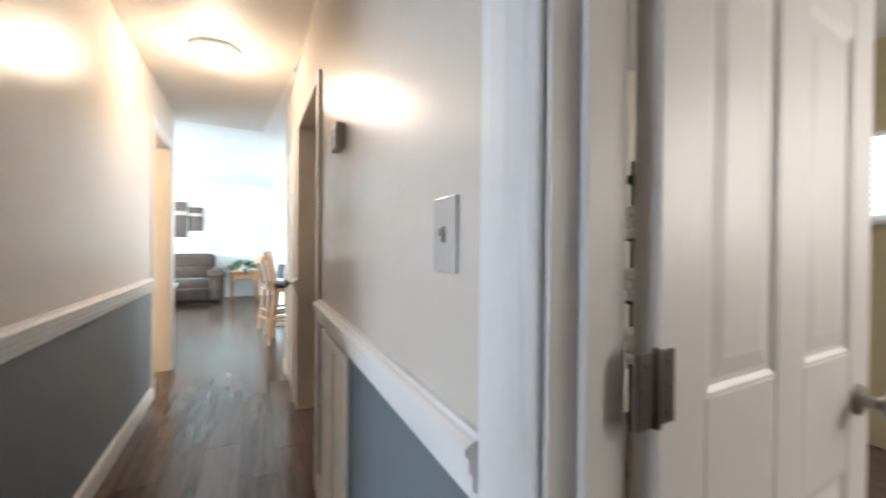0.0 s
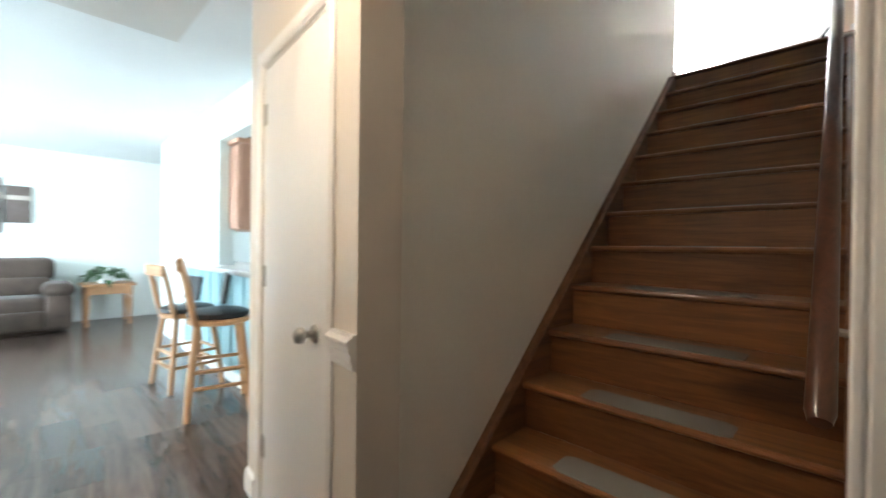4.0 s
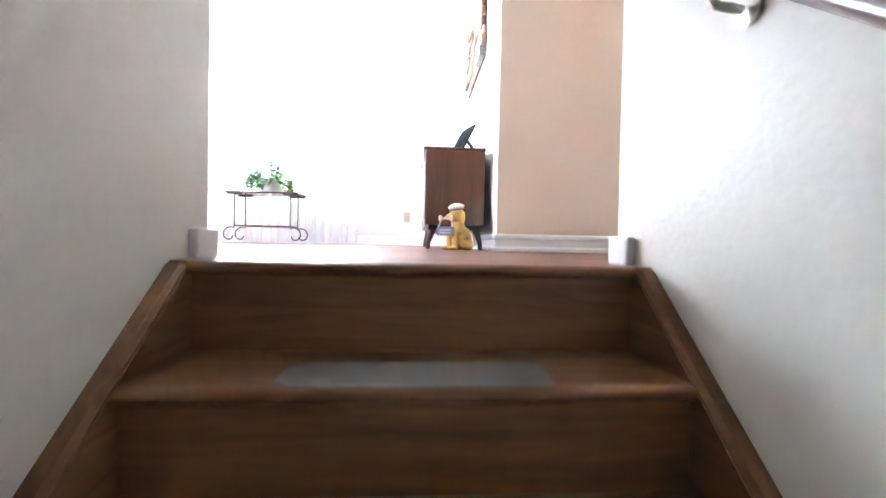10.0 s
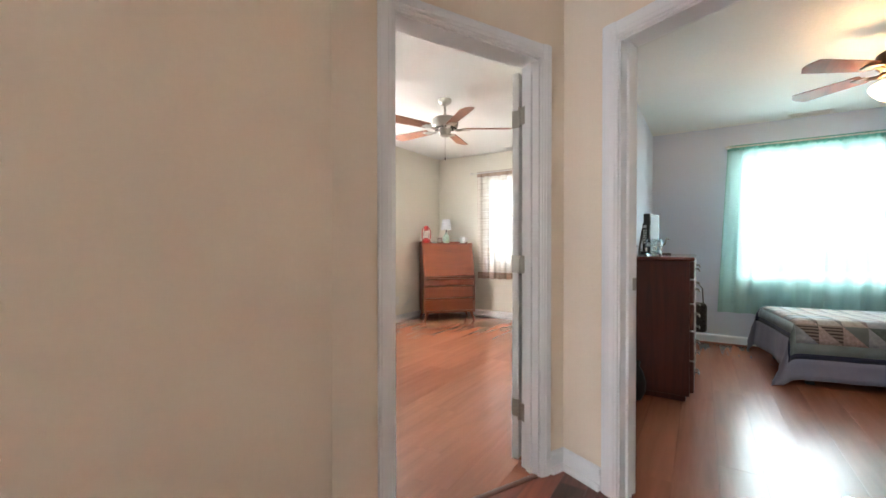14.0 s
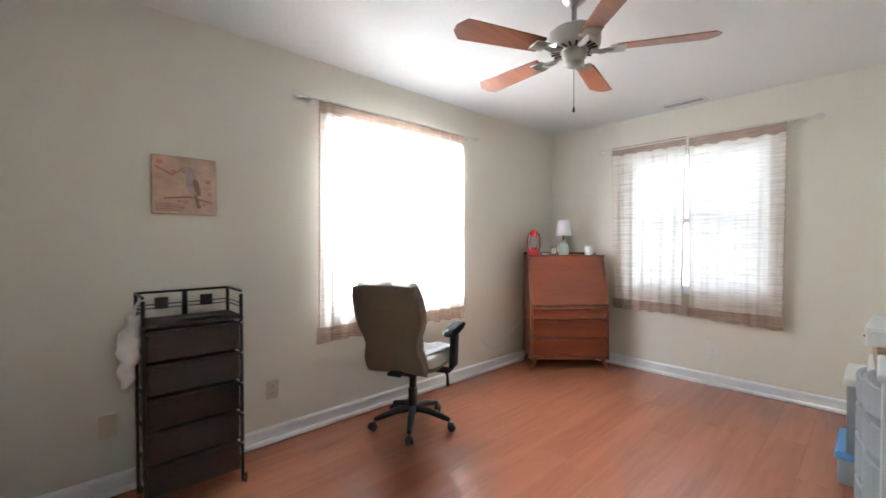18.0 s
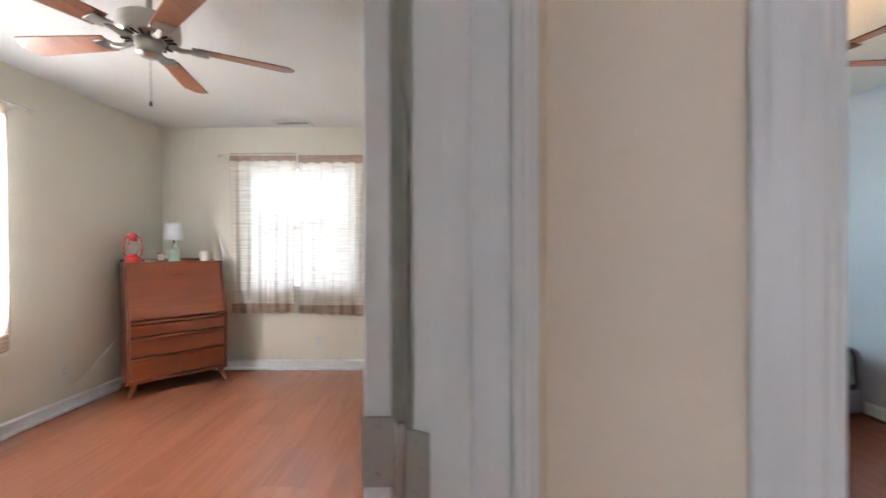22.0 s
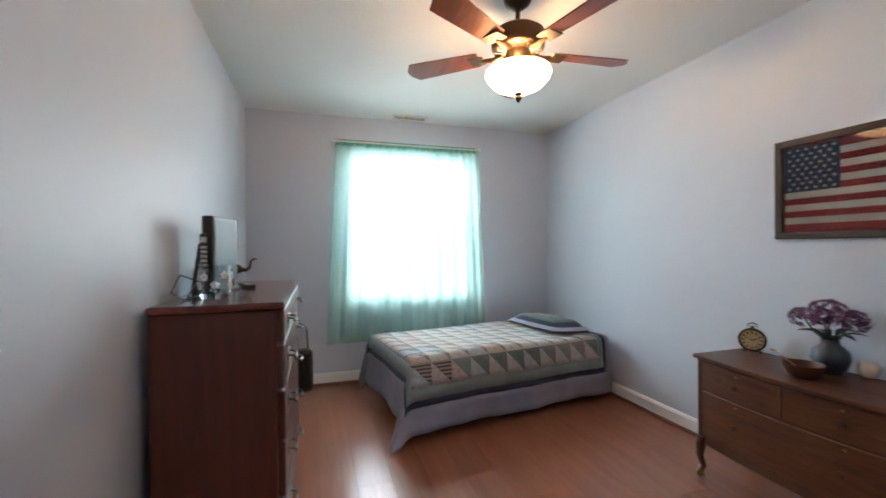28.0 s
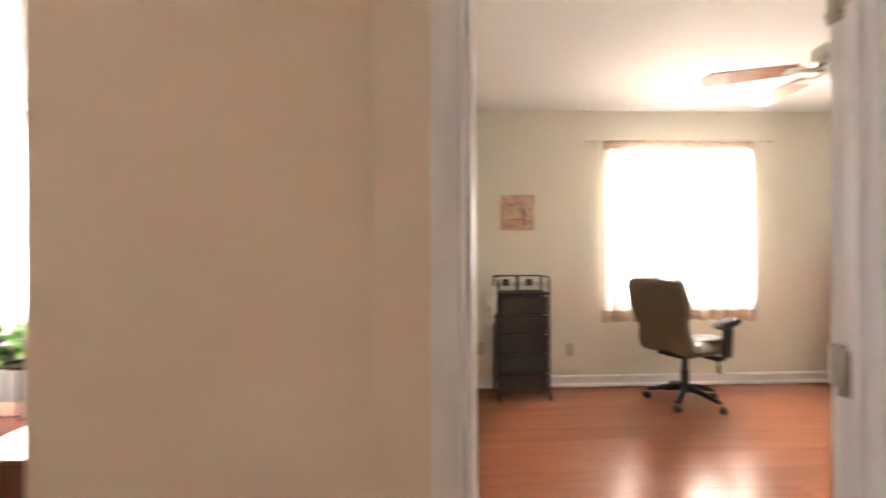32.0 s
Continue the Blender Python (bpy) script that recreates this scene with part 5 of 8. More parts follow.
def stool(m):
    s = thing("bar_stool", m, "honey wood bar stool with a black padded seat and back", "stool", "bar stools")
    bm = bmesh.new()
    lathe(bm, [(0.19, 0.655), (0.20, 0.665), (0.20, 0.69), (0.19, 0.70)], 28)
    part("seat_ring", bm, PINE_X, s, "", True)
    bm = bmesh.new()
    lathe(bm, [(0.185, 0.70), (0.198, 0.715), (0.196, 0.74), (0.16, 0.757), (0.02, 0.762)], 28)
    part("seat_pad", bm, BLACK_LEATHER, s, "black padded round seat", True)
    for sx in (-1, 1):
        for sy in (-1, 1):
            bm = bmesh.new()
            tube(bm, [(sx * 0.21, sy * 0.19, 0.0), (sx * 0.19, sy * 0.17, 0.25), (sx * 0.14, sy * 0.13, 0.66)], [0.019, 0.021, 0.023], 8)
            part("leg", bm, PINE, s, "", True)
    for z, r in ((0.22, 0.19), (0.34, 0.18)):
        for a, b in (((-1, -1), (1, -1)), ((1, -1), (1, 1)), ((1, 1), (-1, 1)), ((-1, 1), (-1, -1))):
            bm = bmesh.new()
            tube(bm, [(a[0] * r * 1.03, a[1] * r * 0.92, z), (b[0] * r * 1.03, b[1] * r * 0.92, z)], 0.014, 8)
            part("stretcher", bm, PINE_X, s, "", True)
    for sx in (-1, 1):
        bm = bmesh.new()
        pts = [(sx * 0.15, -0.14, 0.66), (sx * 0.16, -0.17, 0.80), (sx * 0.165, -0.20, 0.98), (sx * 0.17, -0.235, 1.13)]
        tube(bm, pts, 0.02, 8)
        part("back_post", bm, PINE, s, "", True)
    bm = bmesh.new()
    box(bm, -0.19, -0.255, 1.05, 0.19, -0.215, 1.15, 0.012, 2)
    part("top_rail", bm, PINE_X, s)
    bm = bmesh.new()
    box(bm, -0.14, -0.215, 0.82, 0.14, -0.185, 1.05, 0.012, 2, Matrix.Translation((0, -0.01, 0)) @ Matrix.Rotation(radians(-8), 4, 'X') @ Matrix.Translation((0, 0.12, -0.02)))
    part("back_pad", bm, BLACK_LEATHER, s, "black padded back", False)
    return s


st = stool(pose(-2.70, -0.10, 0, 0, 0, -14) @ Matrix.Diagonal((1, 1, 0.93, 1)))
copy_thing(st, pose(-3.42, -0.12, 0, 0, 0, 6) @ Matrix.Diagonal((1, 1, 0.93, 1)))

kc = thing("wall_cabinet", pose(-3.75, 0.445, 1.30), "pinkish maple kitchen wall cabinet", "cabinet")
boxpart("body", (-0.35, -0.16, 0, 0.35, 0.16, 0.78), MAPLE, kc, "", 0.003)
boxpart("crown", (-0.38, -0.20, 0.78, 0.38, 0.18, 0.83), MAPLE, kc, "", 0.012, 2)
for x in (-0.175, 0.175):
    d = boxpart("cabinet_door", (x - 0.165, -0.18, 0.01, x + 0.165, -0.161, 0.77), MAPLE, kc, "", 0.004)
    boxpart("raised_panel", (x - 0.11, -0.186, 0.07, x + 0.11, -0.178, 0.71), MAPLE, d, "", 0.006)
    boxpart("handle", (x + (0.13 if x < 0 else -0.14), -0.20, 0.08, x + (0.14 if x < 0 else -0.13), -0.18, 0.18), BLACK_METAL, d, "", 0.003)
kb = thing("base_cabinet", pose(-3.9, 1.0, 0), "white kitchen base cabinet with a worktop", "cabinet")
boxpart("body", (-0.8, -0.28, 0, 0.8, 0.28, 0.88), WHITE_ENAMEL, kb, "", 0.004)
boxpart("worktop", (-0.82, -0.31, 0.88, 0.82, 0.28, 0.92), COUNTER, kb, "", 0.006)
mw = thing("microwave_oven", pose(-3.42, 0.98, 0.92), "silver microwave oven on the kitchen worktop", "microwave")
boxpart("case", (-0.24, -0.19, 0, 0.24, 0.19, 0.28), paint("silver_case", (0.55, 0.56, 0.57), 0.3, 0.05, metal=0.7), mw, "", 0.006)
boxpart("door_window", (-0.21, -0.196, 0.04, 0.08, -0.189, 0.24), BLACK_METAL, mw, "dark glass door", 0.003)
sb = thing("soap_bottle", pose(-4.0, 0.82, 0.92), "blue plastic bottle on the kitchen worktop", "bottle")
bm = bmesh.new()
lathe(bm, [(0.04, 0), (0.045, 0.02), (0.045, 0.17), (0.02, 0.21), (0.018, 0.24), (0.003, 0.25)], 16)
part("bottle_body", bm, paint("blue_plastic", (0.06, 0.10, 0.45), 0.3, 0.05), sb, "", True)

# front room seen past its door
fw = thing("window_blind", pose(1.62, 2.44, 1.33), "small window with white blinds and a teal curtain", "window")
boxpart("frame", (-0.17, -0.03, 0, 0.17, 0.0, 0.52), TRIM, fw, "", 0.004)
# slats emit bluish light in place of daylight; the wall behind is solid
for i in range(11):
    boxpart("slat", (-0.15, -0.052, 0.03 + i * 0.043, 0.15, -0.034, 0.052 + i * 0.043), glow("blind_daylight_glow", (0.75, 0.93, 1.0), 0.55) if i == 0 else bpy.data.materials["blind_daylight_glow"], fw)
boxpart("sill", (-0.22, -0.06, -0.03, 0.22, 0.0, 0.0), TRIM, fw, "", 0.004)
ws = thing("wire_shelf", pose(1.15, 1.2, 0), "black wire shelf rack with folded white towels", "shelf")
for x in (-0.3, 0.3):
    for y in (-0.16, 0.16):
        bm = bmesh.new()
        tube(bm, [(x, y, 0), (x, y, 1.7)], 0.012, 8)
        part("post", bm, BLACK_METAL, ws, "", True)
for z in (0.5, 0.85, 1.2, 1.55):
    bm = bmesh.new()
    for k in range(9):
        y = -0.16 + k * 0.04
        tube(bm, [(-0.3, y, z), (0.3, y, z)], 0.004, 5)
    part("wire_deck", bm, BLACK_METAL, ws)
for z in (0.51, 0.86, 1.21):
    for k in range(3):
        tw = thing("folded_towel", pose(1.15, 1.2, z + k * 0.06), "folded white towel on the wire shelf", "towel", "folded towels")
        boxpart("towel", (-0.22, -0.14, 0, 0.22, 0.14, 0.058), paint("white_terry", (0.75, 0.75, 0.74), 0.95, 0.05, 200, 0.6), tw, "", 0.02, 3)

# ---------------- den ----------------
WALNUT = wood("walnut_veneer", (0.06, 0.022, 0.010), (0.13, 0.050, 0.022), 2, 0.6, 0.32, 0.04, True, 0.2)
WALNUT_Y = wood("walnut_top", (0.06, 0.023, 0.012), (0.13, 0.054, 0.028), 1, 0.6, 0.25, 0.04, True, 0.3)
cr = thing("credenza", pose(0.232, 4.98, F2), "low walnut record cabinet on splayed tapered legs", "cabinet")
boxpart("body", (-0.195, -0.72, 0.16, 0.185, 0.72, 0.635), WALNUT, cr, "", 0.003)
for y in (-0.36, 0.36):
    boxpart("lid", (-0.21, y - 0.365, 0.636, 0.19, y + 0.358, 0.656), WALNUT_Y, cr, "walnut lid panel", 0.004, 2)
boxpart("base_rail", (-0.17, -0.69, 0.13, 0.16, 0.69, 0.16), BLACK_METAL, cr, "dark recessed base")
for x in (-0.14, 0.14):
    for y in (-0.64, 0.64):
        bm = bmesh.new()
        tube(bm, [(x * 1.22, y * 1.06, 0.0), (x * 1.2, y * 1.05, 0.05), (x, y, 0.14)], [0.014, 0.016, 0.024], 12)
        part("leg", bm, wood("dark_leg", (0.03, 0.012, 0.008), (0.08, 0.03, 0.018), 2), cr, "", True)
for y in (-0.36, 0.36):
    boxpart("front_panel", (-0.201, y - 0.33, 0.19, -0.194, y + 0.33, 0.61), WALNUT, cr, "", 0.003)

pf = thing("photo_frame", pose(0.24, 4.62, F2 + 0.656, 0, 0, -72), "black photo frame leaning back on its strut", "picture frame")
bm = bmesh.new()
box(bm, -0.11, -0.008, 0, 0.11, 0.008, 0.27, 0.003, 1, Matrix.Rotation(radians(-28), 4, 'X'))
part("frame", bm, paint("matt_black_frame", (0.02, 0.02, 0.021), 0.8, 0.1, spec=0.1), pf)
bm = bmesh.new()
box(bm, -0.085, -0.0115, 0.03, 0.085, -0.0085, 0.245, 0, 1, Matrix.Rotation(radians(-28), 4, 'X'))
part("picture", bm, paint("dim_photo", (0.018, 0.018, 0.02), 0.9, 0.3, 20, spec=0.0), pf)
bm = bmesh.new()
tube(bm, [(0.0, 0.085, 0.17), (0.0, 0.15, 0.10), (0.0, 0.17, 0.0)], [0.012, 0.014, 0.012], 8)
part("strut", bm, BLACK_METAL, pf, "", True)
GLASSY = glassy("clear_cut_glass", (0.97, 0.98, 0.98), 0.03)
for y, x, h, lb in ((4.95, 0.10, 0.13, "clear cut glass jar on the credenza"), (5.10, 0.06, 0.10, "clear glass bowl on the credenza"), (4.80, 0.12, 0.09, "small clear glass dish on the credenza")):
    j = thing("glass_jar", pose(x, y, F2 + 0.656), lb, "glassware", "glass on the credenza")
    bm = bmesh.new()
    lathe(bm, [(0.035, 0), (0.05, 0.01), (0.055, h * 0.6), (0.045, h * 0.85), (0.05, h), (0.046, h), (0.041, h * 0.85), (0.05, h * 0.55), (0.03, 0.012)], 14)
    part("jar", bm, GLASSY, j, "", True)
    bm = bmesh.new()
    lathe(bm, [(0.048, h), (0.03, h + 0.02), (0.008, h + 0.03), (0.012, h + 0.05), (0.002, h + 0.058)], 14)
    part("lid", bm, GLASSY, j, "", True)

# dog statue with cap and sign: one mesh
dog = bmesh.new()


def blob(bm, c, r, m=None, seg=14):
    v = bmesh.ops.create_uvsphere(bm, u_segments=seg, v_segments=seg // 2 + 2, radius=1.0)["verts"]
    t = Matrix.Translation(c) @ (m or Matrix.Identity(4)) @ Matrix.Diagonal((*r, 1))
    bmesh.ops.transform(bm, matrix=t, verts=v)


blob(dog, (0.0, 0.03, 0.075), (0.062, 0.075, 0.075))
blob(dog, (0.0, -0.005, 0.125), (0.05, 0.05, 0.075))
blob(dog, (0.0, -0.02, 0.215), (0.045, 0.048, 0.045))
blob(dog, (0.0, -0.066, 0.203), (0.024, 0.035, 0.022))
for s in (-1, 1):
    blob(dog, (s * 0.046, -0.008, 0.205), (0.012, 0.024, 0.042))
    blob(dog, (s * 0.03, -0.045, 0.055), (0.019, 0.02, 0.06))
    blob(dog, (s * 0.032, -0.065, 0.014), (0.022, 0.032, 0.015))
    blob(dog, (s * 0.055, 0.03, 0.035), (0.03, 0.05, 0.036))
dogob = part("dog_figurine", dog, paint("golden_glaze", (0.52, 0.33, 0.085), 0.5, 0.25, 30, 0.2, 9), None, "", True, pose(0.25, 4.215, F2 + 0.0005, 0, 0, -58))
tagged(dogob, "golden ceramic dog figurine sitting by the credenza", "figurine")
cap = thing("sailor_cap", pose(0.236, 4.205, F2 + 0.246, 8, 0, -58), "small white sailor cap on the dog figurine", "cap")
bm = bmesh.new()
lathe(bm, [(0.040, 0), (0.046, 0.012), (0.052, 0.026), (0.046, 0.034), (0.02, 0.046), (0.002, 0.048)], 18)
part("crown", bm, paint("ivory_glaze", (0.62, 0.58, 0.50), 0.5, 0.06), cap, "", True)
bm = bmesh.new()
lathe(bm, [(0.041, 0.002), (0.0475, 0.011), (0.048, 0.015), (0.04, 0.006)], 18)
part("band", bm, paint("grey_band", (0.20, 0.21, 0.24), 0.5, 0.06), cap, "", True)
sign = thing("hanging_sign", pose(0.165, 4.165, F2 + 0.118, 0, 0, -24), "little blue hanging sign held by the dog figurine", "sign")
boxpart("board", (-0.055, -0.006, -0.028, 0.055, 0.006, 0.028), paint("dusty_blue", (0.13, 0.15, 0.24), 0.6, 0.15), sign, "", 0.003)
for k in range(2):
    boxpart("lettering", (-0.038, -0.0075, -0.014 + k * 0.016, 0.036, -0.0055, -0.006 + k * 0.016), paint("pale_letters", (0.35, 0.36, 0.42), 0.6), sign)
bm = bmesh.new()
tube(bm, [(-0.045, 0, 0.028), (-0.03, 0.004, 0.075), (0.03, 0.004, 0.075), (0.045, 0, 0.028)], 0.004, 6)
for bx in (-0.036, 0.036):
    for bz in (-0.008, 0.008):
        blob(bm, (bx, 0.004, 0.078 + bz), (0.012, 0.01, 0.011))
box(bm, -0.034, -0.004, 0.07, 0.034, 0.012, 0.086, 0.004)
part("bone", bm, paint("pale_bone", (0.55, 0.53, 0.48), 0.5), sign, "white bone the sign hangs from")

# reclaimed wood wall art
art = thing("wood_wall_art", pose(0.458, 5.02, 4.175, 0, 0, -90) @ Matrix.Diagonal((0.87, 1, 0.93, 1)), "reclaimed wood block wall art on the den wall", "wall art")
rnd = random.Random(21)
WOODS = [wood("reclaimed_%s" % n, c0, c1, 0, 1.2, 0.6, 0.3) for n, c0, c1 in (("tan", (0.16, 0.085, 0.04), (0.34, 0.20, 0.11)), ("brown", (0.05, 0.025, 0.012), (0.13, 0.065, 0.035)), ("grey", (0.16, 0.15, 0.14), (0.34, 0.31, 0.29)), ("pale", (0.24, 0.15, 0.085), (0.44, 0.30, 0.18)))]
for r in range(7):
    z = -0.24 + r * 0.075
    x = -0.52 + 0.02 * rnd.random()
    while x < 0.50 - 0.05 * rnd.random():
        w = rnd.uniform(0.10, 0.34)
        w = min(w, 0.52 - x + rnd.uniform(-0.02, 0.06))
        d = rnd.uniform(0.018, 0.05)
        boxpart("wood_block", (x, -d, z, x + w - 0.003, -0.004, z + 0.072), WOODS[rnd.choice((0, 0, 1, 2, 3, 3))], art, "", 0.003)
        x += w
boxpart("backing_board", (-0.50, -0.010, -0.24, 0.50, 0.0, 0.28), WOODS[1], art, "dark backing board")
boxpart("wood_block", (-0.47, -0.045, 0.285, -0.43, -0.005, 0.36), WOODS[3], art, "", 0.003)

# plant stand
IRON = paint("dark_wrought_iron", (0.05, 0.045, 0.042), 0.45, 0.2, 90, 0.1, metal=0.7)
ps = thing("plant_stand", pose(-1.555, 5.95, F2) @ Matrix.Diagonal((0.905, 1, 0.97, 1)), "wrought iron plant stand with scrolled feet and wooden shelves", "plant stand")
boxpart("top_shelf", (-0.39, -0.17, 0.515, 0.39, 0.17, 0.53), WALNUT_Y, ps, "thin dark wooden top", 0.004)
boxpart("lower_shelf", (-0.30, -0.13, 0.175, 0.30, 0.13, 0.187), wood("reddish_shelf", (0.2, 0.07, 0.04), (0.36, 0.15, 0.09), 0), ps, "reddish lower shelf", 0.003)
for sx in (-1, 1):
    for sy in (-1, 1):
        bm = bmesh.new()
        pts = [(sx * 0.30, sy * 0.13, 0.515), (sx * 0.30, sy * 0.13, 0.19)]
        for k in range(15):
            a = -0.6 + k / 14 * 5.0
            rr = 0.085 - 0.05 * k / 14
            pts.append((sx * (0.315 + rr * math.sin(a) + 0.035), sy * 0.13, 0.087 + rr * math.cos(a)))
        tube(bm, pts, 0.0065, 7)
        part("scroll_leg", bm, IRON, ps, "", True)
        bm = bmesh.new()
        box(bm, sx * 0.30 - 0.08, sy * 0.13 - 0.012, 0.500, sx * 0.30 + 0.08, sy * 0.13 + 0.012, 0.515, 0.003)
        part("shelf_bracket", bm, IRON, ps)
bm = bmesh.new()
for sy in (-1, 1):
    tube(bm, [(-0.30, sy * 0.13, 0.18), (0.30, sy * 0.13, 0.18)], 0.006, 6)
for sx in (-1, 1):
    tube(bm, [(sx * 0.30, -0.13, 0.18), (sx * 0.30, 0.13, 0.18)], 0.006, 6)
part("shelf_frame", bm, IRON, ps)
pp = thing("potted_plant", pose(-1.53, 5.95, F2 + 0.5142), "bushy trailing green plant in a galvanised tub", "plant")
bm = bmesh.new()
lathe(bm, [(0.10, 0), (0.13, 0.01), (0.145, 0.11), (0.152, 0.118), (0.152, 0.128), (0.135, 0.125)], 24)
part("tub", bm, paint("galvanised_tub", (0.55, 0.57, 0.58), 0.4, 0.12, 30, 0.1, metal=0.5), pp, "", True)
bushy(pp, 330, 0.225, 0.24, 6, (LEAF, LEAF_LIGHT, LEAF_LIGHT), (0, 0, 0.11), 0.08)

# wooden chair in the den
CHERRY = wood("cherry_chair", (0.24, 0.075, 0.03), (0.42, 0.16, 0.075), 2, 1.0, 0.35, 0.05)
dch = thing("dining_chair", pose(-2.95, 6.05, F2, 0, 0, -80), "cherry wood dining chair with a pale cushion back", "chair")
for x in (-0.19, 0.19):
    boxpart("front_leg", (x - 0.02, -0.22, 0, x + 0.02, -0.18, 0.44), CHERRY, dch, "", 0.004)
    bm = bmesh.new()
    tube(bm, [(x, 0.24, 0), (x, 0.20, 0.44), (x, 0.26, 0.84)], 0.019, 8)
    part("back_leg", bm, CHERRY, dch, "", True)
boxpart("seat", (-0.22, -0.23, 0.42, 0.22, 0.21, 0.46), CHERRY, dch, "", 0.008, 2)
for z in (0.56, 0.66, 0.79):
    boxpart("back_slat", (-0.18, 0.215 + (z - 0.5) * 0.1, z, 0.18, 0.235 + (z - 0.5) * 0.1, z + 0.045), CHERRY, dch, "", 0.005)
for x in (-0.19, 0.19):
    boxpart("stretcher", (x - 0.01, -0.19, 0.18, x + 0.01, 0.21, 0.205), CHERRY, dch)
bg = thing("dark_bag", pose(-3.02, 5.78, F2), "dark cloth bag hanging beside the wooden chair", "bag")
bm = bmesh.new()
blob(bm, (0, 0, 0.22), (0.09, 0.05, 0.22))
part("bag_body", bm, fabric("black_cloth", (0.03, 0.03, 0.035)), bg, "", True)

# ---------------- upper rooms: shared pieces ----------------
CHERRY = wood("red_brown_veneer", (0.10, 0.020, 0.006), (0.165, 0.037, 0.012), 0, 0.5, 0.32, 0.03, True, 0.2)
CHERRY_V = wood("red_brown_veneer_upright", (0.095, 0.019, 0.006), (0.155, 0.035, 0.012), 2, 0.5, 0.32, 0.03, True, 0.2)
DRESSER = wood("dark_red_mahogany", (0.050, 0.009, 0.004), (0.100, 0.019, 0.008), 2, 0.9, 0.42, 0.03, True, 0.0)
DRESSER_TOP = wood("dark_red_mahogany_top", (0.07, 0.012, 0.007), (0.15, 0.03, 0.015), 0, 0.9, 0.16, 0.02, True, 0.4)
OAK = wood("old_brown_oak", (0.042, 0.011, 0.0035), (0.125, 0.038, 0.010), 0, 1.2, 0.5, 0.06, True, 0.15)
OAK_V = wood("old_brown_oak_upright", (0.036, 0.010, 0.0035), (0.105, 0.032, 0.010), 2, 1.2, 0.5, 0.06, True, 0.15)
ESPRESSO = wood("espresso_wicker_wood", (0.009, 0.004, 0.003), (0.024, 0.010, 0.007), 0, 1.5, 0.5, 0.15)
BLADE_WARM = wood("fan_blade_walnut", (0.16, 0.045, 0.018), (0.30, 0.10, 0.04), 0, 0.8, 0.4, 0.03)
BLADE_RED = wood("fan_blade_cherry", (0.10, 0.022, 0.010), (0.22, 0.055, 0.022), 0, 0.8, 0.35, 0.03)
BRONZE = paint("oiled_bronze", (0.07, 0.042, 0.025), 0.4, 0.2, 120, 0.05, metal=0.9)
BRASS = paint("antique_brass", (0.33, 0.21, 0.07), 0.35, 0.15, 120, 0.05, metal=1.0)
RED_TIN = paint("red_enamel", (0.42, 0.012, 0.012), 0.3, 0.06)
CREAM_GLASS = paint("alabaster_glass", (0.66, 0.56, 0.38), 0.3, 0.08, 20, 0.02, 6.0)
BLACK_PLASTIC = paint("black_plastic", (0.018, 0.018, 0.019), 0.5, 0.1, 150, 0.05)
GREY_PLASTIC = paint("light_grey_plastic", (0.66, 0.68, 0.70), 0.4, 0.03, 90, 0.03)
MILKY = sheer("translucent_plastic", (0.62, 0.65, 0.68), 0.5, None, 0.35)
CARD = paint("brown_cardboard", (0.30, 0.205, 0.12), 0.85, 0.1, 200, 0.1)
PAPER = paint("white_paper", (0.75, 0.75, 0.74), 0.8, 0.04)
BLUE_LID = paint("blue_plastic_lid", (0.08, 0.20, 0.42), 0.45, 0.05)
OLIVE_LEATHER = paint("olive_brown_leather", (0.12, 0.092, 0.064), 0.45, 0.2, 70, 0.2)
SILVER_FRAME = paint("brushed_silver_frame", (0.40, 0.39, 0.36), 0.35, 0.1, 160, 0.05, metal=0.7)
NAVY = fabric("navy_cotton", (0.022, 0.028, 0.055))
SAGE = fabric("sage_cotton", (0.165, 0.20, 0.195))
LAVENDER = fabric("lavender_grey_cotton", (0.21, 0.21, 0.27), 240, 0.95, 0.12)
Q_CREAM = fabric("cream_print_cotton", (0.39, 0.365, 0.335), 300, 0.95, 0.25, 0.3, 0.2, 40.0)
Q_PALE = fabric("pale_blue_cotton", (0.32, 0.35, 0.38), 300, 0.95, 0.25, 0.3, 0.2, 40.0)
Q_GREY = fabric("grey_print_cotton", (0.165, 0.165, 0.165), 300, 0.95, 0.4, 0.3, 0.2, 60.0)
Q_TEAL = fabric("teal_print_cotton", (0.105, 0.14, 0.13), 300, 0.95, 0.35, 0.3, 0.2, 50.0)
Q_MAUVE = fabric("mauve_print_cotton", (0.22, 0.185, 0.185), 300, 0.95, 0.4, 0.3, 0.2, 50.0)
Q_PINK = fabric("pink_print_cotton", (0.40, 0.32, 0.29), 300, 0.95, 0.35, 0.3, 0.2, 60.0)


def striped(name, dark, pale, per_metre):
    """Cotton with woven stripes that run along the bed."""
    m = fabric(name, pale, 300, 0.95, 0.3, 0.3, 0.2, 40.0)
    nt = m.node_tree
    wave = nt.nodes.new("ShaderNodeTexWave")
    wave.bands_direction = 'DIAGONAL'
    wave.inputs["Scale"].default_value = per_metre * 0.5
    wave.inputs["Distortion"].default_value = 0.6
    nt.links.new(mapped(nt, (1, 0, 1)), wave.inputs["Vector"])
    nt.links.new(ramp(nt, wave.outputs[0], dark, pale, 0.35, 0.65), nt.nodes["Principled BSDF"].inputs["Base Color"])
    return m


Q_STRIPE = striped("brown_striped_cotton", (0.07, 0.055, 0.05), (0.25, 0.22, 0.19), 45)
T = Matrix.Translation
F = F2


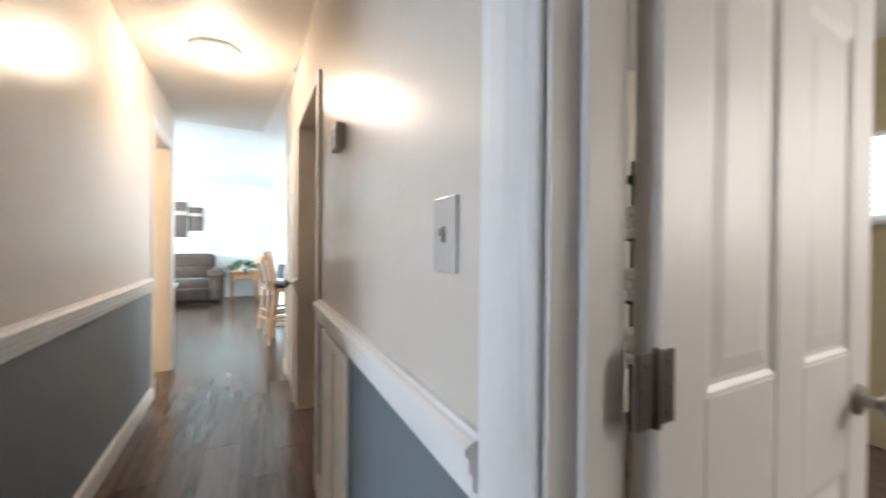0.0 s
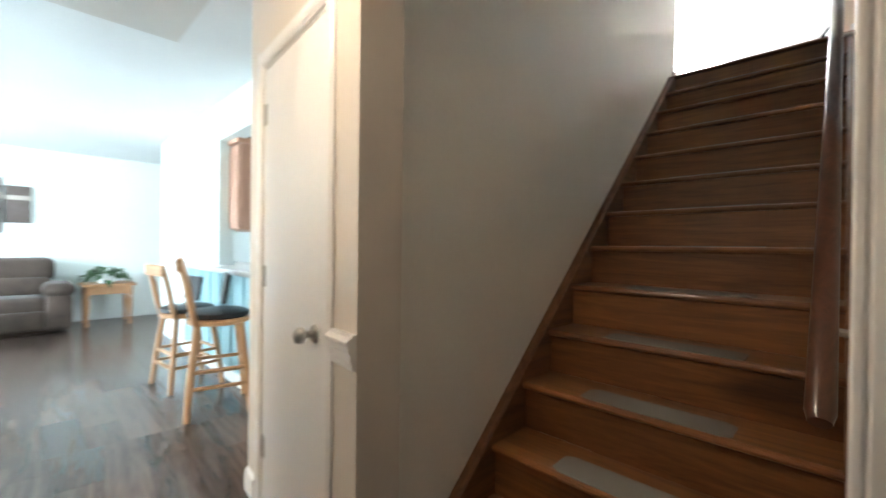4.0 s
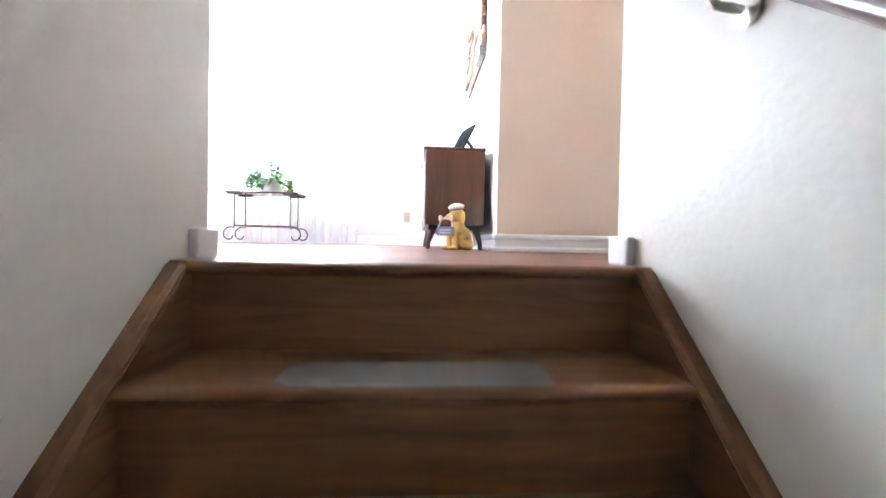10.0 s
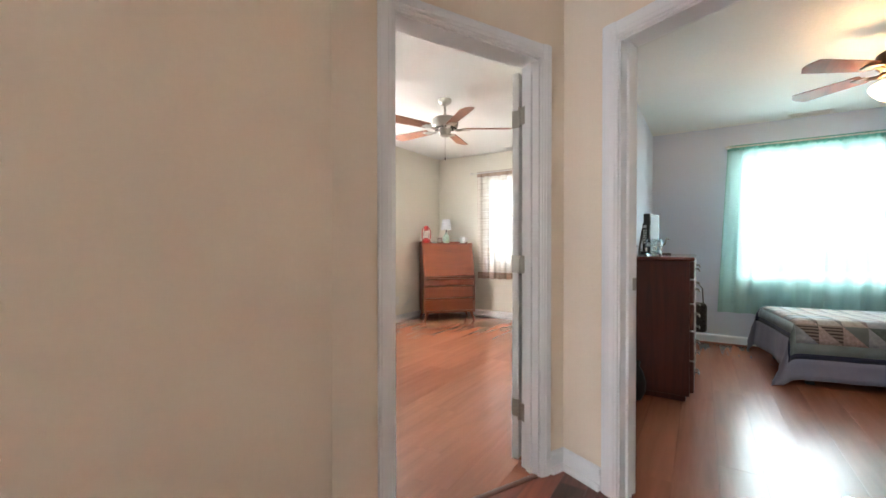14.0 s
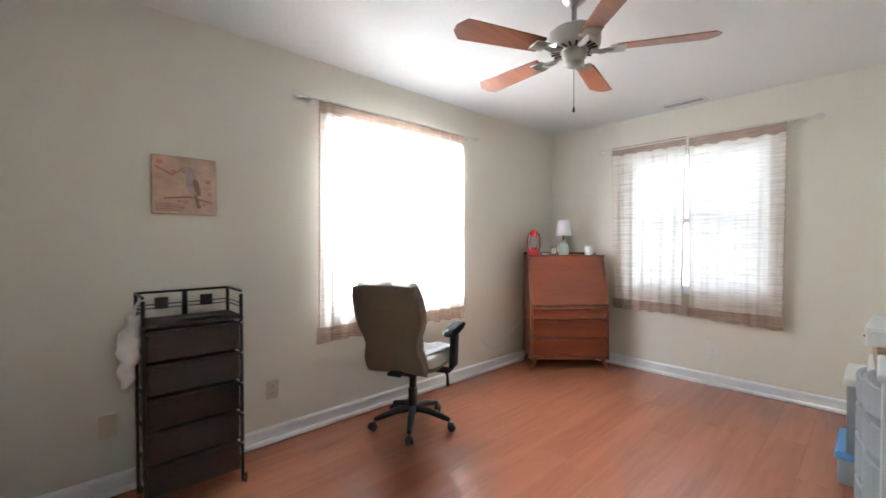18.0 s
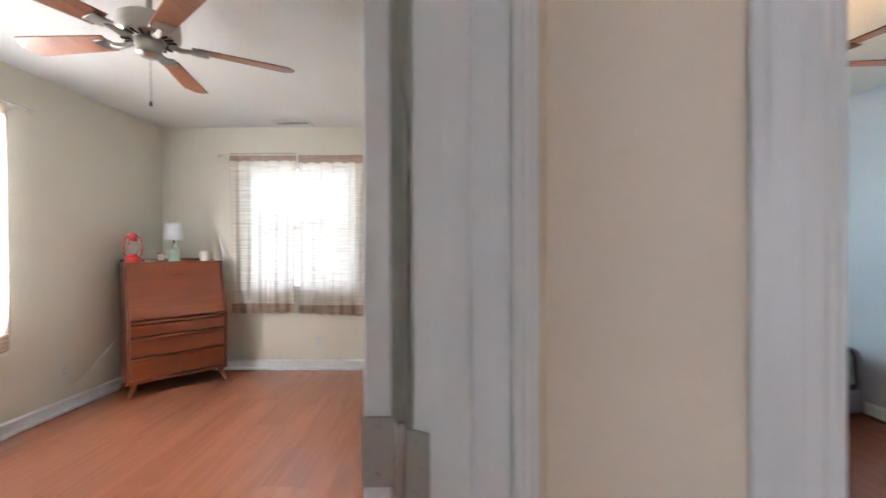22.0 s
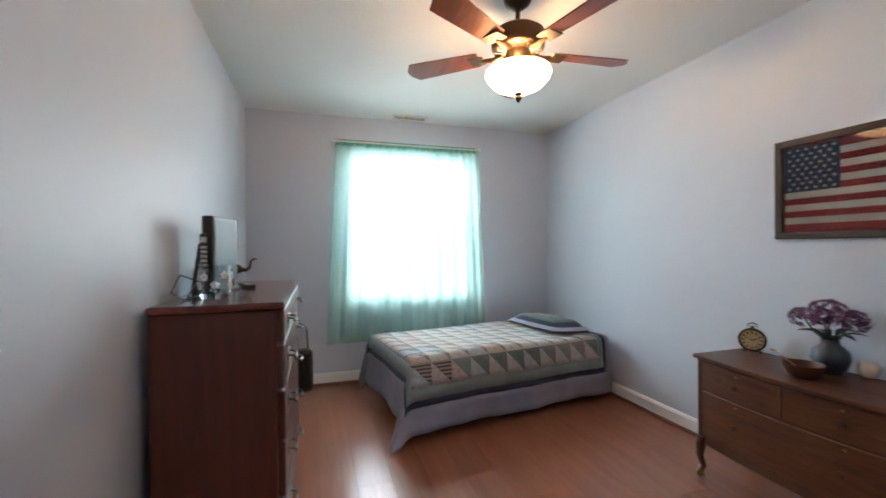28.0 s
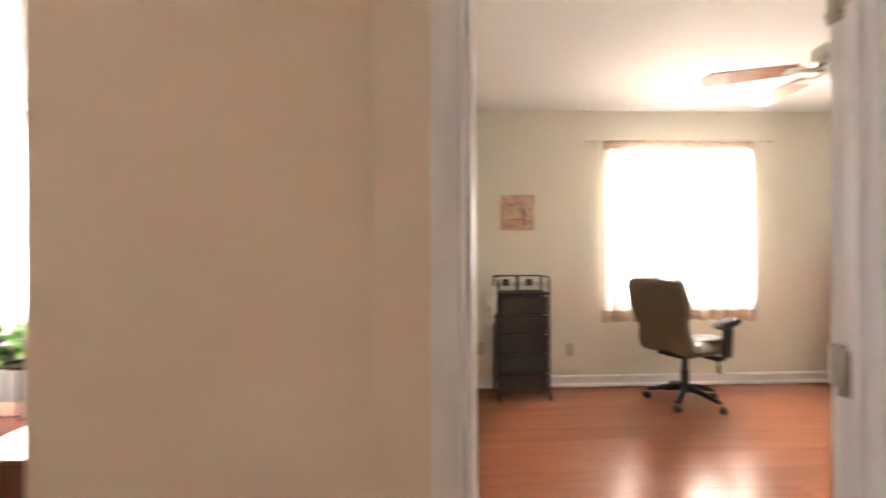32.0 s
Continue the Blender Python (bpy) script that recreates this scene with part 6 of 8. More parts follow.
def rot(a, ax='Z'):
    return Matrix.Rotation(radians(a), 4, ax)


def cyl(bm, r, z0, z1, x=0.0, y=0.0, seg=20, m=None):
    mm = T((x, y, z0))
    lathe(bm, [(0.0005, 0), (r, 0), (r, z1 - z0), (0.0005, z1 - z0)], seg, mm if m is None else m @ mm)


def ceiling_fan(m, metal, blade, label, turn, length, drop, bowl):
    """Local z = 0 is the ceiling."""
    f = thing("ceiling_fan", m, label, "ceiling fan", "ceiling fans")
    bm = bmesh.new()
    lathe(bm, [(0.068, 0.0), (0.068, -0.012), (0.06, -0.03), (0.035, -0.05), (0.016, -0.055)], 28)
    part("canopy", bm, metal, f, "", True)
    bm = bmesh.new()
    cyl(bm, 0.0125, -drop, -0.05, seg=14)
    part("downrod", bm, metal, f, "", True)
    z = -drop
    bm = bmesh.new()
    lathe(bm, [(0.02, z + 0.03), (0.05, z + 0.022), (0.10, z + 0.008), (0.128, z - 0.012), (0.132, z - 0.055), (0.128, z - 0.085), (0.115, z - 0.097), (0.06, z - 0.10)], 40)
    part("motor_housing", bm, metal, f, "", True)
    for k in range(20):
        bm = bmesh.new()
        a = k * 18
        box(bm, 0.072, -0.0045, z - 0.1035, 0.114, 0.0045, z - 0.094, 0.0, 1, rot(a))
        part("vent_slot", bm, BLACK_METAL, f, "dark vent slot")
    bm = bmesh.new()
    lathe(bm, [(0.06, z - 0.10), (0.062, z - 0.125), (0.05, z - 0.145), (0.052, z - 0.165), (0.03, z - 0.18), (0.001, z - 0.182)], 28)
    part("switch_housing", bm, metal, f, "", True)
    for k in range(5):
        a = turn + 72 * k
        bm = bmesh.new()
        tube(bm, [(0.08, 0.0, z - 0.105), (0.13, 0.0, z - 0.118), (0.19, 0.0, z - 0.108)], [0.011, 0.014, 0.01], 8)
        box(bm, 0.17, -0.045, z - 0.112, 0.25, 0.045, z - 0.105, 0.003, 1)
        bmesh.ops.transform(bm, matrix=rot(a), verts=bm.verts)
        arm = part("blade_arm", bm, metal, f, "", True)
        bm = bmesh.new()
        top, n = [], 12
        for i in range(n + 1):
            t = i / n
            x = 0.20 + (length - 0.20) * t
            w = 0.052 + 0.018 * t
            if t > 0.9:
                w *= math.sqrt(max(0.02, 1 - ((t - 0.9) / 0.104) ** 2))
            top.append((x, w))
        pts = [(x, w) for x, w in top] + [(x, -w) for x, w in reversed(top)]
        prism(bm, [(x, y) for x, y in reversed(pts)], 0, 0.006)
        bmesh.ops.recalc_face_normals(bm, faces=bm.faces)
        bmesh.ops.transform(bm, matrix=rot(a) @ T((0, 0, z - 0.104)) @ rot(11, 'X'), verts=bm.verts)
        part("blade", bm, blade, f, "wooden fan blade")
    if bowl:
        bm = bmesh.new()
        lathe(bm, [(0.05, z - 0.15), (0.058, z - 0.165), (0.06, z - 0.172)], 30)
        part("fitter", bm, metal, f, "", True)
        bm = bmesh.new()
        zb = z - 0.195
        prof = [(0.155, zb), (0.160, zb - 0.012), (0.148, zb - 0.04), (0.115, zb - 0.075), (0.06, zb - 0.1), (0.012, zb - 0.108)]
        prof += [(r - 0.004 if r > 0.02 else r * 0.6, y + 0.005) for r, y in reversed(prof)]
        lathe(bm, prof, 40)
        part("glass_bowl", bm, BOWL_GLASS, f, "lit frosted glass bowl", True)
        bm = bmesh.new()
        lathe(bm, [(0.001, zb - 0.105), (0.02, zb - 0.108), (0.014, zb - 0.12), (0.018, zb - 0.13), (0.006, zb - 0.15), (0.001, zb - 0.152)], 16)
        cyl(bm, 0.004, zb - 0.11, z - 0.18, seg=8)
        part("finial", bm, metal, f, "", True)
    else:
        bm = bmesh.new()
        tube(bm, [(0.035, 0.02, z - 0.17), (0.036, 0.02, z - 0.375)], 0.0022, 6)
        part("pull_chain", bm, metal, f)
        bm = bmesh.new()
        lathe(bm, [(0.001, 0.03), (0.005, 0.02), (0.007, 0.005), (0.001, 0)], 10, T((0.036, 0.02, z - 0.40)))
        part("pull_fob", bm, BLACK_METAL, f, "", True)
    return f


BOWL_GLASS = glow("lit_alabaster_bowl", (1.0, 0.64, 0.30), 9.5)
ceiling_fan(pose(3.70, 5.14, C3), NICKEL, BLADE_WARM, "brushed nickel ceiling fan with brown blades and no light", 14, 0.66, 0.185, False)
ceiling_fan(pose(3.84, 1.97, C2), BRONZE, BLADE_RED, "bronze ceiling fan with cherry blades and a lit glass bowl", 50, 0.60, 0.165, True)

WHITE_BLADE = paint("white_fan_blade", (0.62, 0.61, 0.60), 0.45, 0.04)
ceiling_fan(pose(-1.72, 5.45, C2), WHITE_PLASTIC, WHITE_BLADE, "white ceiling fan with pale blades in the den", 30, 0.62, 0.15, False)

# ---------------- study ----------------
# print of a bird
cv = thing("canvas_print", pose(2.27, 6.74, 4.172), "tan and pink canvas print of a bird on a branch", "picture")
BIRD_BASE = paint("faded_pink_print", (0.55, 0.37, 0.27), 0.75, 0.3, 30, 0.05, 9.0)
bm = bmesh.new()
box(bm, -0.155, -0.035, -0.16, 0.155, -0.002, 0.16, 0.004)
part("canvas", bm, BIRD_BASE, cv)
BIRD_GREY = paint("print_grey", (0.40, 0.31, 0.27), 0.8, 0.35, 60, 0.02, 20)
BIRD_DARK = paint("print_brown", (0.24, 0.13, 0.10), 0.8, 0.3, 60, 0.02, 20)
BIRD_ROSE = paint("print_rose", (0.50, 0.24, 0.19), 0.8, 0.3, 60, 0.02, 20)


def flat(name, pts, mat, parent, y, th=0.0015):
    bm = bmesh.new()
    prism(bm, pts, 0, th)
    bmesh.ops.recalc_face_normals(bm, faces=bm.faces)
    return part(name, bm, mat, parent, "", False, T((0, y, 0)) @ rot(90, 'X'))


def oval(cx, cz, a, b, tilt=0.0, n=20):
    c, s = math.cos(radians(tilt)), math.sin(radians(tilt))
    return [(cx + a * math.cos(t) * c - b * math.sin(t) * s, cz + a * math.cos(t) * s + b * math.sin(t) * c) for t in [6.2832 * i / n for i in range(n)]]


flat("printed_body", oval(0.035, 0.01, 0.033, 0.062, 12), BIRD_GREY, cv, -0.0355)
flat("printed_head", oval(0.02, 0.082, 0.026, 0.025), BIRD_GREY, cv, -0.036)
flat("printed_wing", oval(0.055, -0.005, 0.015, 0.05, 14), BIRD_DARK, cv, -0.037)
flat("printed_beak", [(-0.022, 0.078), (0.0, 0.072), (0.0, 0.086)], BIRD_DARK, cv, -0.037)
flat("printed_tail", [(0.055, -0.045), (0.075, -0.12), (0.055, -0.125), (0.04, -0.05)], BIRD_DARK, cv, -0.0365)
for pts in ([(-0.14, 0.10), (-0.06, 0.06), (0.0, 0.11), (0.0, 0.105), (-0.06, 0.053), (-0.14, 0.092)], [(-0.10, -0.07), (0.02, -0.055), (0.13, -0.085), (0.13, -0.093), (0.02, -0.064), (-0.10, -0.079)]):
    flat("printed_branch", list(reversed(pts)), BIRD_DARK, cv, -0.0362)
for x, z, r in ((-0.12, 0.12, 0.016), (-0.055, 0.075, 0.013), (0.11, 0.03, 0.015), (0.12, -0.04, 0.012), (0.0, -0.09, 0.014), (-0.03, -0.085, 0.01), (0.09, -0.10, 0.013)):
    flat("printed_blossom", oval(x, z, r, r * 0.8), BIRD_ROSE, cv, -0.0368)
for i in range(5):
    flat("printed_line", [(-0.14, -0.105 - i * 0.009), (-0.03 + 0.012 * (i % 3), -0.105 - i * 0.009), (-0.03 + 0.012 * (i % 3), -0.102 - i * 0.009), (-0.14, -0.102 - i * 0.009)], BIRD_DARK, cv, -0.036)

# drawer tower in an iron frame
tw = thing("drawer_tower", pose(2.25, 6.53, F), "dark brown five-drawer tower in a black iron frame", "drawers")
for sx in (-1, 1):
    for sy in (-1, 1):
        bm = bmesh.new()
        box(bm, sx * 0.215 - 0.008, sy * 0.125 - 0.008, 0.0, sx * 0.215 + 0.008, sy * 0.125 + 0.008, 1.04 if sy > 0 else 1.02, 0.002)
        part("post", bm, BLACK_METAL, tw)
for z in (0.98, 1.0, 1.035):
    for x0, y0, x1, y1 in ((-0.215, 0.125, 0.215, 0.125), (-0.215, -0.125, -0.215, 0.125), (0.215, -0.125, 0.215, 0.125)):
        bm = bmesh.new()
        r = 0.007 if z > 1.03 else 0.003
        tube(bm, [(x0, y0, z - (0.03 if z < 1.03 else 0)), (x1, y1, z - (0.03 if z < 1.03 else 0))], r, 6)
        part("gallery_rail", bm, BLACK_METAL, tw)
for x in (-0.105, 0.105):
    boxpart("square_plate", (x - 0.03, 0.118, 0.945, x + 0.03, 0.132, 1.005), ESPRESSO, tw, "", 0.002)
boxpart("gallery_post", (-0.012, 0.115, 0.90, 0.012, 0.135, 1.035), BLACK_METAL, tw, "", 0.002)
boxpart("top_shelf", (-0.225, -0.135, 0.885, 0.225, 0.135, 0.903), ESPRESSO, tw, "", 0.004)
for i in range(5):
    z = 0.07 + i * 0.163
    d = boxpart("drawer", (-0.205, -0.13, z, 0.205, 0.12, z + 0.150), ESPRESSO, tw, "", 0.012, 2)
    boxpart("drawer_lip", (-0.207, -0.142, z + 0.132, 0.207, -0.12, z + 0.152), ESPRESSO, d, "", 0.006, 2)
    for sx in (-1, 1):
        boxpart("runner", (sx * 0.212 - 0.004, -0.125, z - 0.008, sx * 0.212 + 0.004, 0.125, z), BLACK_METAL, tw)
    bm = bmesh.new()
    lathe(bm, [(0.006, 0), (0.005, 0.006), (0.001, 0.008)], 10, T((0.215, -0.133, z + 0.145)) @ rot(90, 'X'))
    part("rivet", bm, NICKEL, tw, "small bright rivet", True)
for sx in (-1, 1):
    bm = bmesh.new()
    tube(bm, [(sx * 0.215, -0.125, 0.02), (sx * 0.225, -0.15, 0.05), (sx * 0.222, -0.165, 0.03), (sx * 0.22, -0.155, 0.008), (sx * 0.217, -0.138, 0.018)], 0.006, 8)
    part("scroll_foot", bm, BLACK_METAL, tw, "", True)
tray = thing("tray", pose(2.3, 6.50, F + 0.903), "small dark oval tray on the drawer tower", "tray")
bm = bmesh.new()
lathe(bm, [(0.001, 0.0), (0.05, 0.0), (0.075, 0.012), (0.078, 0.012), (0.052, 0.004), (0.001, 0.004)], 26, Matrix.Diagonal((1.9, 1.0, 1.0, 1.0)))
part("dish", bm, BLACK_PLASTIC, tray, "", True)
cl = thing("cloth_bag", pose(1.985, 6.44, F), "white cloth bag hanging from the drawer tower", "bag")
bm = bmesh.new()
blob(bm, (0, 0, 0.80), (0.045, 0.06, 0.10))
blob(bm, (-0.012, -0.01, 0.70), (0.03, 0.045, 0.08))
blob(bm, (0.02, 0.01, 0.90), (0.035, 0.05, 0.06))
for v in bm.verts:
    v.co.x += 0.008 * math.sin(v.co.z * 70 + v.co.y * 50)
    v.co.y += 0.008 * math.sin(v.co.z * 40 + v.co.x * 90)
part("bag", bm, fabric("white_cotton", (0.62, 0.62, 0.61)), cl, "", True)
bm = bmesh.new()
tube(bm, [(0.02, 0, 0.94), (0.03, 0.0, 1.0), (0.048, 0.0, 1.03)], 0.006, 6)
part("strap", bm, fabric("white_cotton_strap", (0.62, 0.62, 0.61)), cl)

# office chair
ARM_RUBBER = paint("black_arm_foam", (0.018, 0.018, 0.019), 0.8, 0.1, spec=0.2)
oc = thing("office_chair", pose(3.565, 6.30, F, 0, 0, -64), "olive-brown leather office chair with black arms and castors", "chair")
for k in range(5):
    a = 72 * k + 74
    bm = bmesh.new()
    tube(bm, [(0.02, 0, 0.125), (0.12, 0, 0.118), (0.24, 0, 0.085), (0.275, 0, 0.075)], [0.027, 0.025, 0.019, 0.015], 10)
    bmesh.ops.transform(bm, matrix=rot(a), verts=bm.verts)
    leg = part("base_arm", bm, BLACK_PLASTIC, oc, "", True)
    bm = bmesh.new()
    for s in (-1, 1):
        lathe(bm, [(0.001, -0.008), (0.02, -0.008), (0.027, -0.004), (0.027, 0.004), (0.02, 0.008), (0.001, 0.008)], 18, rot(a) @ T((0.285, 0.0, 0.027)) @ rot(25) @ T((0, s * 0.016, 0)) @ rot(90, 'X'))
    box(bm, 0.262, -0.012, 0.02, 0.3, 0.012, 0.06, 0.006, 2, rot(a))
    part("castor", bm, BLACK_PLASTIC, leg, "twin-wheel castor", True)
bm = bmesh.new()
lathe(bm, [(0.033, 0.09), (0.033, 0.27), (0.026, 0.275), (0.026, 0.38), (0.045, 0.385), (0.045, 0.42)], 20)
part("gas_column", bm, BLACK_PLASTIC, oc, "", True)
boxpart("tilt_box", (-0.09, -0.14, 0.385, 0.09, 0.14, 0.435), BLACK_PLASTIC, oc, "", 0.012, 2)
bm = bmesh.new()
tube(bm, [(0.09, 0.02, 0.41), (0.20, 0.02, 0.415), (0.26, 0.0, 0.39), (0.265, 0.0, 0.31)], [0.006, 0.006, 0.008, 0.013], 8)
part("lever", bm, BLACK_PLASTIC, oc, "", True)


def pad(name, w, d, h, mat, parent, m, taper=0.0, dish=0.0, n=14, label="", waist=0.0):
    """A stuffed pad: w across x, d along y, h thick in z, with rounded rim."""
    bm = bmesh.new()
    rows = []
    for sgn in (1, -1):
        g = []
        for j in range(n + 1):
            row = []
            for i in range(n + 1):
                u, v = i / n * 2 - 1, j / n * 2 - 1
                k = (1 - abs(u) ** 5) * (1 - abs(v) ** 5)
                ru = u * (1 - 0.12 * v * v * v * v) * (1 + taper * v) * (1 - waist * math.exp(-((v + 0.25) / 0.35) ** 2))
                rv = v * (1 - 0.07 * u ** 4)
                row.append(bm.verts.new((ru * w / 2, rv * d / 2, sgn * h / 2 * max(0.0, k) ** 0.4 + dish * u * u)))
            g.append(row)
        for j in range(n):
            for i in range(n):
                q = (g[j][i], g[j][i + 1], g[j + 1][i + 1], g[j + 1][i])
                bm.faces.new(q if sgn > 0 else tuple(reversed(q)))
    bmesh.ops.remove_doubles(bm, verts=bm.verts, dist=0.0005)
    return part(name, bm, mat, parent, label, True, m)


pad("seat", 0.52, 0.50, 0.12, OLIVE_LEATHER, oc, T((0, 0.02, 0.485)))
pad("backrest", 0.51, 0.64, 0.12, OLIVE_LEATHER, oc, T((0, -0.27, 0.74)) @ rot(105, 'X'), 0.05, 0.05, 20, "", 0.20)
pad("lumbar_cushion", 0.40, 0.20, 0.10, OLIVE_LEATHER, oc, T((0, -0.225, 0.66)) @ rot(104, 'X'), 0.0, 0.04)
pad("head_cushion", 0.45, 0.20, 0.15, OLIVE_LEATHER, oc, T((0, -0.318, 0.965)) @ rot(105, 'X'), 0.0, 0.04)
boxpart("back_bar", (-0.05, -0.29, 0.43, 0.05, -0.12, 0.455), BLACK_PLASTIC, oc, "", 0.01, 2)
for sx in (-1, 1):
    bm = bmesh.new()
    box(bm, sx * 0.275 - 0.02, -0.05, 0.42, sx * 0.275 + 0.02, 0.05, 0.66, 0.014, 2, T((0, 0.03, 0)) @ Matrix.Shear('XY', 4, (0.0, 0.12)) @ T((0, -0.0, 0)))
    arm = part("arm_post", bm, BLACK_PLASTIC, oc)
    pad("arm_pad", 0.10, 0.29, 0.06, ARM_RUBBER, oc, T((sx * 0.275, 0.10, 0.685)) @ rot(6, 'X'), 0.0, 0.0, 8)
    boxpart("arm_foot", (min(sx * 0.16, sx * 0.285), -0.03, 0.405, max(sx * 0.16, sx * 0.285), 0.06, 0.425), BLACK_PLASTIC, oc, "", 0.006)
rnd = random.Random(5)
for i in range(3):
    sh = thing("paper_sheet", pose(3.565, 6.30, F, 0, 0, -64) @ T((0.10 + rnd.uniform(-0.04, 0.06), 0.03 + rnd.uniform(-0.05, 0.06), 0.548 + i * 0.003)) @ rot(rnd.uniform(-40, 40)), "loose printed paper sheet lying on the office chair", "paper", "papers on the chair")
    bm = bmesh.new()
    g = [[bm.verts.new((x * 0.085, y * 0.11, 0.012 * (x * x) * rnd.random() + 0.006 * y * (i % 2))) for x in (-1, -0.3, 0.3, 1)] for y in (-1, 0, 1)]
    for j in range(2):
        for k in range(3):
            bm.faces.new((g[j][k], g[j][k + 1], g[j + 1][k + 1], g[j + 1][k]))
    bmesh.ops.solidify(bm, geom=bm.faces[:], thickness=0.0008)
    part("sheet", bm, paint("printed_paper", (0.42, 0.42, 0.43), 0.8, 0.5, 40, 0.0, 30), sh)

# secretary desk across the corner
DM = pose(5.452, 6.155, F, 0, 0, -44)
sd = thing("secretary_desk", DM, "red-brown secretary desk with a closed slanted front", "desk")
W2 = 0.39
for sx in (-1, 1):
    bm = bmesh.new()
    pts = [(0.40, 0.12), (0.0, 0.12), (0.0, 0.655), (0.165, 1.14), (0.40, 1.14)]
    prism(bm, pts, -0.01, 0.01)
    bmesh.ops.recalc_face_normals(bm, faces=bm.faces)
    part("side_panel", bm, CHERRY_V, sd, "", False, T((sx * (W2 - 0.01), 0, 0)) @ Matrix(((0, 0, 1, 0), (1, 0, 0, 0), (0, 1, 0, 0), (0, 0, 0, 1))))
boxpart("back_panel", (-W2 + 0.02, 0.385, 0.12, W2 - 0.02, 0.399, 1.14), CHERRY_V, sd)
boxpart("desk_top", (-W2 - 0.008, 0.155, 1.14, W2 + 0.008, 0.405, 1.16), CHERRY, sd, "", 0.004, 2)
boxpart("top_gallery", (-W2, 0.39, 1.16, W2, 0.403, 1.185), CHERRY, sd, "", 0.003)
bm = bmesh.new()
box(bm, -W2 + 0.022, -0.018, 0.0, W2 - 0.022, 0.0, 0.505, 0.003)
part("drop_front", bm, CHERRY, sd, "closed slanted writing flap", False, T((0, 0.018, 0.662)) @ rot(-18.8, 'X'))
boxpart("finger_pull", (-0.055, 0.118, 1.035, 0.055, 0.128, 1.045), DRESSER, sd, "dark finger slot", 0.003, 1)
boxpart("writing_edge", (-W2 + 0.02, -0.006, 0.634, W2 - 0.02, 0.36, 0.654), CHERRY, sd, "", 0.004)
for i, (z0, z1) in enumerate(((0.155, 0.335), (0.345, 0.515), (0.525, 0.625))):
    d = boxpart("drawer", (-W2 + 0.024, 0.004, z0, W2 - 0.024, 0.36, z1), CHERRY, sd, "", 0.004)
    boxpart("drawer_lip", (-W2 + 0.024, -0.010, z1 - 0.022, W2 - 0.024, 0.006, z1 - 0.004), CHERRY, d, "", 0.004, 2)
boxpart("bottom_rail", (-W2 + 0.02, 0.002, 0.12, W2 - 0.02, 0.38, 0.148), CHERRY, sd, "", 0.003)
for sx in (-1, 1):
    for y, lean in ((0.035, -1), (0.36, 1)):
        bm = bmesh.new()
        tube(bm, [(sx * (W2 - 0.05), y, 0.14), (sx * (W2 - 0.04), y + lean * 0.005, 0.08), (sx * (W2 - 0.008), y + lean * 0.02, 0.0)], [0.03, 0.022, 0.012], 10)
        part("leg", bm, CHERRY_V, sd, "", True)

# things on the desk
ln = thing("hurricane_lantern", DM @ T((-0.31, 0.26, 1.16)), "red enamel hurricane lantern with a clear globe", "lantern")
bm = bmesh.new()
lathe(bm, [(0.001, 0), (0.06, 0), (0.064, 0.01), (0.06, 0.045), (0.035, 0.058), (0.03, 0.075), (0.001, 0.076)], 24)
part("tank", bm, RED_TIN, ln, "", True)
bm = bmesh.new()
lathe(bm, [(0.03, 0.075), (0.045, 0.11), (0.045, 0.14), (0.03, 0.19), (0.027, 0.19), (0.042, 0.14), (0.042, 0.11), (0.027, 0.077)], 20)
part("globe", bm, CLEAR, ln, "clear glass globe", True)
bm = bmesh.new()
lathe(bm, [(0.034, 0.19), (0.036, 0.205), (0.03, 0.215), (0.038, 0.235), (0.036, 0.25), (0.02, 0.265), (0.001, 0.267)], 20)
part("chimney_cap", bm, RED_TIN, ln, "", True)
for sx in (-1, 1):
    bm = bmesh.new()
    tube(bm, [(sx * 0.045, 0, 0.045), (sx * 0.064, 0, 0.075), (sx * 0.066, 0, 0.17), (sx * 0.055, 0, 0.215), (sx * 0.03, 0, 0.235)], 0.008, 8)
    part("side_tube", bm, RED_TIN, ln, "", True)
for z in (0.11, 0.155):
    bm = bmesh.new()
    tube(bm, [(0.047 * math.cos(t), 0.047 * math.sin(t), z) for t in [6.2832 * i / 20 for i in range(21)]], 0.0018, 5)
    part("globe_guard", bm, NICKEL, ln)
bm = bmesh.new()
tube(bm, [(-0.066, 0, 0.17), (-0.06, -0.05, 0.14), (0, -0.075, 0.13), (0.06, -0.05, 0.14), (0.066, 0, 0.17)], 0.0018, 5)
part("bail_handle", bm, NICKEL, ln)
tl = thing("table_lamp", DM @ T((0.01, 0.28, 1.16)), "small table lamp with a white shade and green glass base", "lamp")
bm = bmesh.new()
lathe(bm, [(0.001, 0), (0.05, 0), (0.055, 0.012), (0.05, 0.07), (0.046, 0.11), (0.02, 0.135), (0.018, 0.155), (0.022, 0.16), (0.001, 0.162)], 24)
part("base", bm, paint("pale_green_glass", (0.34, 0.44, 0.36), 0.12, 0.12, 20, 0.0), tl, "pale green glass base", True)
bm = bmesh.new()
cyl(bm, 0.011, 0.16, 0.215, seg=12)
part("socket", bm, BLACK_PLASTIC, tl, "", True)
bm = bmesh.new()
lathe(bm, [(0.082, 0.205), (0.06, 0.365), (0.058, 0.365), (0.080, 0.206)], 30)
part("shade", bm, fabric("white_shade_linen", (0.70, 0.71, 0.74), 300), tl, "white tapered shade", True)
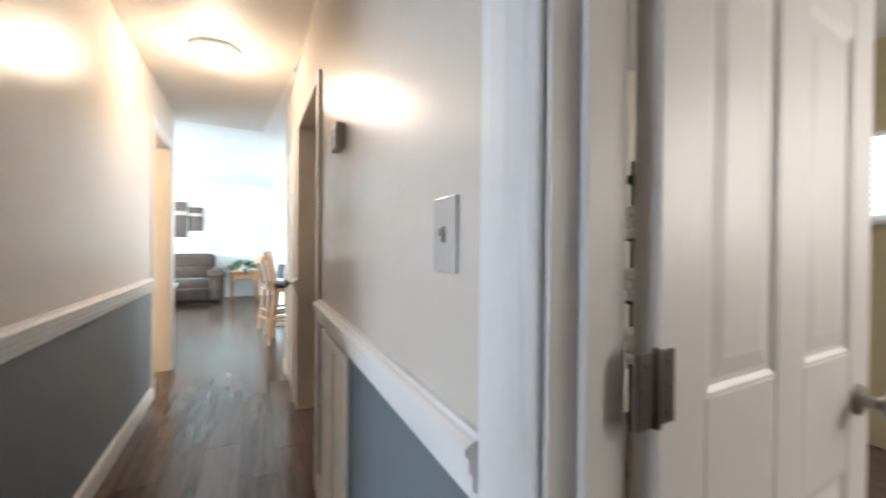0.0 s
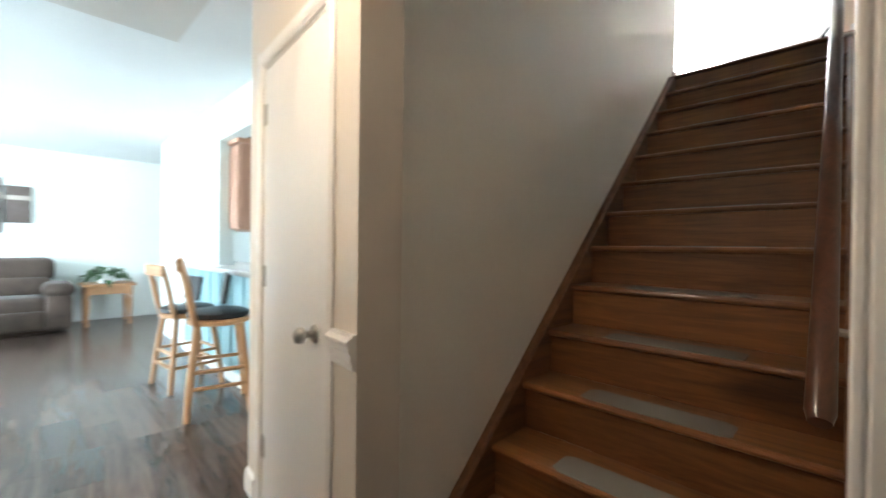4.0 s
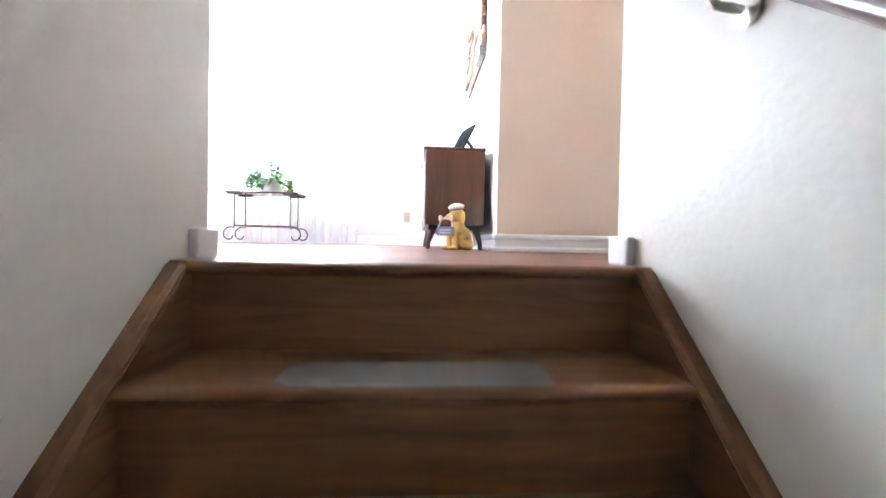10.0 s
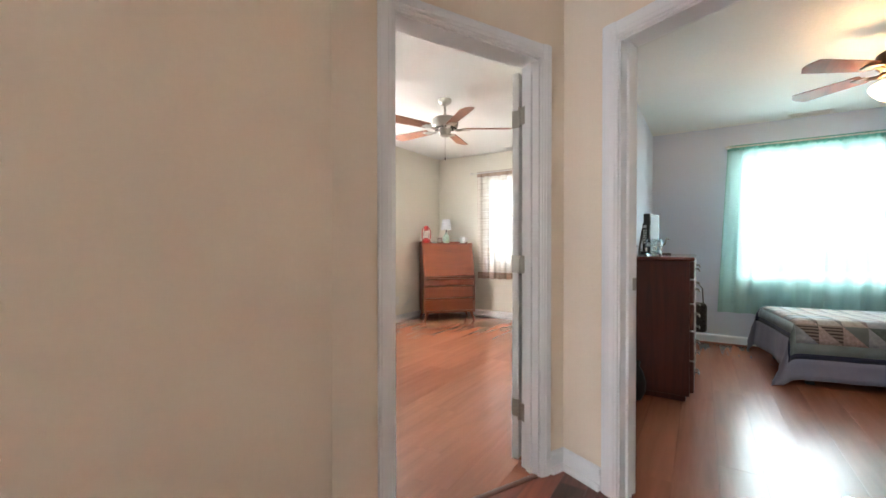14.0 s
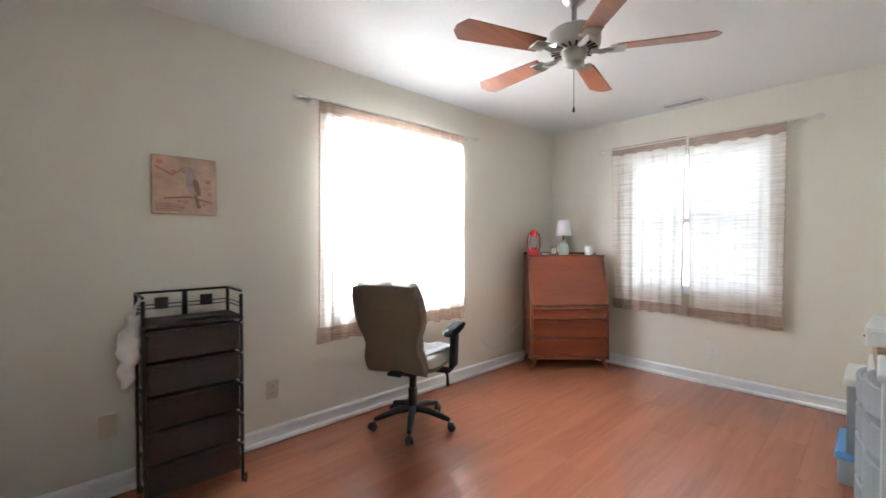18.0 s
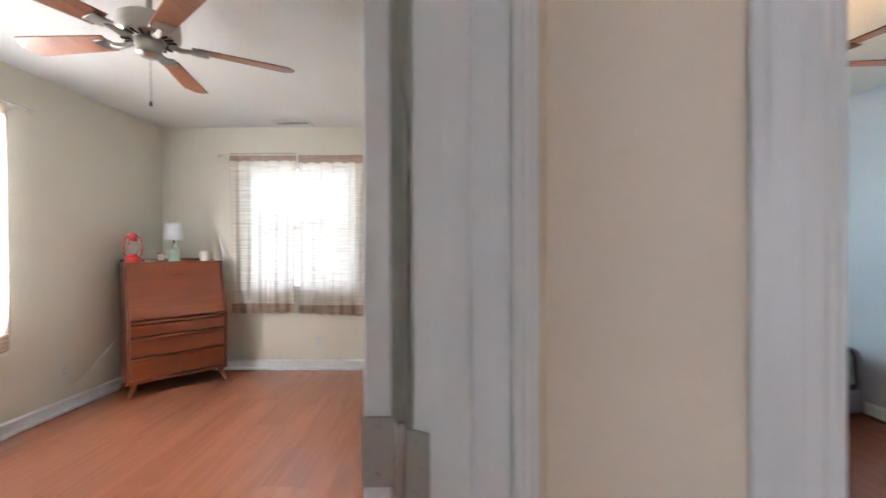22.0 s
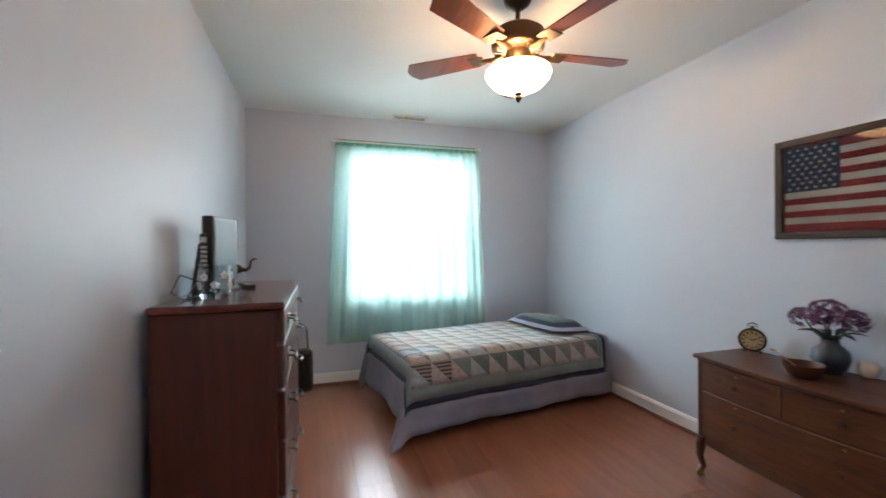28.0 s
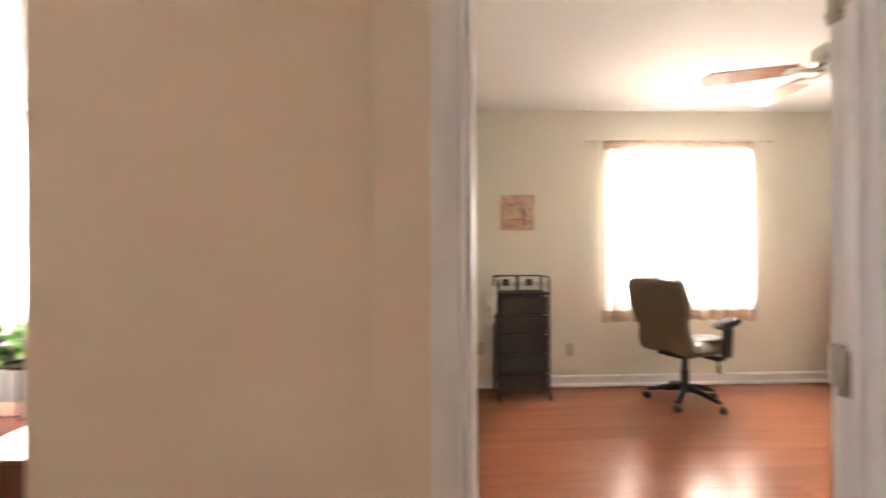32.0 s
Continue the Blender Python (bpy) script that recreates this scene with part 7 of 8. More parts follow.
sf = thing("photo_frame", DM @ T((-0.10, 0.25, 1.16)) @ rot(-14, 'Z') @ rot(-12, 'X'), "tiny brown photo frame standing on the desk", "picture frame")
boxpart("backing", (-0.034, -0.004, 0, 0.034, 0.004, 0.085), OAK, sf, "", 0.003)
boxpart("photo", (-0.024, -0.0055, 0.012, 0.024, -0.0045, 0.073), paint("faded_photo", (0.42, 0.38, 0.33), 0.5, 0.4, 30, 0.0, 20), sf, "pale faded photo")
mg = thing("mug", DM @ T((0.26, 0.23, 1.16)), "white ceramic mug on the desk", "mug")
bm = bmesh.new()
lathe(bm, [(0.001, 0), (0.036, 0), (0.04, 0.006), (0.042, 0.095), (0.039, 0.095), (0.037, 0.01), (0.001, 0.008)], 24)
part("cup", bm, WHITE_PLASTIC, mg, "", True)
bm = bmesh.new()
tube(bm, [(0.04, 0, 0.08), (0.065, 0, 0.078), (0.075, 0, 0.05), (0.062, 0, 0.024), (0.039, 0, 0.02)], 0.0055, 8)
part("handle", bm, WHITE_PLASTIC, mg, "", True)
dish = thing("dish", DM @ T((-0.18, 0.27, 1.16)), "small shallow white dish on the desk", "dish")
bm = bmesh.new()
lathe(bm, [(0.001, 0), (0.03, 0), (0.048, 0.018), (0.045, 0.018), (0.028, 0.004), (0.001, 0.004)], 20)
part("bowl", bm, PAPER, dish, "", True)
cd = thing("power_cord", pose(0, 0, 0), "white power cord from the wall outlet to the desk", "cord")
bm = bmesh.new()
tube(bm, [(4.78, 6.725, F + 0.34), (4.86, 6.70, F + 0.24), (4.96, 6.69, F + 0.21), (5.08, 6.68, F + 0.27), (5.2, 6.66, F + 0.38), (5.33, 6.60, F + 0.52)], 0.004, 6)
part("cable", bm, WHITE_PLASTIC, cd, "", True)

# torchiere
tc = thing("floor_lamp", pose(3.60, 3.895, F), "black turned torchiere floor lamp with a cream glass bowl", "lamp")
bm = bmesh.new()
lathe(bm, [(0.001, 0), (0.135, 0), (0.138, 0.012), (0.12, 0.022), (0.06, 0.035), (0.03, 0.06), (0.018, 0.075)], 32)
part("base", bm, BLACK_METAL, tc, "", True)
bm = bmesh.new()
lathe(bm, [(0.0145, 0.07), (0.0145, 0.5), (0.02, 0.515), (0.0145, 0.53), (0.0145, 1.24), (0.022, 1.255), (0.028, 1.28), (0.024, 1.30), (0.03, 1.325), (0.02, 1.35), (0.016, 1.36), (0.024, 1.40), (0.028, 1.44), (0.02, 1.50), (0.016, 1.56), (0.016, 1.64), (0.02, 1.66)], 20)
part("turned_pole", bm, BLACK_METAL, tc, "", True)
bm = bmesh.new()
lathe(bm, [(0.018, 1.655), (0.03, 1.66), (0.05, 1.69), (0.048, 1.695), (0.02, 1.675)], 24)
part("cup", bm, BLACK_METAL, tc, "", True)
bm = bmesh.new()
prof = [(0.03, 1.685), (0.055, 1.69), (0.074, 1.706), (0.092, 1.733), (0.116, 1.768), (0.140, 1.795), (0.155, 1.808), (0.158, 1.812)]
lathe(bm, prof + [(r - 0.005, z + 0.003) for r, z in reversed(prof)], 40)
part("bowl_shade", bm, CREAM_GLASS, tc, "cream alabaster glass bowl", True)


def cart(m, w, d, drawers, label):
    """Drawer cart with open side windows; drawers face +y."""
    c = thing("drawer_cart", m, label, "drawers", "plastic drawer carts")
    h = sum(drawers) + 0.03 * (len(drawers) + 1) + 0.02
    for sx in (-1, 1):
        for y0, y1 in ((0, 0.055), (d - 0.055, d)):
            boxpart("side_post", (min(sx * w / 2, sx * (w / 2 - 0.02)), y0, 0, max(sx * w / 2, sx * (w / 2 - 0.02)), y1, h), GREY_PLASTIC, c, "", 0.004)
    z = 0.0
    for dh in drawers + (0,):
        for sx in (-1, 1):
            boxpart("side_rail", (min(sx * w / 2, sx * (w / 2 - 0.018)), 0.05, z, max(sx * w / 2, sx * (w / 2 - 0.018)), d - 0.05, z + 0.034), GREY_PLASTIC, c, "", 0.003)
        boxpart("front_rail", (-w / 2 + 0.018, d - 0.03, z, w / 2 - 0.018, d - 0.003, z + 0.026), GREY_PLASTIC, c, "", 0.003)
        if dh:
            bm = bmesh.new()
            zz = z + 0.034
            x0, x1, y0, y1 = -w / 2 + 0.024, w / 2 - 0.024, 0.02, d - 0.004
            box(bm, x0, y0, zz, x1, y1, zz + 0.005)
            box(bm, x0, y0, zz, x0 + 0.003, y1, zz + dh - 0.025)
            box(bm, x1 - 0.003, y0, zz, x1, y1, zz + dh - 0.025)
            box(bm, x0, y0, zz, x1, y0 + 0.003, zz + dh - 0.025)
            dr = part("drawer", bm, MILKY, c, "translucent plastic drawer")
            bm = bmesh.new()
            pts = [(-w / 2 + 0.006 + (w - 0.012) * i / 12, d + 0.05 * math.sin(math.pi * i / 12) ** 0.7) for i in range(13)]
            pts += [(x, y - 0.012) for x, y in reversed(pts)]
            prism(bm, [(x, y) for x, y in pts], zz - 0.004, zz + dh - 0.012)
            bmesh.ops.recalc_face_normals(bm, faces=bm.faces)
            part("drawer_front", bm, MILKY, dr, "bowed translucent drawer front")
            boxpart("stored_paper", (x0 + 0.02, y0 + 0.02, zz + 0.006, x1 - 0.02, y1 - 0.04, zz + dh * 0.55), PAPER if dh < 0.16 else CARD, dr, "stored papers and boxes", 0.004)
            z += 0.03 + dh
    bm = bmesh.new()
    box(bm, -w / 2 - 0.006, -0.004, h - 0.03, w / 2 + 0.006, d + 0.012, h, 0.01, 2)
    part("top", bm, GREY_PLASTIC, c)
    boxpart("back", (-w / 2 + 0.02, 0.0, 0.02, w / 2 - 0.02, 0.01, h - 0.03), MILKY, c)
    return h


h1 = cart(pose(4.09, 3.70, F), 0.38, 0.35, (0.115, 0.115, 0.17, 0.25)[::-1], "white plastic drawer cart with translucent drawers by the wall")
h2 = cart(pose(4.53, 3.70, F), 0.40, 0.38, (0.115, 0.115, 0.17, 0.16)[::-1], "white plastic drawer cart stacked with boxes")
cb = thing("cardboard_box", pose(4.50, 3.88, F + h2, 0, 0, 2), "flat brown cardboard box on a drawer cart", "box")
boxpart("carton", (-0.19, -0.19, 0, 0.22, 0.19, 0.10), CARD, cb, "", 0.003)
boxpart("flap", (-0.192, -0.192, 0.098, 0.222, 0.0, 0.104), CARD, cb, "", 0.001)
wb = thing("white_box", pose(4.52, 3.89, F + h2 + 0.104, 0, 0, -3), "long flat white box lying on the cardboard box", "box")
boxpart("carton", (-0.17, -0.18, 0, 0.26, 0.20, 0.075), PAPER, wb, "", 0.004)
boxpart("lid", (-0.173, -0.183, 0.06, 0.263, 0.203, 0.085), PAPER, wb, "", 0.004)
for i in range(4):
    bm = bmesh.new()
    lathe(bm, [(0.005, 0), (0.004, 0.004), (0.001, 0.005)], 8, T((-0.14 + i * 0.1, 0.203, 0.04)) @ rot(-90, 'X'))
    part("rivet", bm, BLACK_METAL, wb, "dark rivet")
gb = thing("green_pouch", pose(4.58, 3.85, F + h2 + 0.189), "crumpled green pouch on the white box", "pouch")
bm = bmesh.new()
blob(bm, (0, 0, 0.022), (0.10, 0.06, 0.024))
blob(bm, (0.06, 0.02, 0.026), (0.06, 0.05, 0.026))
part("pouch", bm, fabric("green_nylon", (0.06, 0.11, 0.035)), gb, "", True)
tk = thing("tape_roll", pose(4.05, 3.86, F + h1), "clear tape dispenser on the drawer cart", "tape")
bm = bmesh.new()
lathe(bm, [(0.026, 0), (0.034, 0), (0.034, 0.05), (0.026, 0.05), (0.026, 0)], 20, T((0, 0, 0.036)) @ rot(75, 'X'))
part("roll", bm, MILKY, tk, "", True)
boxpart("stand", (-0.03, -0.05, 0, 0.05, 0.03, 0.01), paint("mint_plastic", (0.38, 0.55, 0.50), 0.4), tk, "", 0.003)
bx = thing("cotton_roll", pose(4.17, 3.80, F + h1), "small mint-coloured bundle on the drawer cart", "bundle")
bm = bmesh.new()
lathe(bm, [(0.001, 0), (0.022, 0), (0.024, 0.004), (0.024, 0.08), (0.02, 0.085), (0.001, 0.085)], 16, T((-0.04, 0, 0.024)) @ rot(90, 'Y'))
part("bundle", bm, paint("mint_cloth", (0.45, 0.60, 0.56), 0.7), bx, "", True)
for z0, hh, y1, lid in ((0.0, 0.13, 4.20, BLUE_LID), (0.17, 0.36, 4.17, WHITE_PLASTIC)):
    sb = thing("storage_bin", pose(5.0, (3.70 + y1) / 2, F + z0), "clear plastic storage bin with a %s lid" % ("blue" if lid is BLUE_LID else "white"), "storage bin", "storage bins")
    dy = (y1 - 3.70) / 2
    bm = bmesh.new()
    for x0, y0, z_0, x1, yy, z_1 in ((-0.2, -dy, 0, 0.2, dy, 0.006), (-0.2, -dy, 0, -0.195, dy, hh), (0.195, -dy, 0, 0.2, dy, hh), (-0.195, -dy, 0, 0.195, -dy + 0.005, hh), (-0.195, dy - 0.005, 0, 0.195, dy, hh)):
        box(bm, x0, y0, z_0, x1, yy, z_1)
    part("tub", bm, MILKY, sb, "translucent plastic tub")
    boxpart("stored_carton", (-0.17, -dy + 0.03, 0.01, 0.17, dy - 0.03, hh * 0.7), CARD, sb, "stored brown cartons", 0.01)
    boxpart("lid", (-0.212, -dy - 0.0, hh, 0.212, dy + 0.015, hh + 0.04), lid, sb, "", 0.012, 2)
fr = thing("picture", pose(4.285, 3.66, 4.078, 0, 0, 180), "silver framed grey picture in a wide white mat", "picture")


def picture_frame(parent, w, h, fw, mat, deep=0.03):
    for nm, d in (("frame_rail", (-w / 2, -deep, h / 2 - fw, w / 2, -0.002, h / 2)), ("frame_rail", (-w / 2, -deep, -h / 2, w / 2, -0.002, -h / 2 + fw)), ("frame_stile", (-w / 2, -deep, -h / 2 + fw, -w / 2 + fw, -0.002, h / 2 - fw)), ("frame_stile", (w / 2 - fw, -deep, -h / 2 + fw, w / 2, -0.002, h / 2 - fw))):
        boxpart(nm, d, mat, parent, "", 0.005, 2)


picture_frame(fr, 0.77, 0.465, 0.03, SILVER_FRAME)
boxpart("mat_board", (-0.355, -0.012, -0.19, 0.355, -0.004, 0.19), PAPER, fr, "white mat board")
boxpart("print", (-0.27, -0.014, -0.125, 0.27, -0.0125, 0.125), paint("grey_etching", (0.30, 0.31, 0.32), 0.6, 0.5, 25, 0.0, 6.0), fr, "grey printed view")
for i in range(7):
    x = -0.22 + i * 0.07
    boxpart("printed_tower", (x, -0.0155, -0.09, x + 0.035, -0.0142, -0.02 + 0.05 * ((i * 37) % 5) / 5), BIRD_GREY, fr)
boxpart("glass", (-0.355, -0.022, -0.19, 0.355, -0.020, 0.19), CLEAR, fr)

# ---------------- bedroom ----------------
# framed flag
fl = thing("framed_flag", pose(3.262, BS, 4.087, 0, 0, 180) @ Matrix.Diagonal((1.035, 1, 1.005, 1)), "folded-out striped flag behind glass in a dark frame", "picture")
picture_frame(fl, 0.65, 0.51, 0.035, wood("walnut_frame", (0.022, 0.009, 0.005), (0.05, 0.02, 0.01), 0, 1, 0.55))
FRED = fabric("flag_red", (0.25, 0.02, 0.022))
FWHITE = fabric("flag_white", (0.55, 0.50, 0.46))
FBLUE = fabric("flag_blue", (0.03, 0.045, 0.10))
boxpart("backing", (-0.295, -0.006, -0.225, 0.295, -0.003, 0.225), FRED, fl)
for i in range(13):
    z1 = 0.21 - i * 0.42 / 13
    boxpart("stripe", (-0.285, -0.010 - 0.001 * (i % 2), z1 - 0.42 / 13, 0.285, -0.0065, z1), FRED if i % 2 == 0 else FWHITE, fl, "", 0.001)
boxpart("canton", (-0.285, -0.013, 0.21 - 0.42 * 7 / 13, -0.055, -0.0112, 0.21), FBLUE, fl, "dark blue field")
bm = bmesh.new()
for r in range(9):
    for c in range(6 if r % 2 == 0 else 5):
        cx = -0.285 + 0.023 + 0.037 * c + (0.0185 if r % 2 else 0)
        cz = 0.21 - 0.0155 - r * 0.0242
        vs = [bm.verts.new((cx + (0.0095 if k % 2 == 0 else 0.004) * math.sin(k * math.pi / 5), -0.0138, cz + (0.0095 if k % 2 == 0 else 0.004) * math.cos(k * math.pi / 5))) for k in range(10)]
        bm.faces.new(vs)
tagged(part("stars", bm, FWHITE, fl), kind="stuff")
boxpart("glass", (-0.292, -0.024, -0.222, 0.292, -0.022, 0.222), CLEAR, fl)

# bed
BM = pose(4.580, 2.36, F, 0, 0, 8.3)
BW, BL, BH = 0.95, 1.79, 0.515
bed = thing("bed", BM, "low single bed with a mattress on a dark base", "bed")
boxpart("base", (0.03, -BL, 0.08, BW, -0.04, 0.28), NAVY, bed, "", 0.02, 2)
bm = bmesh.new()
box(bm, 0.02, -BL, 0.28, BW, -0.03, BH - 0.015, 0.05, 3)
part("mattress", bm, PAPER, bed, "", True)
for x in (0.08, BW - 0.08):
    for y in (-0.12, -BL + 0.12):
        boxpart("leg", (x - 0.025, y - 0.025, 0, x + 0.025, y + 0.025, 0.08), BLACK_PLASTIC, bed)
ql = thing("quilt", BM, "patchwork quilt of grey, sage and cream triangles with a navy band", "quilt")


def edges(stops, step):
    out = [stops[0]]
    for a, b in zip(stops, stops[1:]):
        n = max(1, round((b - a) / step))
        out += [a + (b - a) * (i + 1) / n for i in range(n)]
    return out


PS = 1.625 / 11
us = edges([-0.435, -0.27, -0.228, -PS] + [i * PS for i in range(0, 7)] + [0.93, 0.99, 1.20], PS / 4)
vs_ = edges([-0.375, -0.13, -0.085, 0.0] + [i * PS for i in range(1, 12)] + [1.66, 1.70, 1.735], PS / 4)


def hang(a, size, r=0.055):
    """Turn a length past an edge into (out, down)."""
    if a >= r:
        return a, 0.0, 0.0
    s = r - a
    if s < r * 1.57:
        t = s / r
        return r - r * math.sin(t), r * (1 - math.cos(t)), s
    return 0.0, r + (s - r * 1.57), s


def on_bed(u, v):
    x, dz, h1 = hang(u, BW)
    if u > BW - 0.055:
        xx, dz2, h2 = hang(BW - u, BW)
        x, dz = BW - xx, max(dz, dz2)
    y, dv, h3 = hang(v, BL)
    down = max(dz, dv)
    both = min(dz, dv)
    if u < 0.5:
        k = min(1.0, max(0.0, dz - 0.05) / 0.4)
        x -= 0.03 * k * (0.6 + 0.5 * math.sin(v * 8.0 + 0.7) + 0.25 * math.sin(v * 21.0)) + 0.55 * both * (0.4 if dv < dz else 0.25)
    if v < 0.5:
        k = min(1.0, max(0.0, dv - 0.05) / 0.35)
        y -= 0.035 * k * (0.6 + 0.5 * math.sin(u * 9.0)) + 0.35 * both
    down = min(down + 0.25 * both, BH - 0.004)
    puff = 0.0035 * abs(math.sin(u * math.pi / PS) * math.sin(v * math.pi / PS)) if both < 0.02 else 0.0
    sag = 0.012 * math.sin(u * 5.3 + 1) * math.sin(v * 3.1) if down < 0.02 else 0.0
    nz = BH - down + (puff if down < 0.05 else 0.0) + sag
    return Vector((x - (puff if dz > 0.05 else 0.0), -y + (puff if dv > 0.05 else 0.0), max(0.004, nz)))


QM = [LAVENDER, NAVY, SAGE, Q_CREAM, Q_PALE, Q_GREY, Q_TEAL, Q_MAUVE, Q_STRIPE, Q_PINK]
bm = bmesh.new()
grid = [[bm.verts.new(on_bed(u, v)) for u in us] for v in vs_]
rnd = random.Random(11)
look_up = {}
for j in range(len(vs_) - 1):
    for i in range(len(us) - 1):
        u, v = (us[i] + us[i + 1]) / 2, (vs_[j] + vs_[j + 1]) / 2
        q = (grid[j][i], grid[j][i + 1], grid[j + 1][i + 1], grid[j + 1][i])
        if u < -0.27 or v < -0.13 or v > 1.70 or u > 0.99:
            fs = [(bm.faces.new(q), 0)]
        elif u < -0.228 or v < -0.085 or v > 1.66 or u > 0.93:
            fs = [(bm.faces.new(q), 1)]
        elif u < -PS or v < 0 or v > 1.625 or u > 6 * PS:
            fs = [(bm.faces.new(q), 2)]
        else:
            pi, pj = math.floor(u / PS), math.floor(v / PS)
            key = (pi, pj)
            if key not in look_up:
                look_up[key] = (rnd.choice((3, 3, 3, 4, 9)), rnd.choice((5, 5, 6, 6, 7, 2, 8)))
            li, dk = look_up[key]
            fu, fv = u / PS - pi, v / PS - pj
            if abs(fu + fv - 1) < 0.1:
                fs = [(bm.faces.new((q[0], q[1], q[3])), li + 10), (bm.faces.new((q[1], q[2], q[3])), dk + 10)]
            else:
                fs = [(bm.faces.new(q), (li if fu + fv < 1 else dk) + 10)]
        for f, mi in fs:
            f.material_index = mi
            f.smooth = True
bmesh.ops.recalc_face_normals(bm, faces=bm.faces)
for nm, ids, lb in (("outer_border", (0,), "lavender grey outer border"), ("navy_band", (1,), "narrow navy band"), ("sage_band", (2,), "sage green inner band"), ("patchwork", (2, 3, 4, 5, 6, 7, 8, 9), "patchwork field of triangles")):
    b2 = bm.copy()
    field = 3 if len(ids) > 1 else ids[0]
    bmesh.ops.delete(b2, geom=[f for f in b2.faces if f.material_index % 10 not in ids or (f.material_index >= 10) != (field == 3)], context='FACES')
    for f in b2.faces:
        f.material_index = f.material_index % 10
    qo = part(nm, b2, QM[0], ql, lb)
    for mt in QM[1:]:
        qo.data.materials.append(mt)
    sol = qo.modifiers.new("thick", 'SOLIDIFY')
    sol.thickness = 0.006
    sol.offset = 1.0
bm.free()

pw = thing("pillow", BM @ T((0.48, -1.50, BH + 0.028)) @ rot(4, 'X') @ rot(3), "teal and white patchwork pillow with a navy border", "pillow")
pad("lavender_flange", 0.70, 0.46, 0.05, LAVENDER, pw, Matrix.Identity(4), 0, 0, 12)
pad("navy_border", 0.60, 0.37, 0.10, NAVY, pw, T((0, 0, 0.014)), 0, 0, 12, "navy border of the pillow")
pad("cover", 0.55, 0.33, 0.12, Q_TEAL, pw, T((0, 0, 0.02)), 0, 0, 14)
for k in range(8):
    a = k * 45
    bm = bmesh.new()
    vs3 = [bm.verts.new(p) for p in ((0.01, 0.0, 0.0845), (0.085, -0.03, 0.083), (0.125, 0.0, 0.0805), (0.085, 0.03, 0.083))]
    bm.faces.new(vs3)
    bmesh.ops.solidify(bm, geom=bm.faces[:], thickness=0.002)
    bmesh.ops.transform(bm, matrix=Matrix.Diagonal((1.1, 0.8, 1.03, 1)) @ rot(a), verts=bm.verts)
    part("star_point", bm, (Q_CREAM, Q_PALE)[k % 2], pw, "pale star patch")

# tall dresser
dr = thing("tall_dresser", pose(4.228, 3.26, F) @ Matrix.Diagonal((1.2127, 1, 1, 1)), "tall dark red-brown dresser with metal drawer pulls", "dresser")
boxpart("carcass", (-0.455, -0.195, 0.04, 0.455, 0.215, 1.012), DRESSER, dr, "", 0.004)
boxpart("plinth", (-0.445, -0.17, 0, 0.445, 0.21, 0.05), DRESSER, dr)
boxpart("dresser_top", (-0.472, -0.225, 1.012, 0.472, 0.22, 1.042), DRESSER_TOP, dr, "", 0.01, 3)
PULL = paint("pewter_pull", (0.16, 0.155, 0.15), 0.4, 0.15, 100, 0.05, metal=0.9)
z = 0.065
for dh in (0.225, 0.205, 0.185, 0.165, 0.125):
    d = boxpart("drawer", (-0.44, -0.222, z, 0.44, -0.19, z + dh), DRESSER, dr, "", 0.008, 2)
    for x in (-0.27, 0.27):
        bm = bmesh.new()
        box(bm, x - 0.045, -0.226, z + dh / 2 - 0.018, x + 0.045, -0.221, z + dh / 2 + 0.018, 0.002)
        tube(bm, [(x - 0.034, -0.224, z + dh / 2 + 0.004), (x - 0.034, -0.246, z + dh / 2), (x - 0.025, -0.252, z + dh / 2 - 0.014), (x + 0.025, -0.252, z + dh / 2 - 0.014), (x + 0.034, -0.246, z + dh / 2), (x + 0.034, -0.224, z + dh / 2 + 0.004)], 0.005, 8)
        part("pull", bm, PULL, d, "pewter bail pull", True)
    z += dh + 0.01
TOPZ = F + 1.042
tv = thing("monitor", pose(4.235, 3.36, TOPZ, 0, 0, -10), "small black flat monitor standing on the dresser", "monitor")
boxpart("foot", (-0.09, -0.06, 0, 0.09, 0.06, 0.014), BLACK_PLASTIC, tv, "", 0.006, 2)
boxpart("neck", (-0.02, -0.005, 0.01, 0.02, 0.02, 0.10), BLACK_PLASTIC, tv, "", 0.004)
boxpart("casing", (-0.145, -0.022, 0.045, 0.145, 0.028, 0.35), BLACK_PLASTIC, tv, "", 0.008, 2)
boxpart("screen", (-0.127, -0.0245, 0.065, 0.127, -0.0225, 0.332), paint("dark_screen", (0.014, 0.022, 0.024), 0.45, 0.05, spec=0.2), tv, "dark glossy screen")
ph = thing("telephone", pose(4.10, 3.40, TOPZ, 0, 0, 10), "black cordless telephone standing on its base", "telephone")
boxpart("base", (-0.05, -0.04, 0, 0.05, 0.05, 0.035), BLACK_PLASTIC, ph, "", 0.008, 2)
hs = boxpart("handset", (-0.026, -0.012, 0.03, 0.026, 0.018, 0.27), BLACK_PLASTIC, ph, "", 0.01, 2)
for r in range(6):
    for c in range(3):
        boxpart("key", (-0.0272, -0.010 + c * 0.009, 0.10 + r * 0.02, -0.0255, -0.004 + c * 0.009, 0.113 + r * 0.02), GREY_PLASTIC, hs, "pale grey key")
boxpart("display", (-0.0272, -0.009, 0.228, -0.0255, 0.014, 0.252), GREY_PLASTIC, hs)
bm = bmesh.new()
box(bm, -0.02, 0.04, 0.02, 0.02, 0.055, 0.22, 0.006, 2, rot(8, 'X'))
part("second_handset", bm, BLACK_PLASTIC, ph)
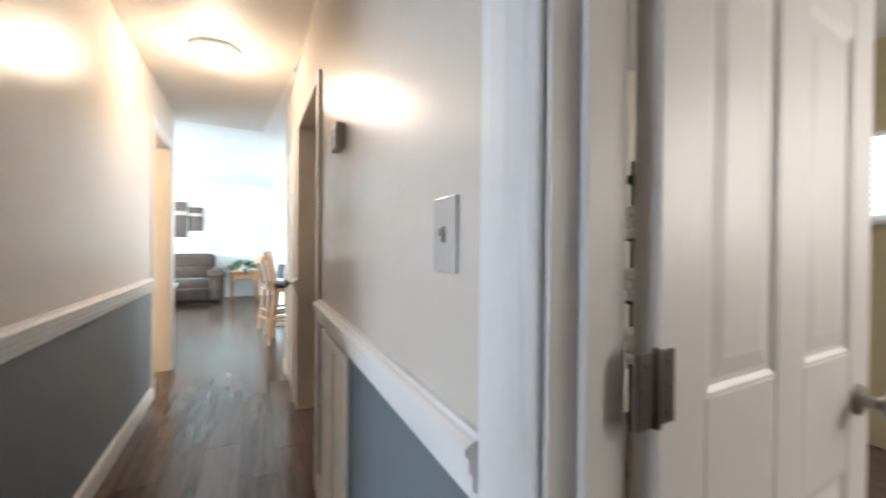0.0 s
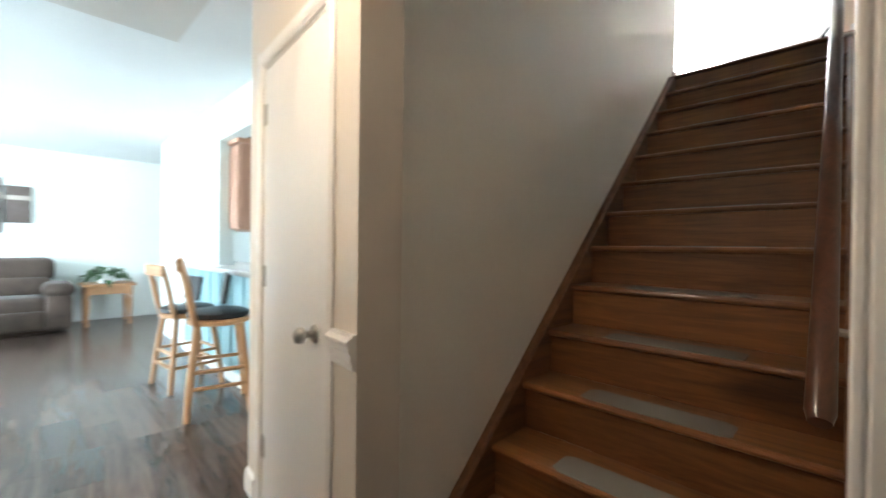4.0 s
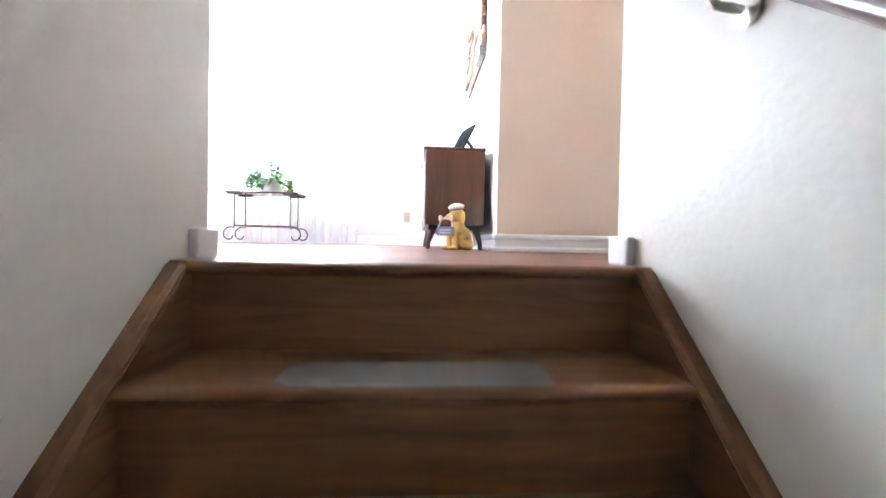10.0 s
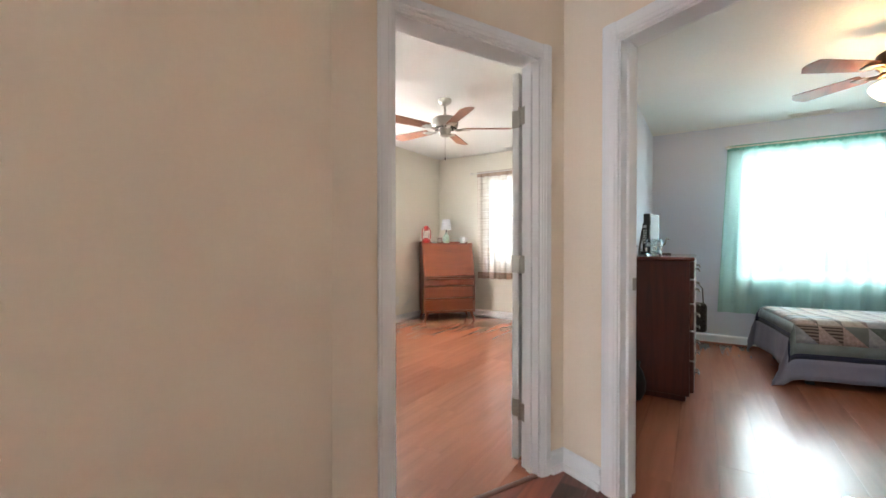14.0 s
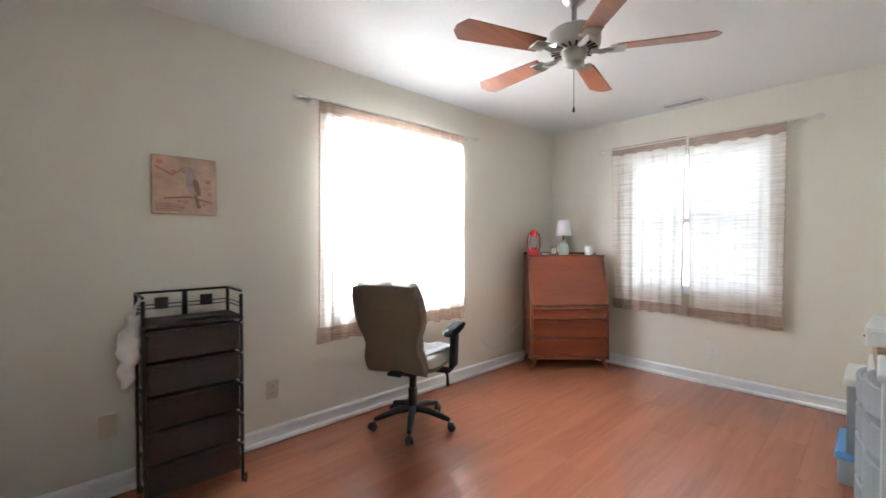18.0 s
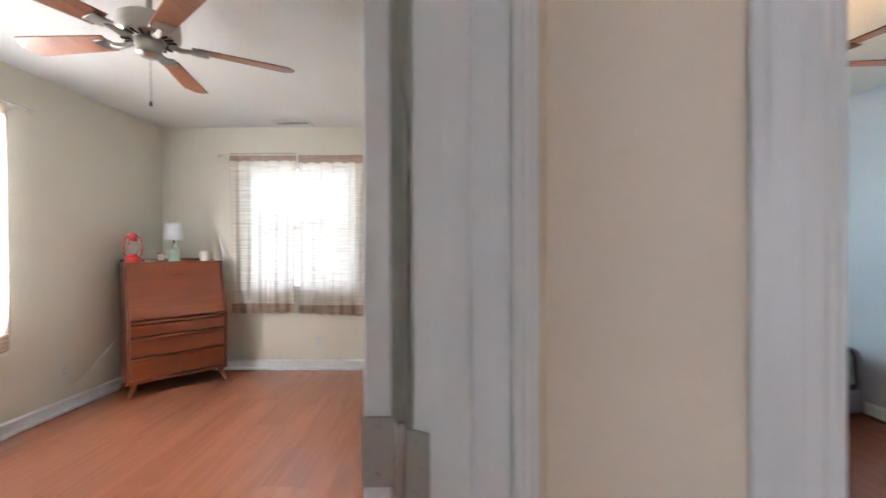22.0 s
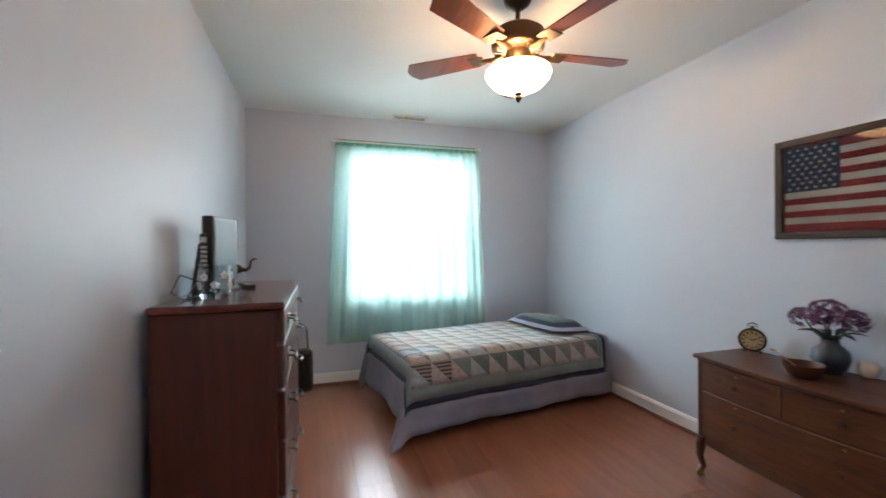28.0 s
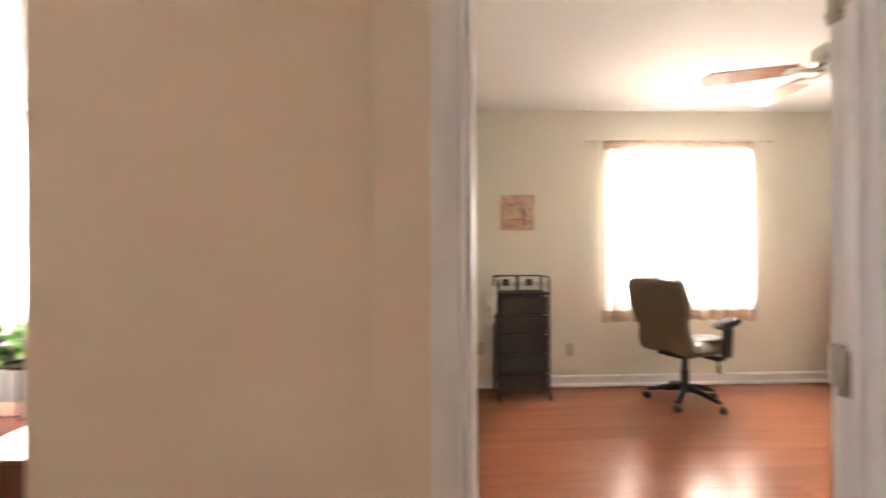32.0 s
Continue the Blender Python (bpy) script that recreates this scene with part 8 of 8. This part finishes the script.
jr = thing("candle_jar", pose(3.90, 3.315, TOPZ) @ Matrix.Diagonal((1.3, 1.3, 1.25, 1)), "clear glass tumbler with white flower prints", "jar")
bm = bmesh.new()
lathe(bm, [(0.001, 0), (0.04, 0), (0.043, 0.005), (0.045, 0.105), (0.0415, 0.105), (0.039, 0.016), (0.001, 0.014)], 26)
part("glass", bm, glassy("smoky_glass", (0.75, 0.8, 0.82), 0.05), jr, "", True)
for a, z0 in ((150, 0.07), (190, 0.045), (225, 0.075), (255, 0.04), (290, 0.07), (120, 0.04)):
    for k in range(5):
        bm = bmesh.new()
        blob(bm, (0, 0, 0), (0.0055, 0.0015, 0.0055), None, 8)
        part("printed_petal", bm, PAPER, jr, "white printed petal", True, rot(a) @ T((0.045, 0, z0)) @ rot(90) @ rot(k * 72, 'Y') @ T((0, 0, 0.008)))
el = thing("elephant_figurine", pose(4.53, 3.40, TOPZ, 0, 0, -75) @ Matrix.Diagonal((0.88, 0.88, 0.88, 1)), "small dark bronze elephant figurine with a raised trunk", "figurine")
bm = bmesh.new()
blob(bm, (0, 0, 0.075), (0.062, 0.036, 0.038))
blob(bm, (0.065, 0, 0.098), (0.03, 0.026, 0.03))
for s in (-1, 1):
    blob(bm, (0.05, s * 0.028, 0.1), (0.006, 0.018, 0.026))
    for x in (-0.036, 0.038):
        tube(bm, [(x, s * 0.019, 0.07), (x, s * 0.02, 0.0)], [0.015, 0.012], 10)
    tube(bm, [(0.085, s * 0.012, 0.085), (0.11, s * 0.016, 0.082), (0.125, s * 0.015, 0.092)], [0.005, 0.004, 0.002], 6)
tube(bm, [(0.085, 0, 0.095), (0.115, 0, 0.09), (0.138, 0, 0.11), (0.143, 0, 0.145), (0.16, 0, 0.162), (0.178, 0, 0.158)], [0.015, 0.012, 0.009, 0.008, 0.006, 0.005], 8)
tube(bm, [(-0.06, 0, 0.08), (-0.072, 0, 0.05)], 0.003, 6)
part("figure", bm, BRONZE, el, "", True)
for k, pts in enumerate(([(4.11, 3.42, 0.05), (4.00, 3.47, 0.09), (3.86, 3.46, 0.03), (3.82, 3.41, 0.004), (3.98, 3.39, 0.004)], [(4.13, 3.42, 0.02), (4.02, 3.42, 0.05), (3.92, 3.42, 0.004), (3.88, 3.36, 0.004), (4.06, 3.30, 0.004)])):
    cb2 = thing("power_cord", pose(0, 0, TOPZ), "thin black cable curling over the dresser top", "cord", "cables on the dresser")
    bm = bmesh.new()
    tube(bm, pts, 0.003, 6)
    part("cable", bm, BLACK_PLASTIC, cb2, "", True)
bg = thing("remote_control", pose(4.36, 3.27, TOPZ, 0, 0, 24), "slim black remote control on the dresser", "remote")
boxpart("casing", (-0.085, -0.022, 0, 0.085, 0.022, 0.016), BLACK_PLASTIC, bg, "", 0.006, 2)
for i in range(5):
    boxpart("button", (-0.06 + i * 0.024, -0.008, 0.0155, -0.047 + i * 0.024, 0.008, 0.0185), GREY_PLASTIC, bg, "", 0.001)
hb = thing("handbag", pose(4.87, 3.05, F), "dark patterned bag hanging beside the dresser", "bag")
bm = bmesh.new()
box(bm, -0.05, -0.10, 0.30, 0.05, 0.10, 0.58, 0.035, 3)
part("body", bm, fabric("black_patterned_cloth", (0.035, 0.033, 0.032), 80, 0.8, 0.7, 0.3, 0.1, 60), hb, "", True)
bm = bmesh.new()
tube(bm, [(0, -0.07, 0.56), (-0.02, -0.06, 0.72), (-0.085, 0.0, 0.80), (-0.02, 0.06, 0.72), (0, 0.07, 0.56)], 0.006, 8)
part("strap", bm, BLACK_LEATHER, hb, "", True)
vz = thing("floor_vase", pose(3.57, 3.41, F), "small dark round floor vase beside the dresser", "vase")
bm = bmesh.new()
lathe(bm, [(0.001, 0), (0.05, 0), (0.075, 0.06), (0.08, 0.13), (0.06, 0.2), (0.035, 0.24), (0.045, 0.27), (0.038, 0.27), (0.028, 0.24), (0.001, 0.2)], 26)
part("body", bm, BLACK_METAL, vz, "", True)

# low bureau
bu = thing("low_bureau", pose(3.29, 0.776, F, 0, 0, 180) @ Matrix.Diagonal((0.886, 0.84, 0.92, 1)), "old brown oak bureau with bowed drawers and curved legs", "bureau")
HW2 = 0.49


def bow(x, amount=0.045):
    return -0.215 - amount * (1 - (x / HW2) ** 2) ** 1.0


def bowed(name, x0, x1, z0, z1, grow, mat, parent, back=0.2, label=""):
    bm = bmesh.new()
    n = 14
    pts = [(x0 + (x1 - x0) * i / n, bow(x0 + (x1 - x0) * i / n) - grow) for i in range(n + 1)]
    prism(bm, pts + [(x1, back), (x0, back)], z0, z1)
    bmesh.ops.recalc_face_normals(bm, faces=bm.faces)
    bmesh.ops.bevel(bm, geom=[e for e in bm.edges if abs(e.verts[0].co.z - e.verts[1].co.z) < 1e-5], offset=0.003, segments=1, affect='EDGES')
    return part(name, bm, mat, parent, label)


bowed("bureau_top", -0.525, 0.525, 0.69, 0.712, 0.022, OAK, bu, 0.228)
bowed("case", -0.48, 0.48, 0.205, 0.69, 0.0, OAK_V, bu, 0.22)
for x0, x1, z0, z1 in ((-0.465, -0.005, 0.525, 0.675), (0.005, 0.465, 0.525, 0.675), (-0.465, 0.465, 0.262, 0.512)):
    d = bowed("drawer", x0, x1, z0, z1, 0.008, OAK, bu, -0.1)
    for x in (((x0 + x1) / 2,) if x1 - x0 < 0.6 else (-0.24, 0.24)):
        bm = bmesh.new()
        lathe(bm, [(0.008, 0), (0.008, 0.012), (0.017, 0.018), (0.016, 0.026), (0.001, 0.029)], 14, T((x, bow(x) - 0.008, (z0 + z1) / 2)) @ rot(90, 'X'))
        part("knob", bm, OAK_V, d, "", True)
        bm = bmesh.new()
        lathe(bm, [(0.006, 0), (0.005, 0.003), (0.001, 0.0035)], 10, T((x, bow(x) - 0.008, z1 - 0.022)) @ rot(90, 'X'))
        part("keyhole", bm, BRASS, d, "brass keyhole plate")
for sx in (-1, 1):
    for y, s in ((-0.205, -1), (0.19, 1)):
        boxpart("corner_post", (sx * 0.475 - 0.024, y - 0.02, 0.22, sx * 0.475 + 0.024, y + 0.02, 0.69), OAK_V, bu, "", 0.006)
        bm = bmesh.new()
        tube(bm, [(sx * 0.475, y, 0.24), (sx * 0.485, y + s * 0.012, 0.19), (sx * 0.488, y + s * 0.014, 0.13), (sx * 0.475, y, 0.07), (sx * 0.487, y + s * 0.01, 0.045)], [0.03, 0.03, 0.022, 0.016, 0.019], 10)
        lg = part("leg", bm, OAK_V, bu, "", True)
        bm = bmesh.new()
        lathe(bm, [(0.001, -0.009), (0.019, -0.009), (0.021, 0), (0.019, 0.009), (0.001, 0.009)], 16, T((sx * 0.487, y + s * 0.01, 0.021)) @ rot(90, 'X'))
        box(bm, sx * 0.487 - 0.006, y + s * 0.01 - 0.013, 0.02, sx * 0.487 + 0.006, y + s * 0.01 + 0.013, 0.05)
        part("castor", bm, BRASS, lg, "small brass castor", True)
BZ = F + 0.655
ck = thing("alarm_clock", pose(3.668, 0.645, BZ, 0, 0, 208), "round bronze table clock with a cream dial", "clock")
bm = bmesh.new()
lathe(bm, [(0.001, -0.022), (0.05, -0.022), (0.062, -0.012), (0.064, 0.014), (0.055, 0.022), (0.052, 0.016)], 32, T((0, 0, 0.07)) @ rot(90, 'X'))
part("case", bm, BRONZE, ck, "", True)
bm = bmesh.new()
cyl(bm, 0.053, 0.012, 0.0165, 0, 0, 32, T((0, 0, 0.07)) @ rot(90, 'X'))
part("dial", bm, paint("aged_dial", (0.60, 0.48, 0.28), 0.5, 0.1), ck, "cream dial")
for k in range(12):
    boxpart("hour_mark", (-0.003, -0.0185, 0.034, 0.003, -0.0165, 0.047), BLACK_PLASTIC, ck, "", 0, 1, T((0, 0, 0.07)) @ rot(30 * k, 'Y'))
for a, l in ((300, 0.026), (65, 0.038)):
    boxpart("pointer", (-0.0018, -0.0205, -0.006, 0.0018, -0.0188, l), BLACK_PLASTIC, ck, "", 0, 1, T((0, 0, 0.07)) @ rot(a, 'Y'))
bm = bmesh.new()
cyl(bm, 0.008, 0.13, 0.145, seg=10)
tube(bm, [(-0.02, 0, 0.14), (-0.018, 0, 0.155), (0, 0, 0.162), (0.018, 0, 0.155), (0.02, 0, 0.14)], 0.003, 6)
part("bow_ring", bm, BRONZE, ck, "", True)
for sx in (-1, 1):
    bm = bmesh.new()
    tube(bm, [(sx * 0.03, 0, 0.02), (sx * 0.038, -0.008, 0.0)], [0.006, 0.005], 8)
    part("foot", bm, BRONZE, ck, "", True)
bo = thing("bowl", pose(3.295, 0.858, BZ) @ Matrix.Diagonal((0.8, 0.8, 0.8, 1)), "round brown wooden bowl with a spoon", "bowl")
bm = bmesh.new()
lathe(bm, [(0.001, 0), (0.05, 0), (0.07, 0.015), (0.092, 0.06), (0.095, 0.075), (0.088, 0.075), (0.066, 0.025), (0.001, 0.012)], 30)
part("body", bm, OAK, bo, "", True)
bm = bmesh.new()
tube(bm, [(0.0, 0, 0.03), (0.06, 0.03, 0.08), (0.11, 0.05, 0.12)], 0.004, 6)
blob(bm, (0.12, 0.055, 0.127), (0.018, 0.012, 0.008))
part("spoon", bm, PINE, bo, "", True)
va = thing("flower_vase", pose(3.293, 0.685, BZ), "dark round vase of purple hydrangea flowers", "vase")
bm = bmesh.new()
lathe(bm, [(0.001, 0), (0.04, 0), (0.06, 0.025), (0.072, 0.065), (0.065, 0.105), (0.035, 0.135), (0.032, 0.155), (0.042, 0.168), (0.037, 0.168), (0.026, 0.15), (0.001, 0.12)], 30)
part("body", bm, paint("indigo_glaze", (0.022, 0.018, 0.03), 0.3, 0.3, 20, 0.05), va, "dark indigo glazed body", True)
PETALS = [paint("petal_plum", (0.10, 0.022, 0.085), 0.7, 0.3), paint("petal_mauve", (0.20, 0.07, 0.18), 0.7, 0.3), paint("petal_rose", (0.28, 0.13, 0.23), 0.7, 0.3)]
rnd = random.Random(3)
for hx, hy, hz, hr in ((-0.085, 0.0, 0.25, 0.06), (0.02, -0.02, 0.28, 0.068), (0.10, 0.01, 0.24, 0.058), (0.0, 0.045, 0.255, 0.05)):
    bms = [bmesh.new() for _ in PETALS]
    for i in range(70):
        d = Vector((rnd.gauss(0, 1), rnd.gauss(0, 1), rnd.gauss(0.35, 0.9))).normalized()
        p = Vector((hx, hy, hz)) + Vector((d.x * hr, d.y * hr, d.z * hr * 0.8)) * rnd.uniform(0.82, 1.02)
        s1 = d.orthogonal().normalized()
        s2 = d.cross(s1)
        b0 = bms[i % 3]
        for k in range(4):
            a = k * 1.5708 + rnd.random()
            e = s1 * math.cos(a) + s2 * math.sin(a)
            g = d.cross(e)
            vv = [b0.verts.new(p), b0.verts.new(p + e * 0.009 + g * 0.006 + d * 0.003), b0.verts.new(p + e * 0.015 + d * 0.002), b0.verts.new(p + e * 0.009 - g * 0.006 + d * 0.003)]
            b0.faces.new(vv)
    for b0, mt in zip(bms, PETALS):
        tagged(part("flower_head", b0, mt, va, "purple hydrangea florets"), kind="stuff")
    bm = bmesh.new()
    tube(bm, [(0, 0, 0.13), (hx * 0.6, hy * 0.6, hz - 0.06), (hx, hy, hz)], 0.004, 6)
    part("stem", bm, LEAF, va, "", True)
bm = bmesh.new()
for k in range(7):
    a = k * 0.9
    leaf(bm, (0.03 * math.cos(a), 0.03 * math.sin(a), 0.17), (0.13 * math.cos(a), 0.11 * math.sin(a), 0.19 + 0.01 * (k % 3)), 0.028, 0.3)
part("leaves", bm, paint("dark_leaf", (0.02, 0.05, 0.025), 0.5, 0.3), va, "dark green leaves")
sp = thing("shell", pose(3.19, 0.62, BZ, 0, 0, 30), "white and pink sea shell standing on the bureau", "shell")
bm = bmesh.new()
blob(bm, (0, 0, 0.04), (0.04, 0.028, 0.04))
blob(bm, (0.018, -0.012, 0.05), (0.022, 0.02, 0.026))
part("shell_body", bm, paint("shell_white", (0.72, 0.62, 0.56), 0.35, 0.25, 30, 0.1, 18), sp, "", True)
gl = thing("glass_vase", pose(2.97, 0.665, BZ), "tall clear glass with a red bird ornament inside", "glass")
bm = bmesh.new()
lathe(bm, [(0.001, 0), (0.042, 0), (0.045, 0.006), (0.040, 0.05), (0.041, 0.335), (0.038, 0.335), (0.037, 0.05), (0.040, 0.014), (0.001, 0.012)], 24)
part("glass", bm, CLEAR, gl, "", True)
bm = bmesh.new()
blob(bm, (0, 0, 0.175), (0.027, 0.024, 0.036))
blob(bm, (0.012, 0, 0.145), (0.018, 0.017, 0.018))
part("ornament", bm, RED_TIN, gl, "red painted bird hanging head down", True)
bm = bmesh.new()
tube(bm, [(0.0, 0, 0.20), (-0.004, 0, 0.25), (-0.008, 0, 0.33)], [0.010, 0.013, 0.011], 8)
part("tail", bm, paint("slate_tail", (0.10, 0.13, 0.13), 0.5, 0.3), gl, "slate grey tail", True)
bm = bmesh.new()
blob(bm, (0.0, 0.0, 0.03), (0.030, 0.028, 0.018))
part("base_ornament", bm, RED_TIN, gl, "red ornament at the foot", True)
bm = bmesh.new()
tube(bm, [(-0.018, -0.01, 0.045), (-0.005, 0.0, 0.085), (0.014, 0.01, 0.05), (0.02, 0, 0.08)], 0.004, 6)
part("twig", bm, BRASS, gl, "gilt twig", True)

# dark chest in the corner
ch = thing("blanket_chest", pose(2.40, 0.77, F), "low dark brown wooden chest beside the bureau", "chest")
# dark brown wood, taken near black to carry the corner's shade
DARKOAK_SHADED = wood("dark_chest_oak_shaded", (0.012, 0.006, 0.004), (0.035, 0.016, 0.010), 0, 0.8, 0.5, 0.05)
boxpart("body", (-0.37, -0.20, 0.03, 0.30, 0.19, 0.33), DARKOAK_SHADED, ch, "", 0.006)
boxpart("lid", (-0.385, -0.215, 0.33, 0.315, 0.195, 0.365), DARKOAK_SHADED, ch, "", 0.01, 2)
boxpart("plinth", (-0.38, -0.20, 0.0, 0.31, 0.205, 0.07), DARKOAK_SHADED, ch, "", 0.006)
boxpart("lock_plate", (-0.07, 0.188, 0.25, -0.01, 0.196, 0.32), BRASS, ch, "brass lock plate", 0.002)


# low white cabinet against the landing's south wall
CM = Matrix.Translation((1.745, 2.375, F)) @ Matrix.Rotation(math.atan2(-0.353, 1.126), 4, 'Z')
wc = thing("white_cabinet", CM, "low white cabinet with a pale wooden top on the landing", "cabinet")
boxpart("body", (-0.50, 0.006, 0.03, -0.02, 0.275, 0.42), WHITE_ENAMEL, wc, "", 0.004)
boxpart("plinth", (-0.49, 0.01, 0.0, -0.03, 0.25, 0.03), WHITE_ENAMEL, wc)
boxpart("cabinet_top", (-0.52, 0.004, 0.42, 0.0, 0.30, 0.438), wood("pale_birch", (0.50, 0.38, 0.24), (0.66, 0.54, 0.38), 0, 0.8, 0.4, 0.03), wc, "pale birch top", 0.004, 2)
for x in (-0.49, -0.255):
    d = boxpart("cabinet_door", (x, 0.275, 0.05, x + 0.225, 0.29, 0.405), WHITE_ENAMEL, wc, "", 0.004)
    bm = bmesh.new()
    lathe(bm, [(0.006, 0), (0.006, 0.01), (0.013, 0.015), (0.012, 0.022), (0.001, 0.024)], 12, T((x + (0.195 if x < -0.4 else 0.03), 0.29, 0.3)) @ rot(-90, 'X'))
    part("knob", bm, NICKEL, d, "", True)
hd = thing("plastic_handle", CM @ T((-0.20, 0.15, 0.438)), "white curved plastic handle lying on the cabinet", "handle")
bm = bmesh.new()
tube(bm, [(0.10, 0.08, 0.012), (0.05, 0.05, 0.03), (-0.02, 0.0, 0.035), (-0.09, -0.04, 0.02), (-0.12, -0.05, 0.012)], [0.010, 0.014, 0.016, 0.017, 0.012], 10)
part("grip", bm, WHITE_PLASTIC, hd, "", True)
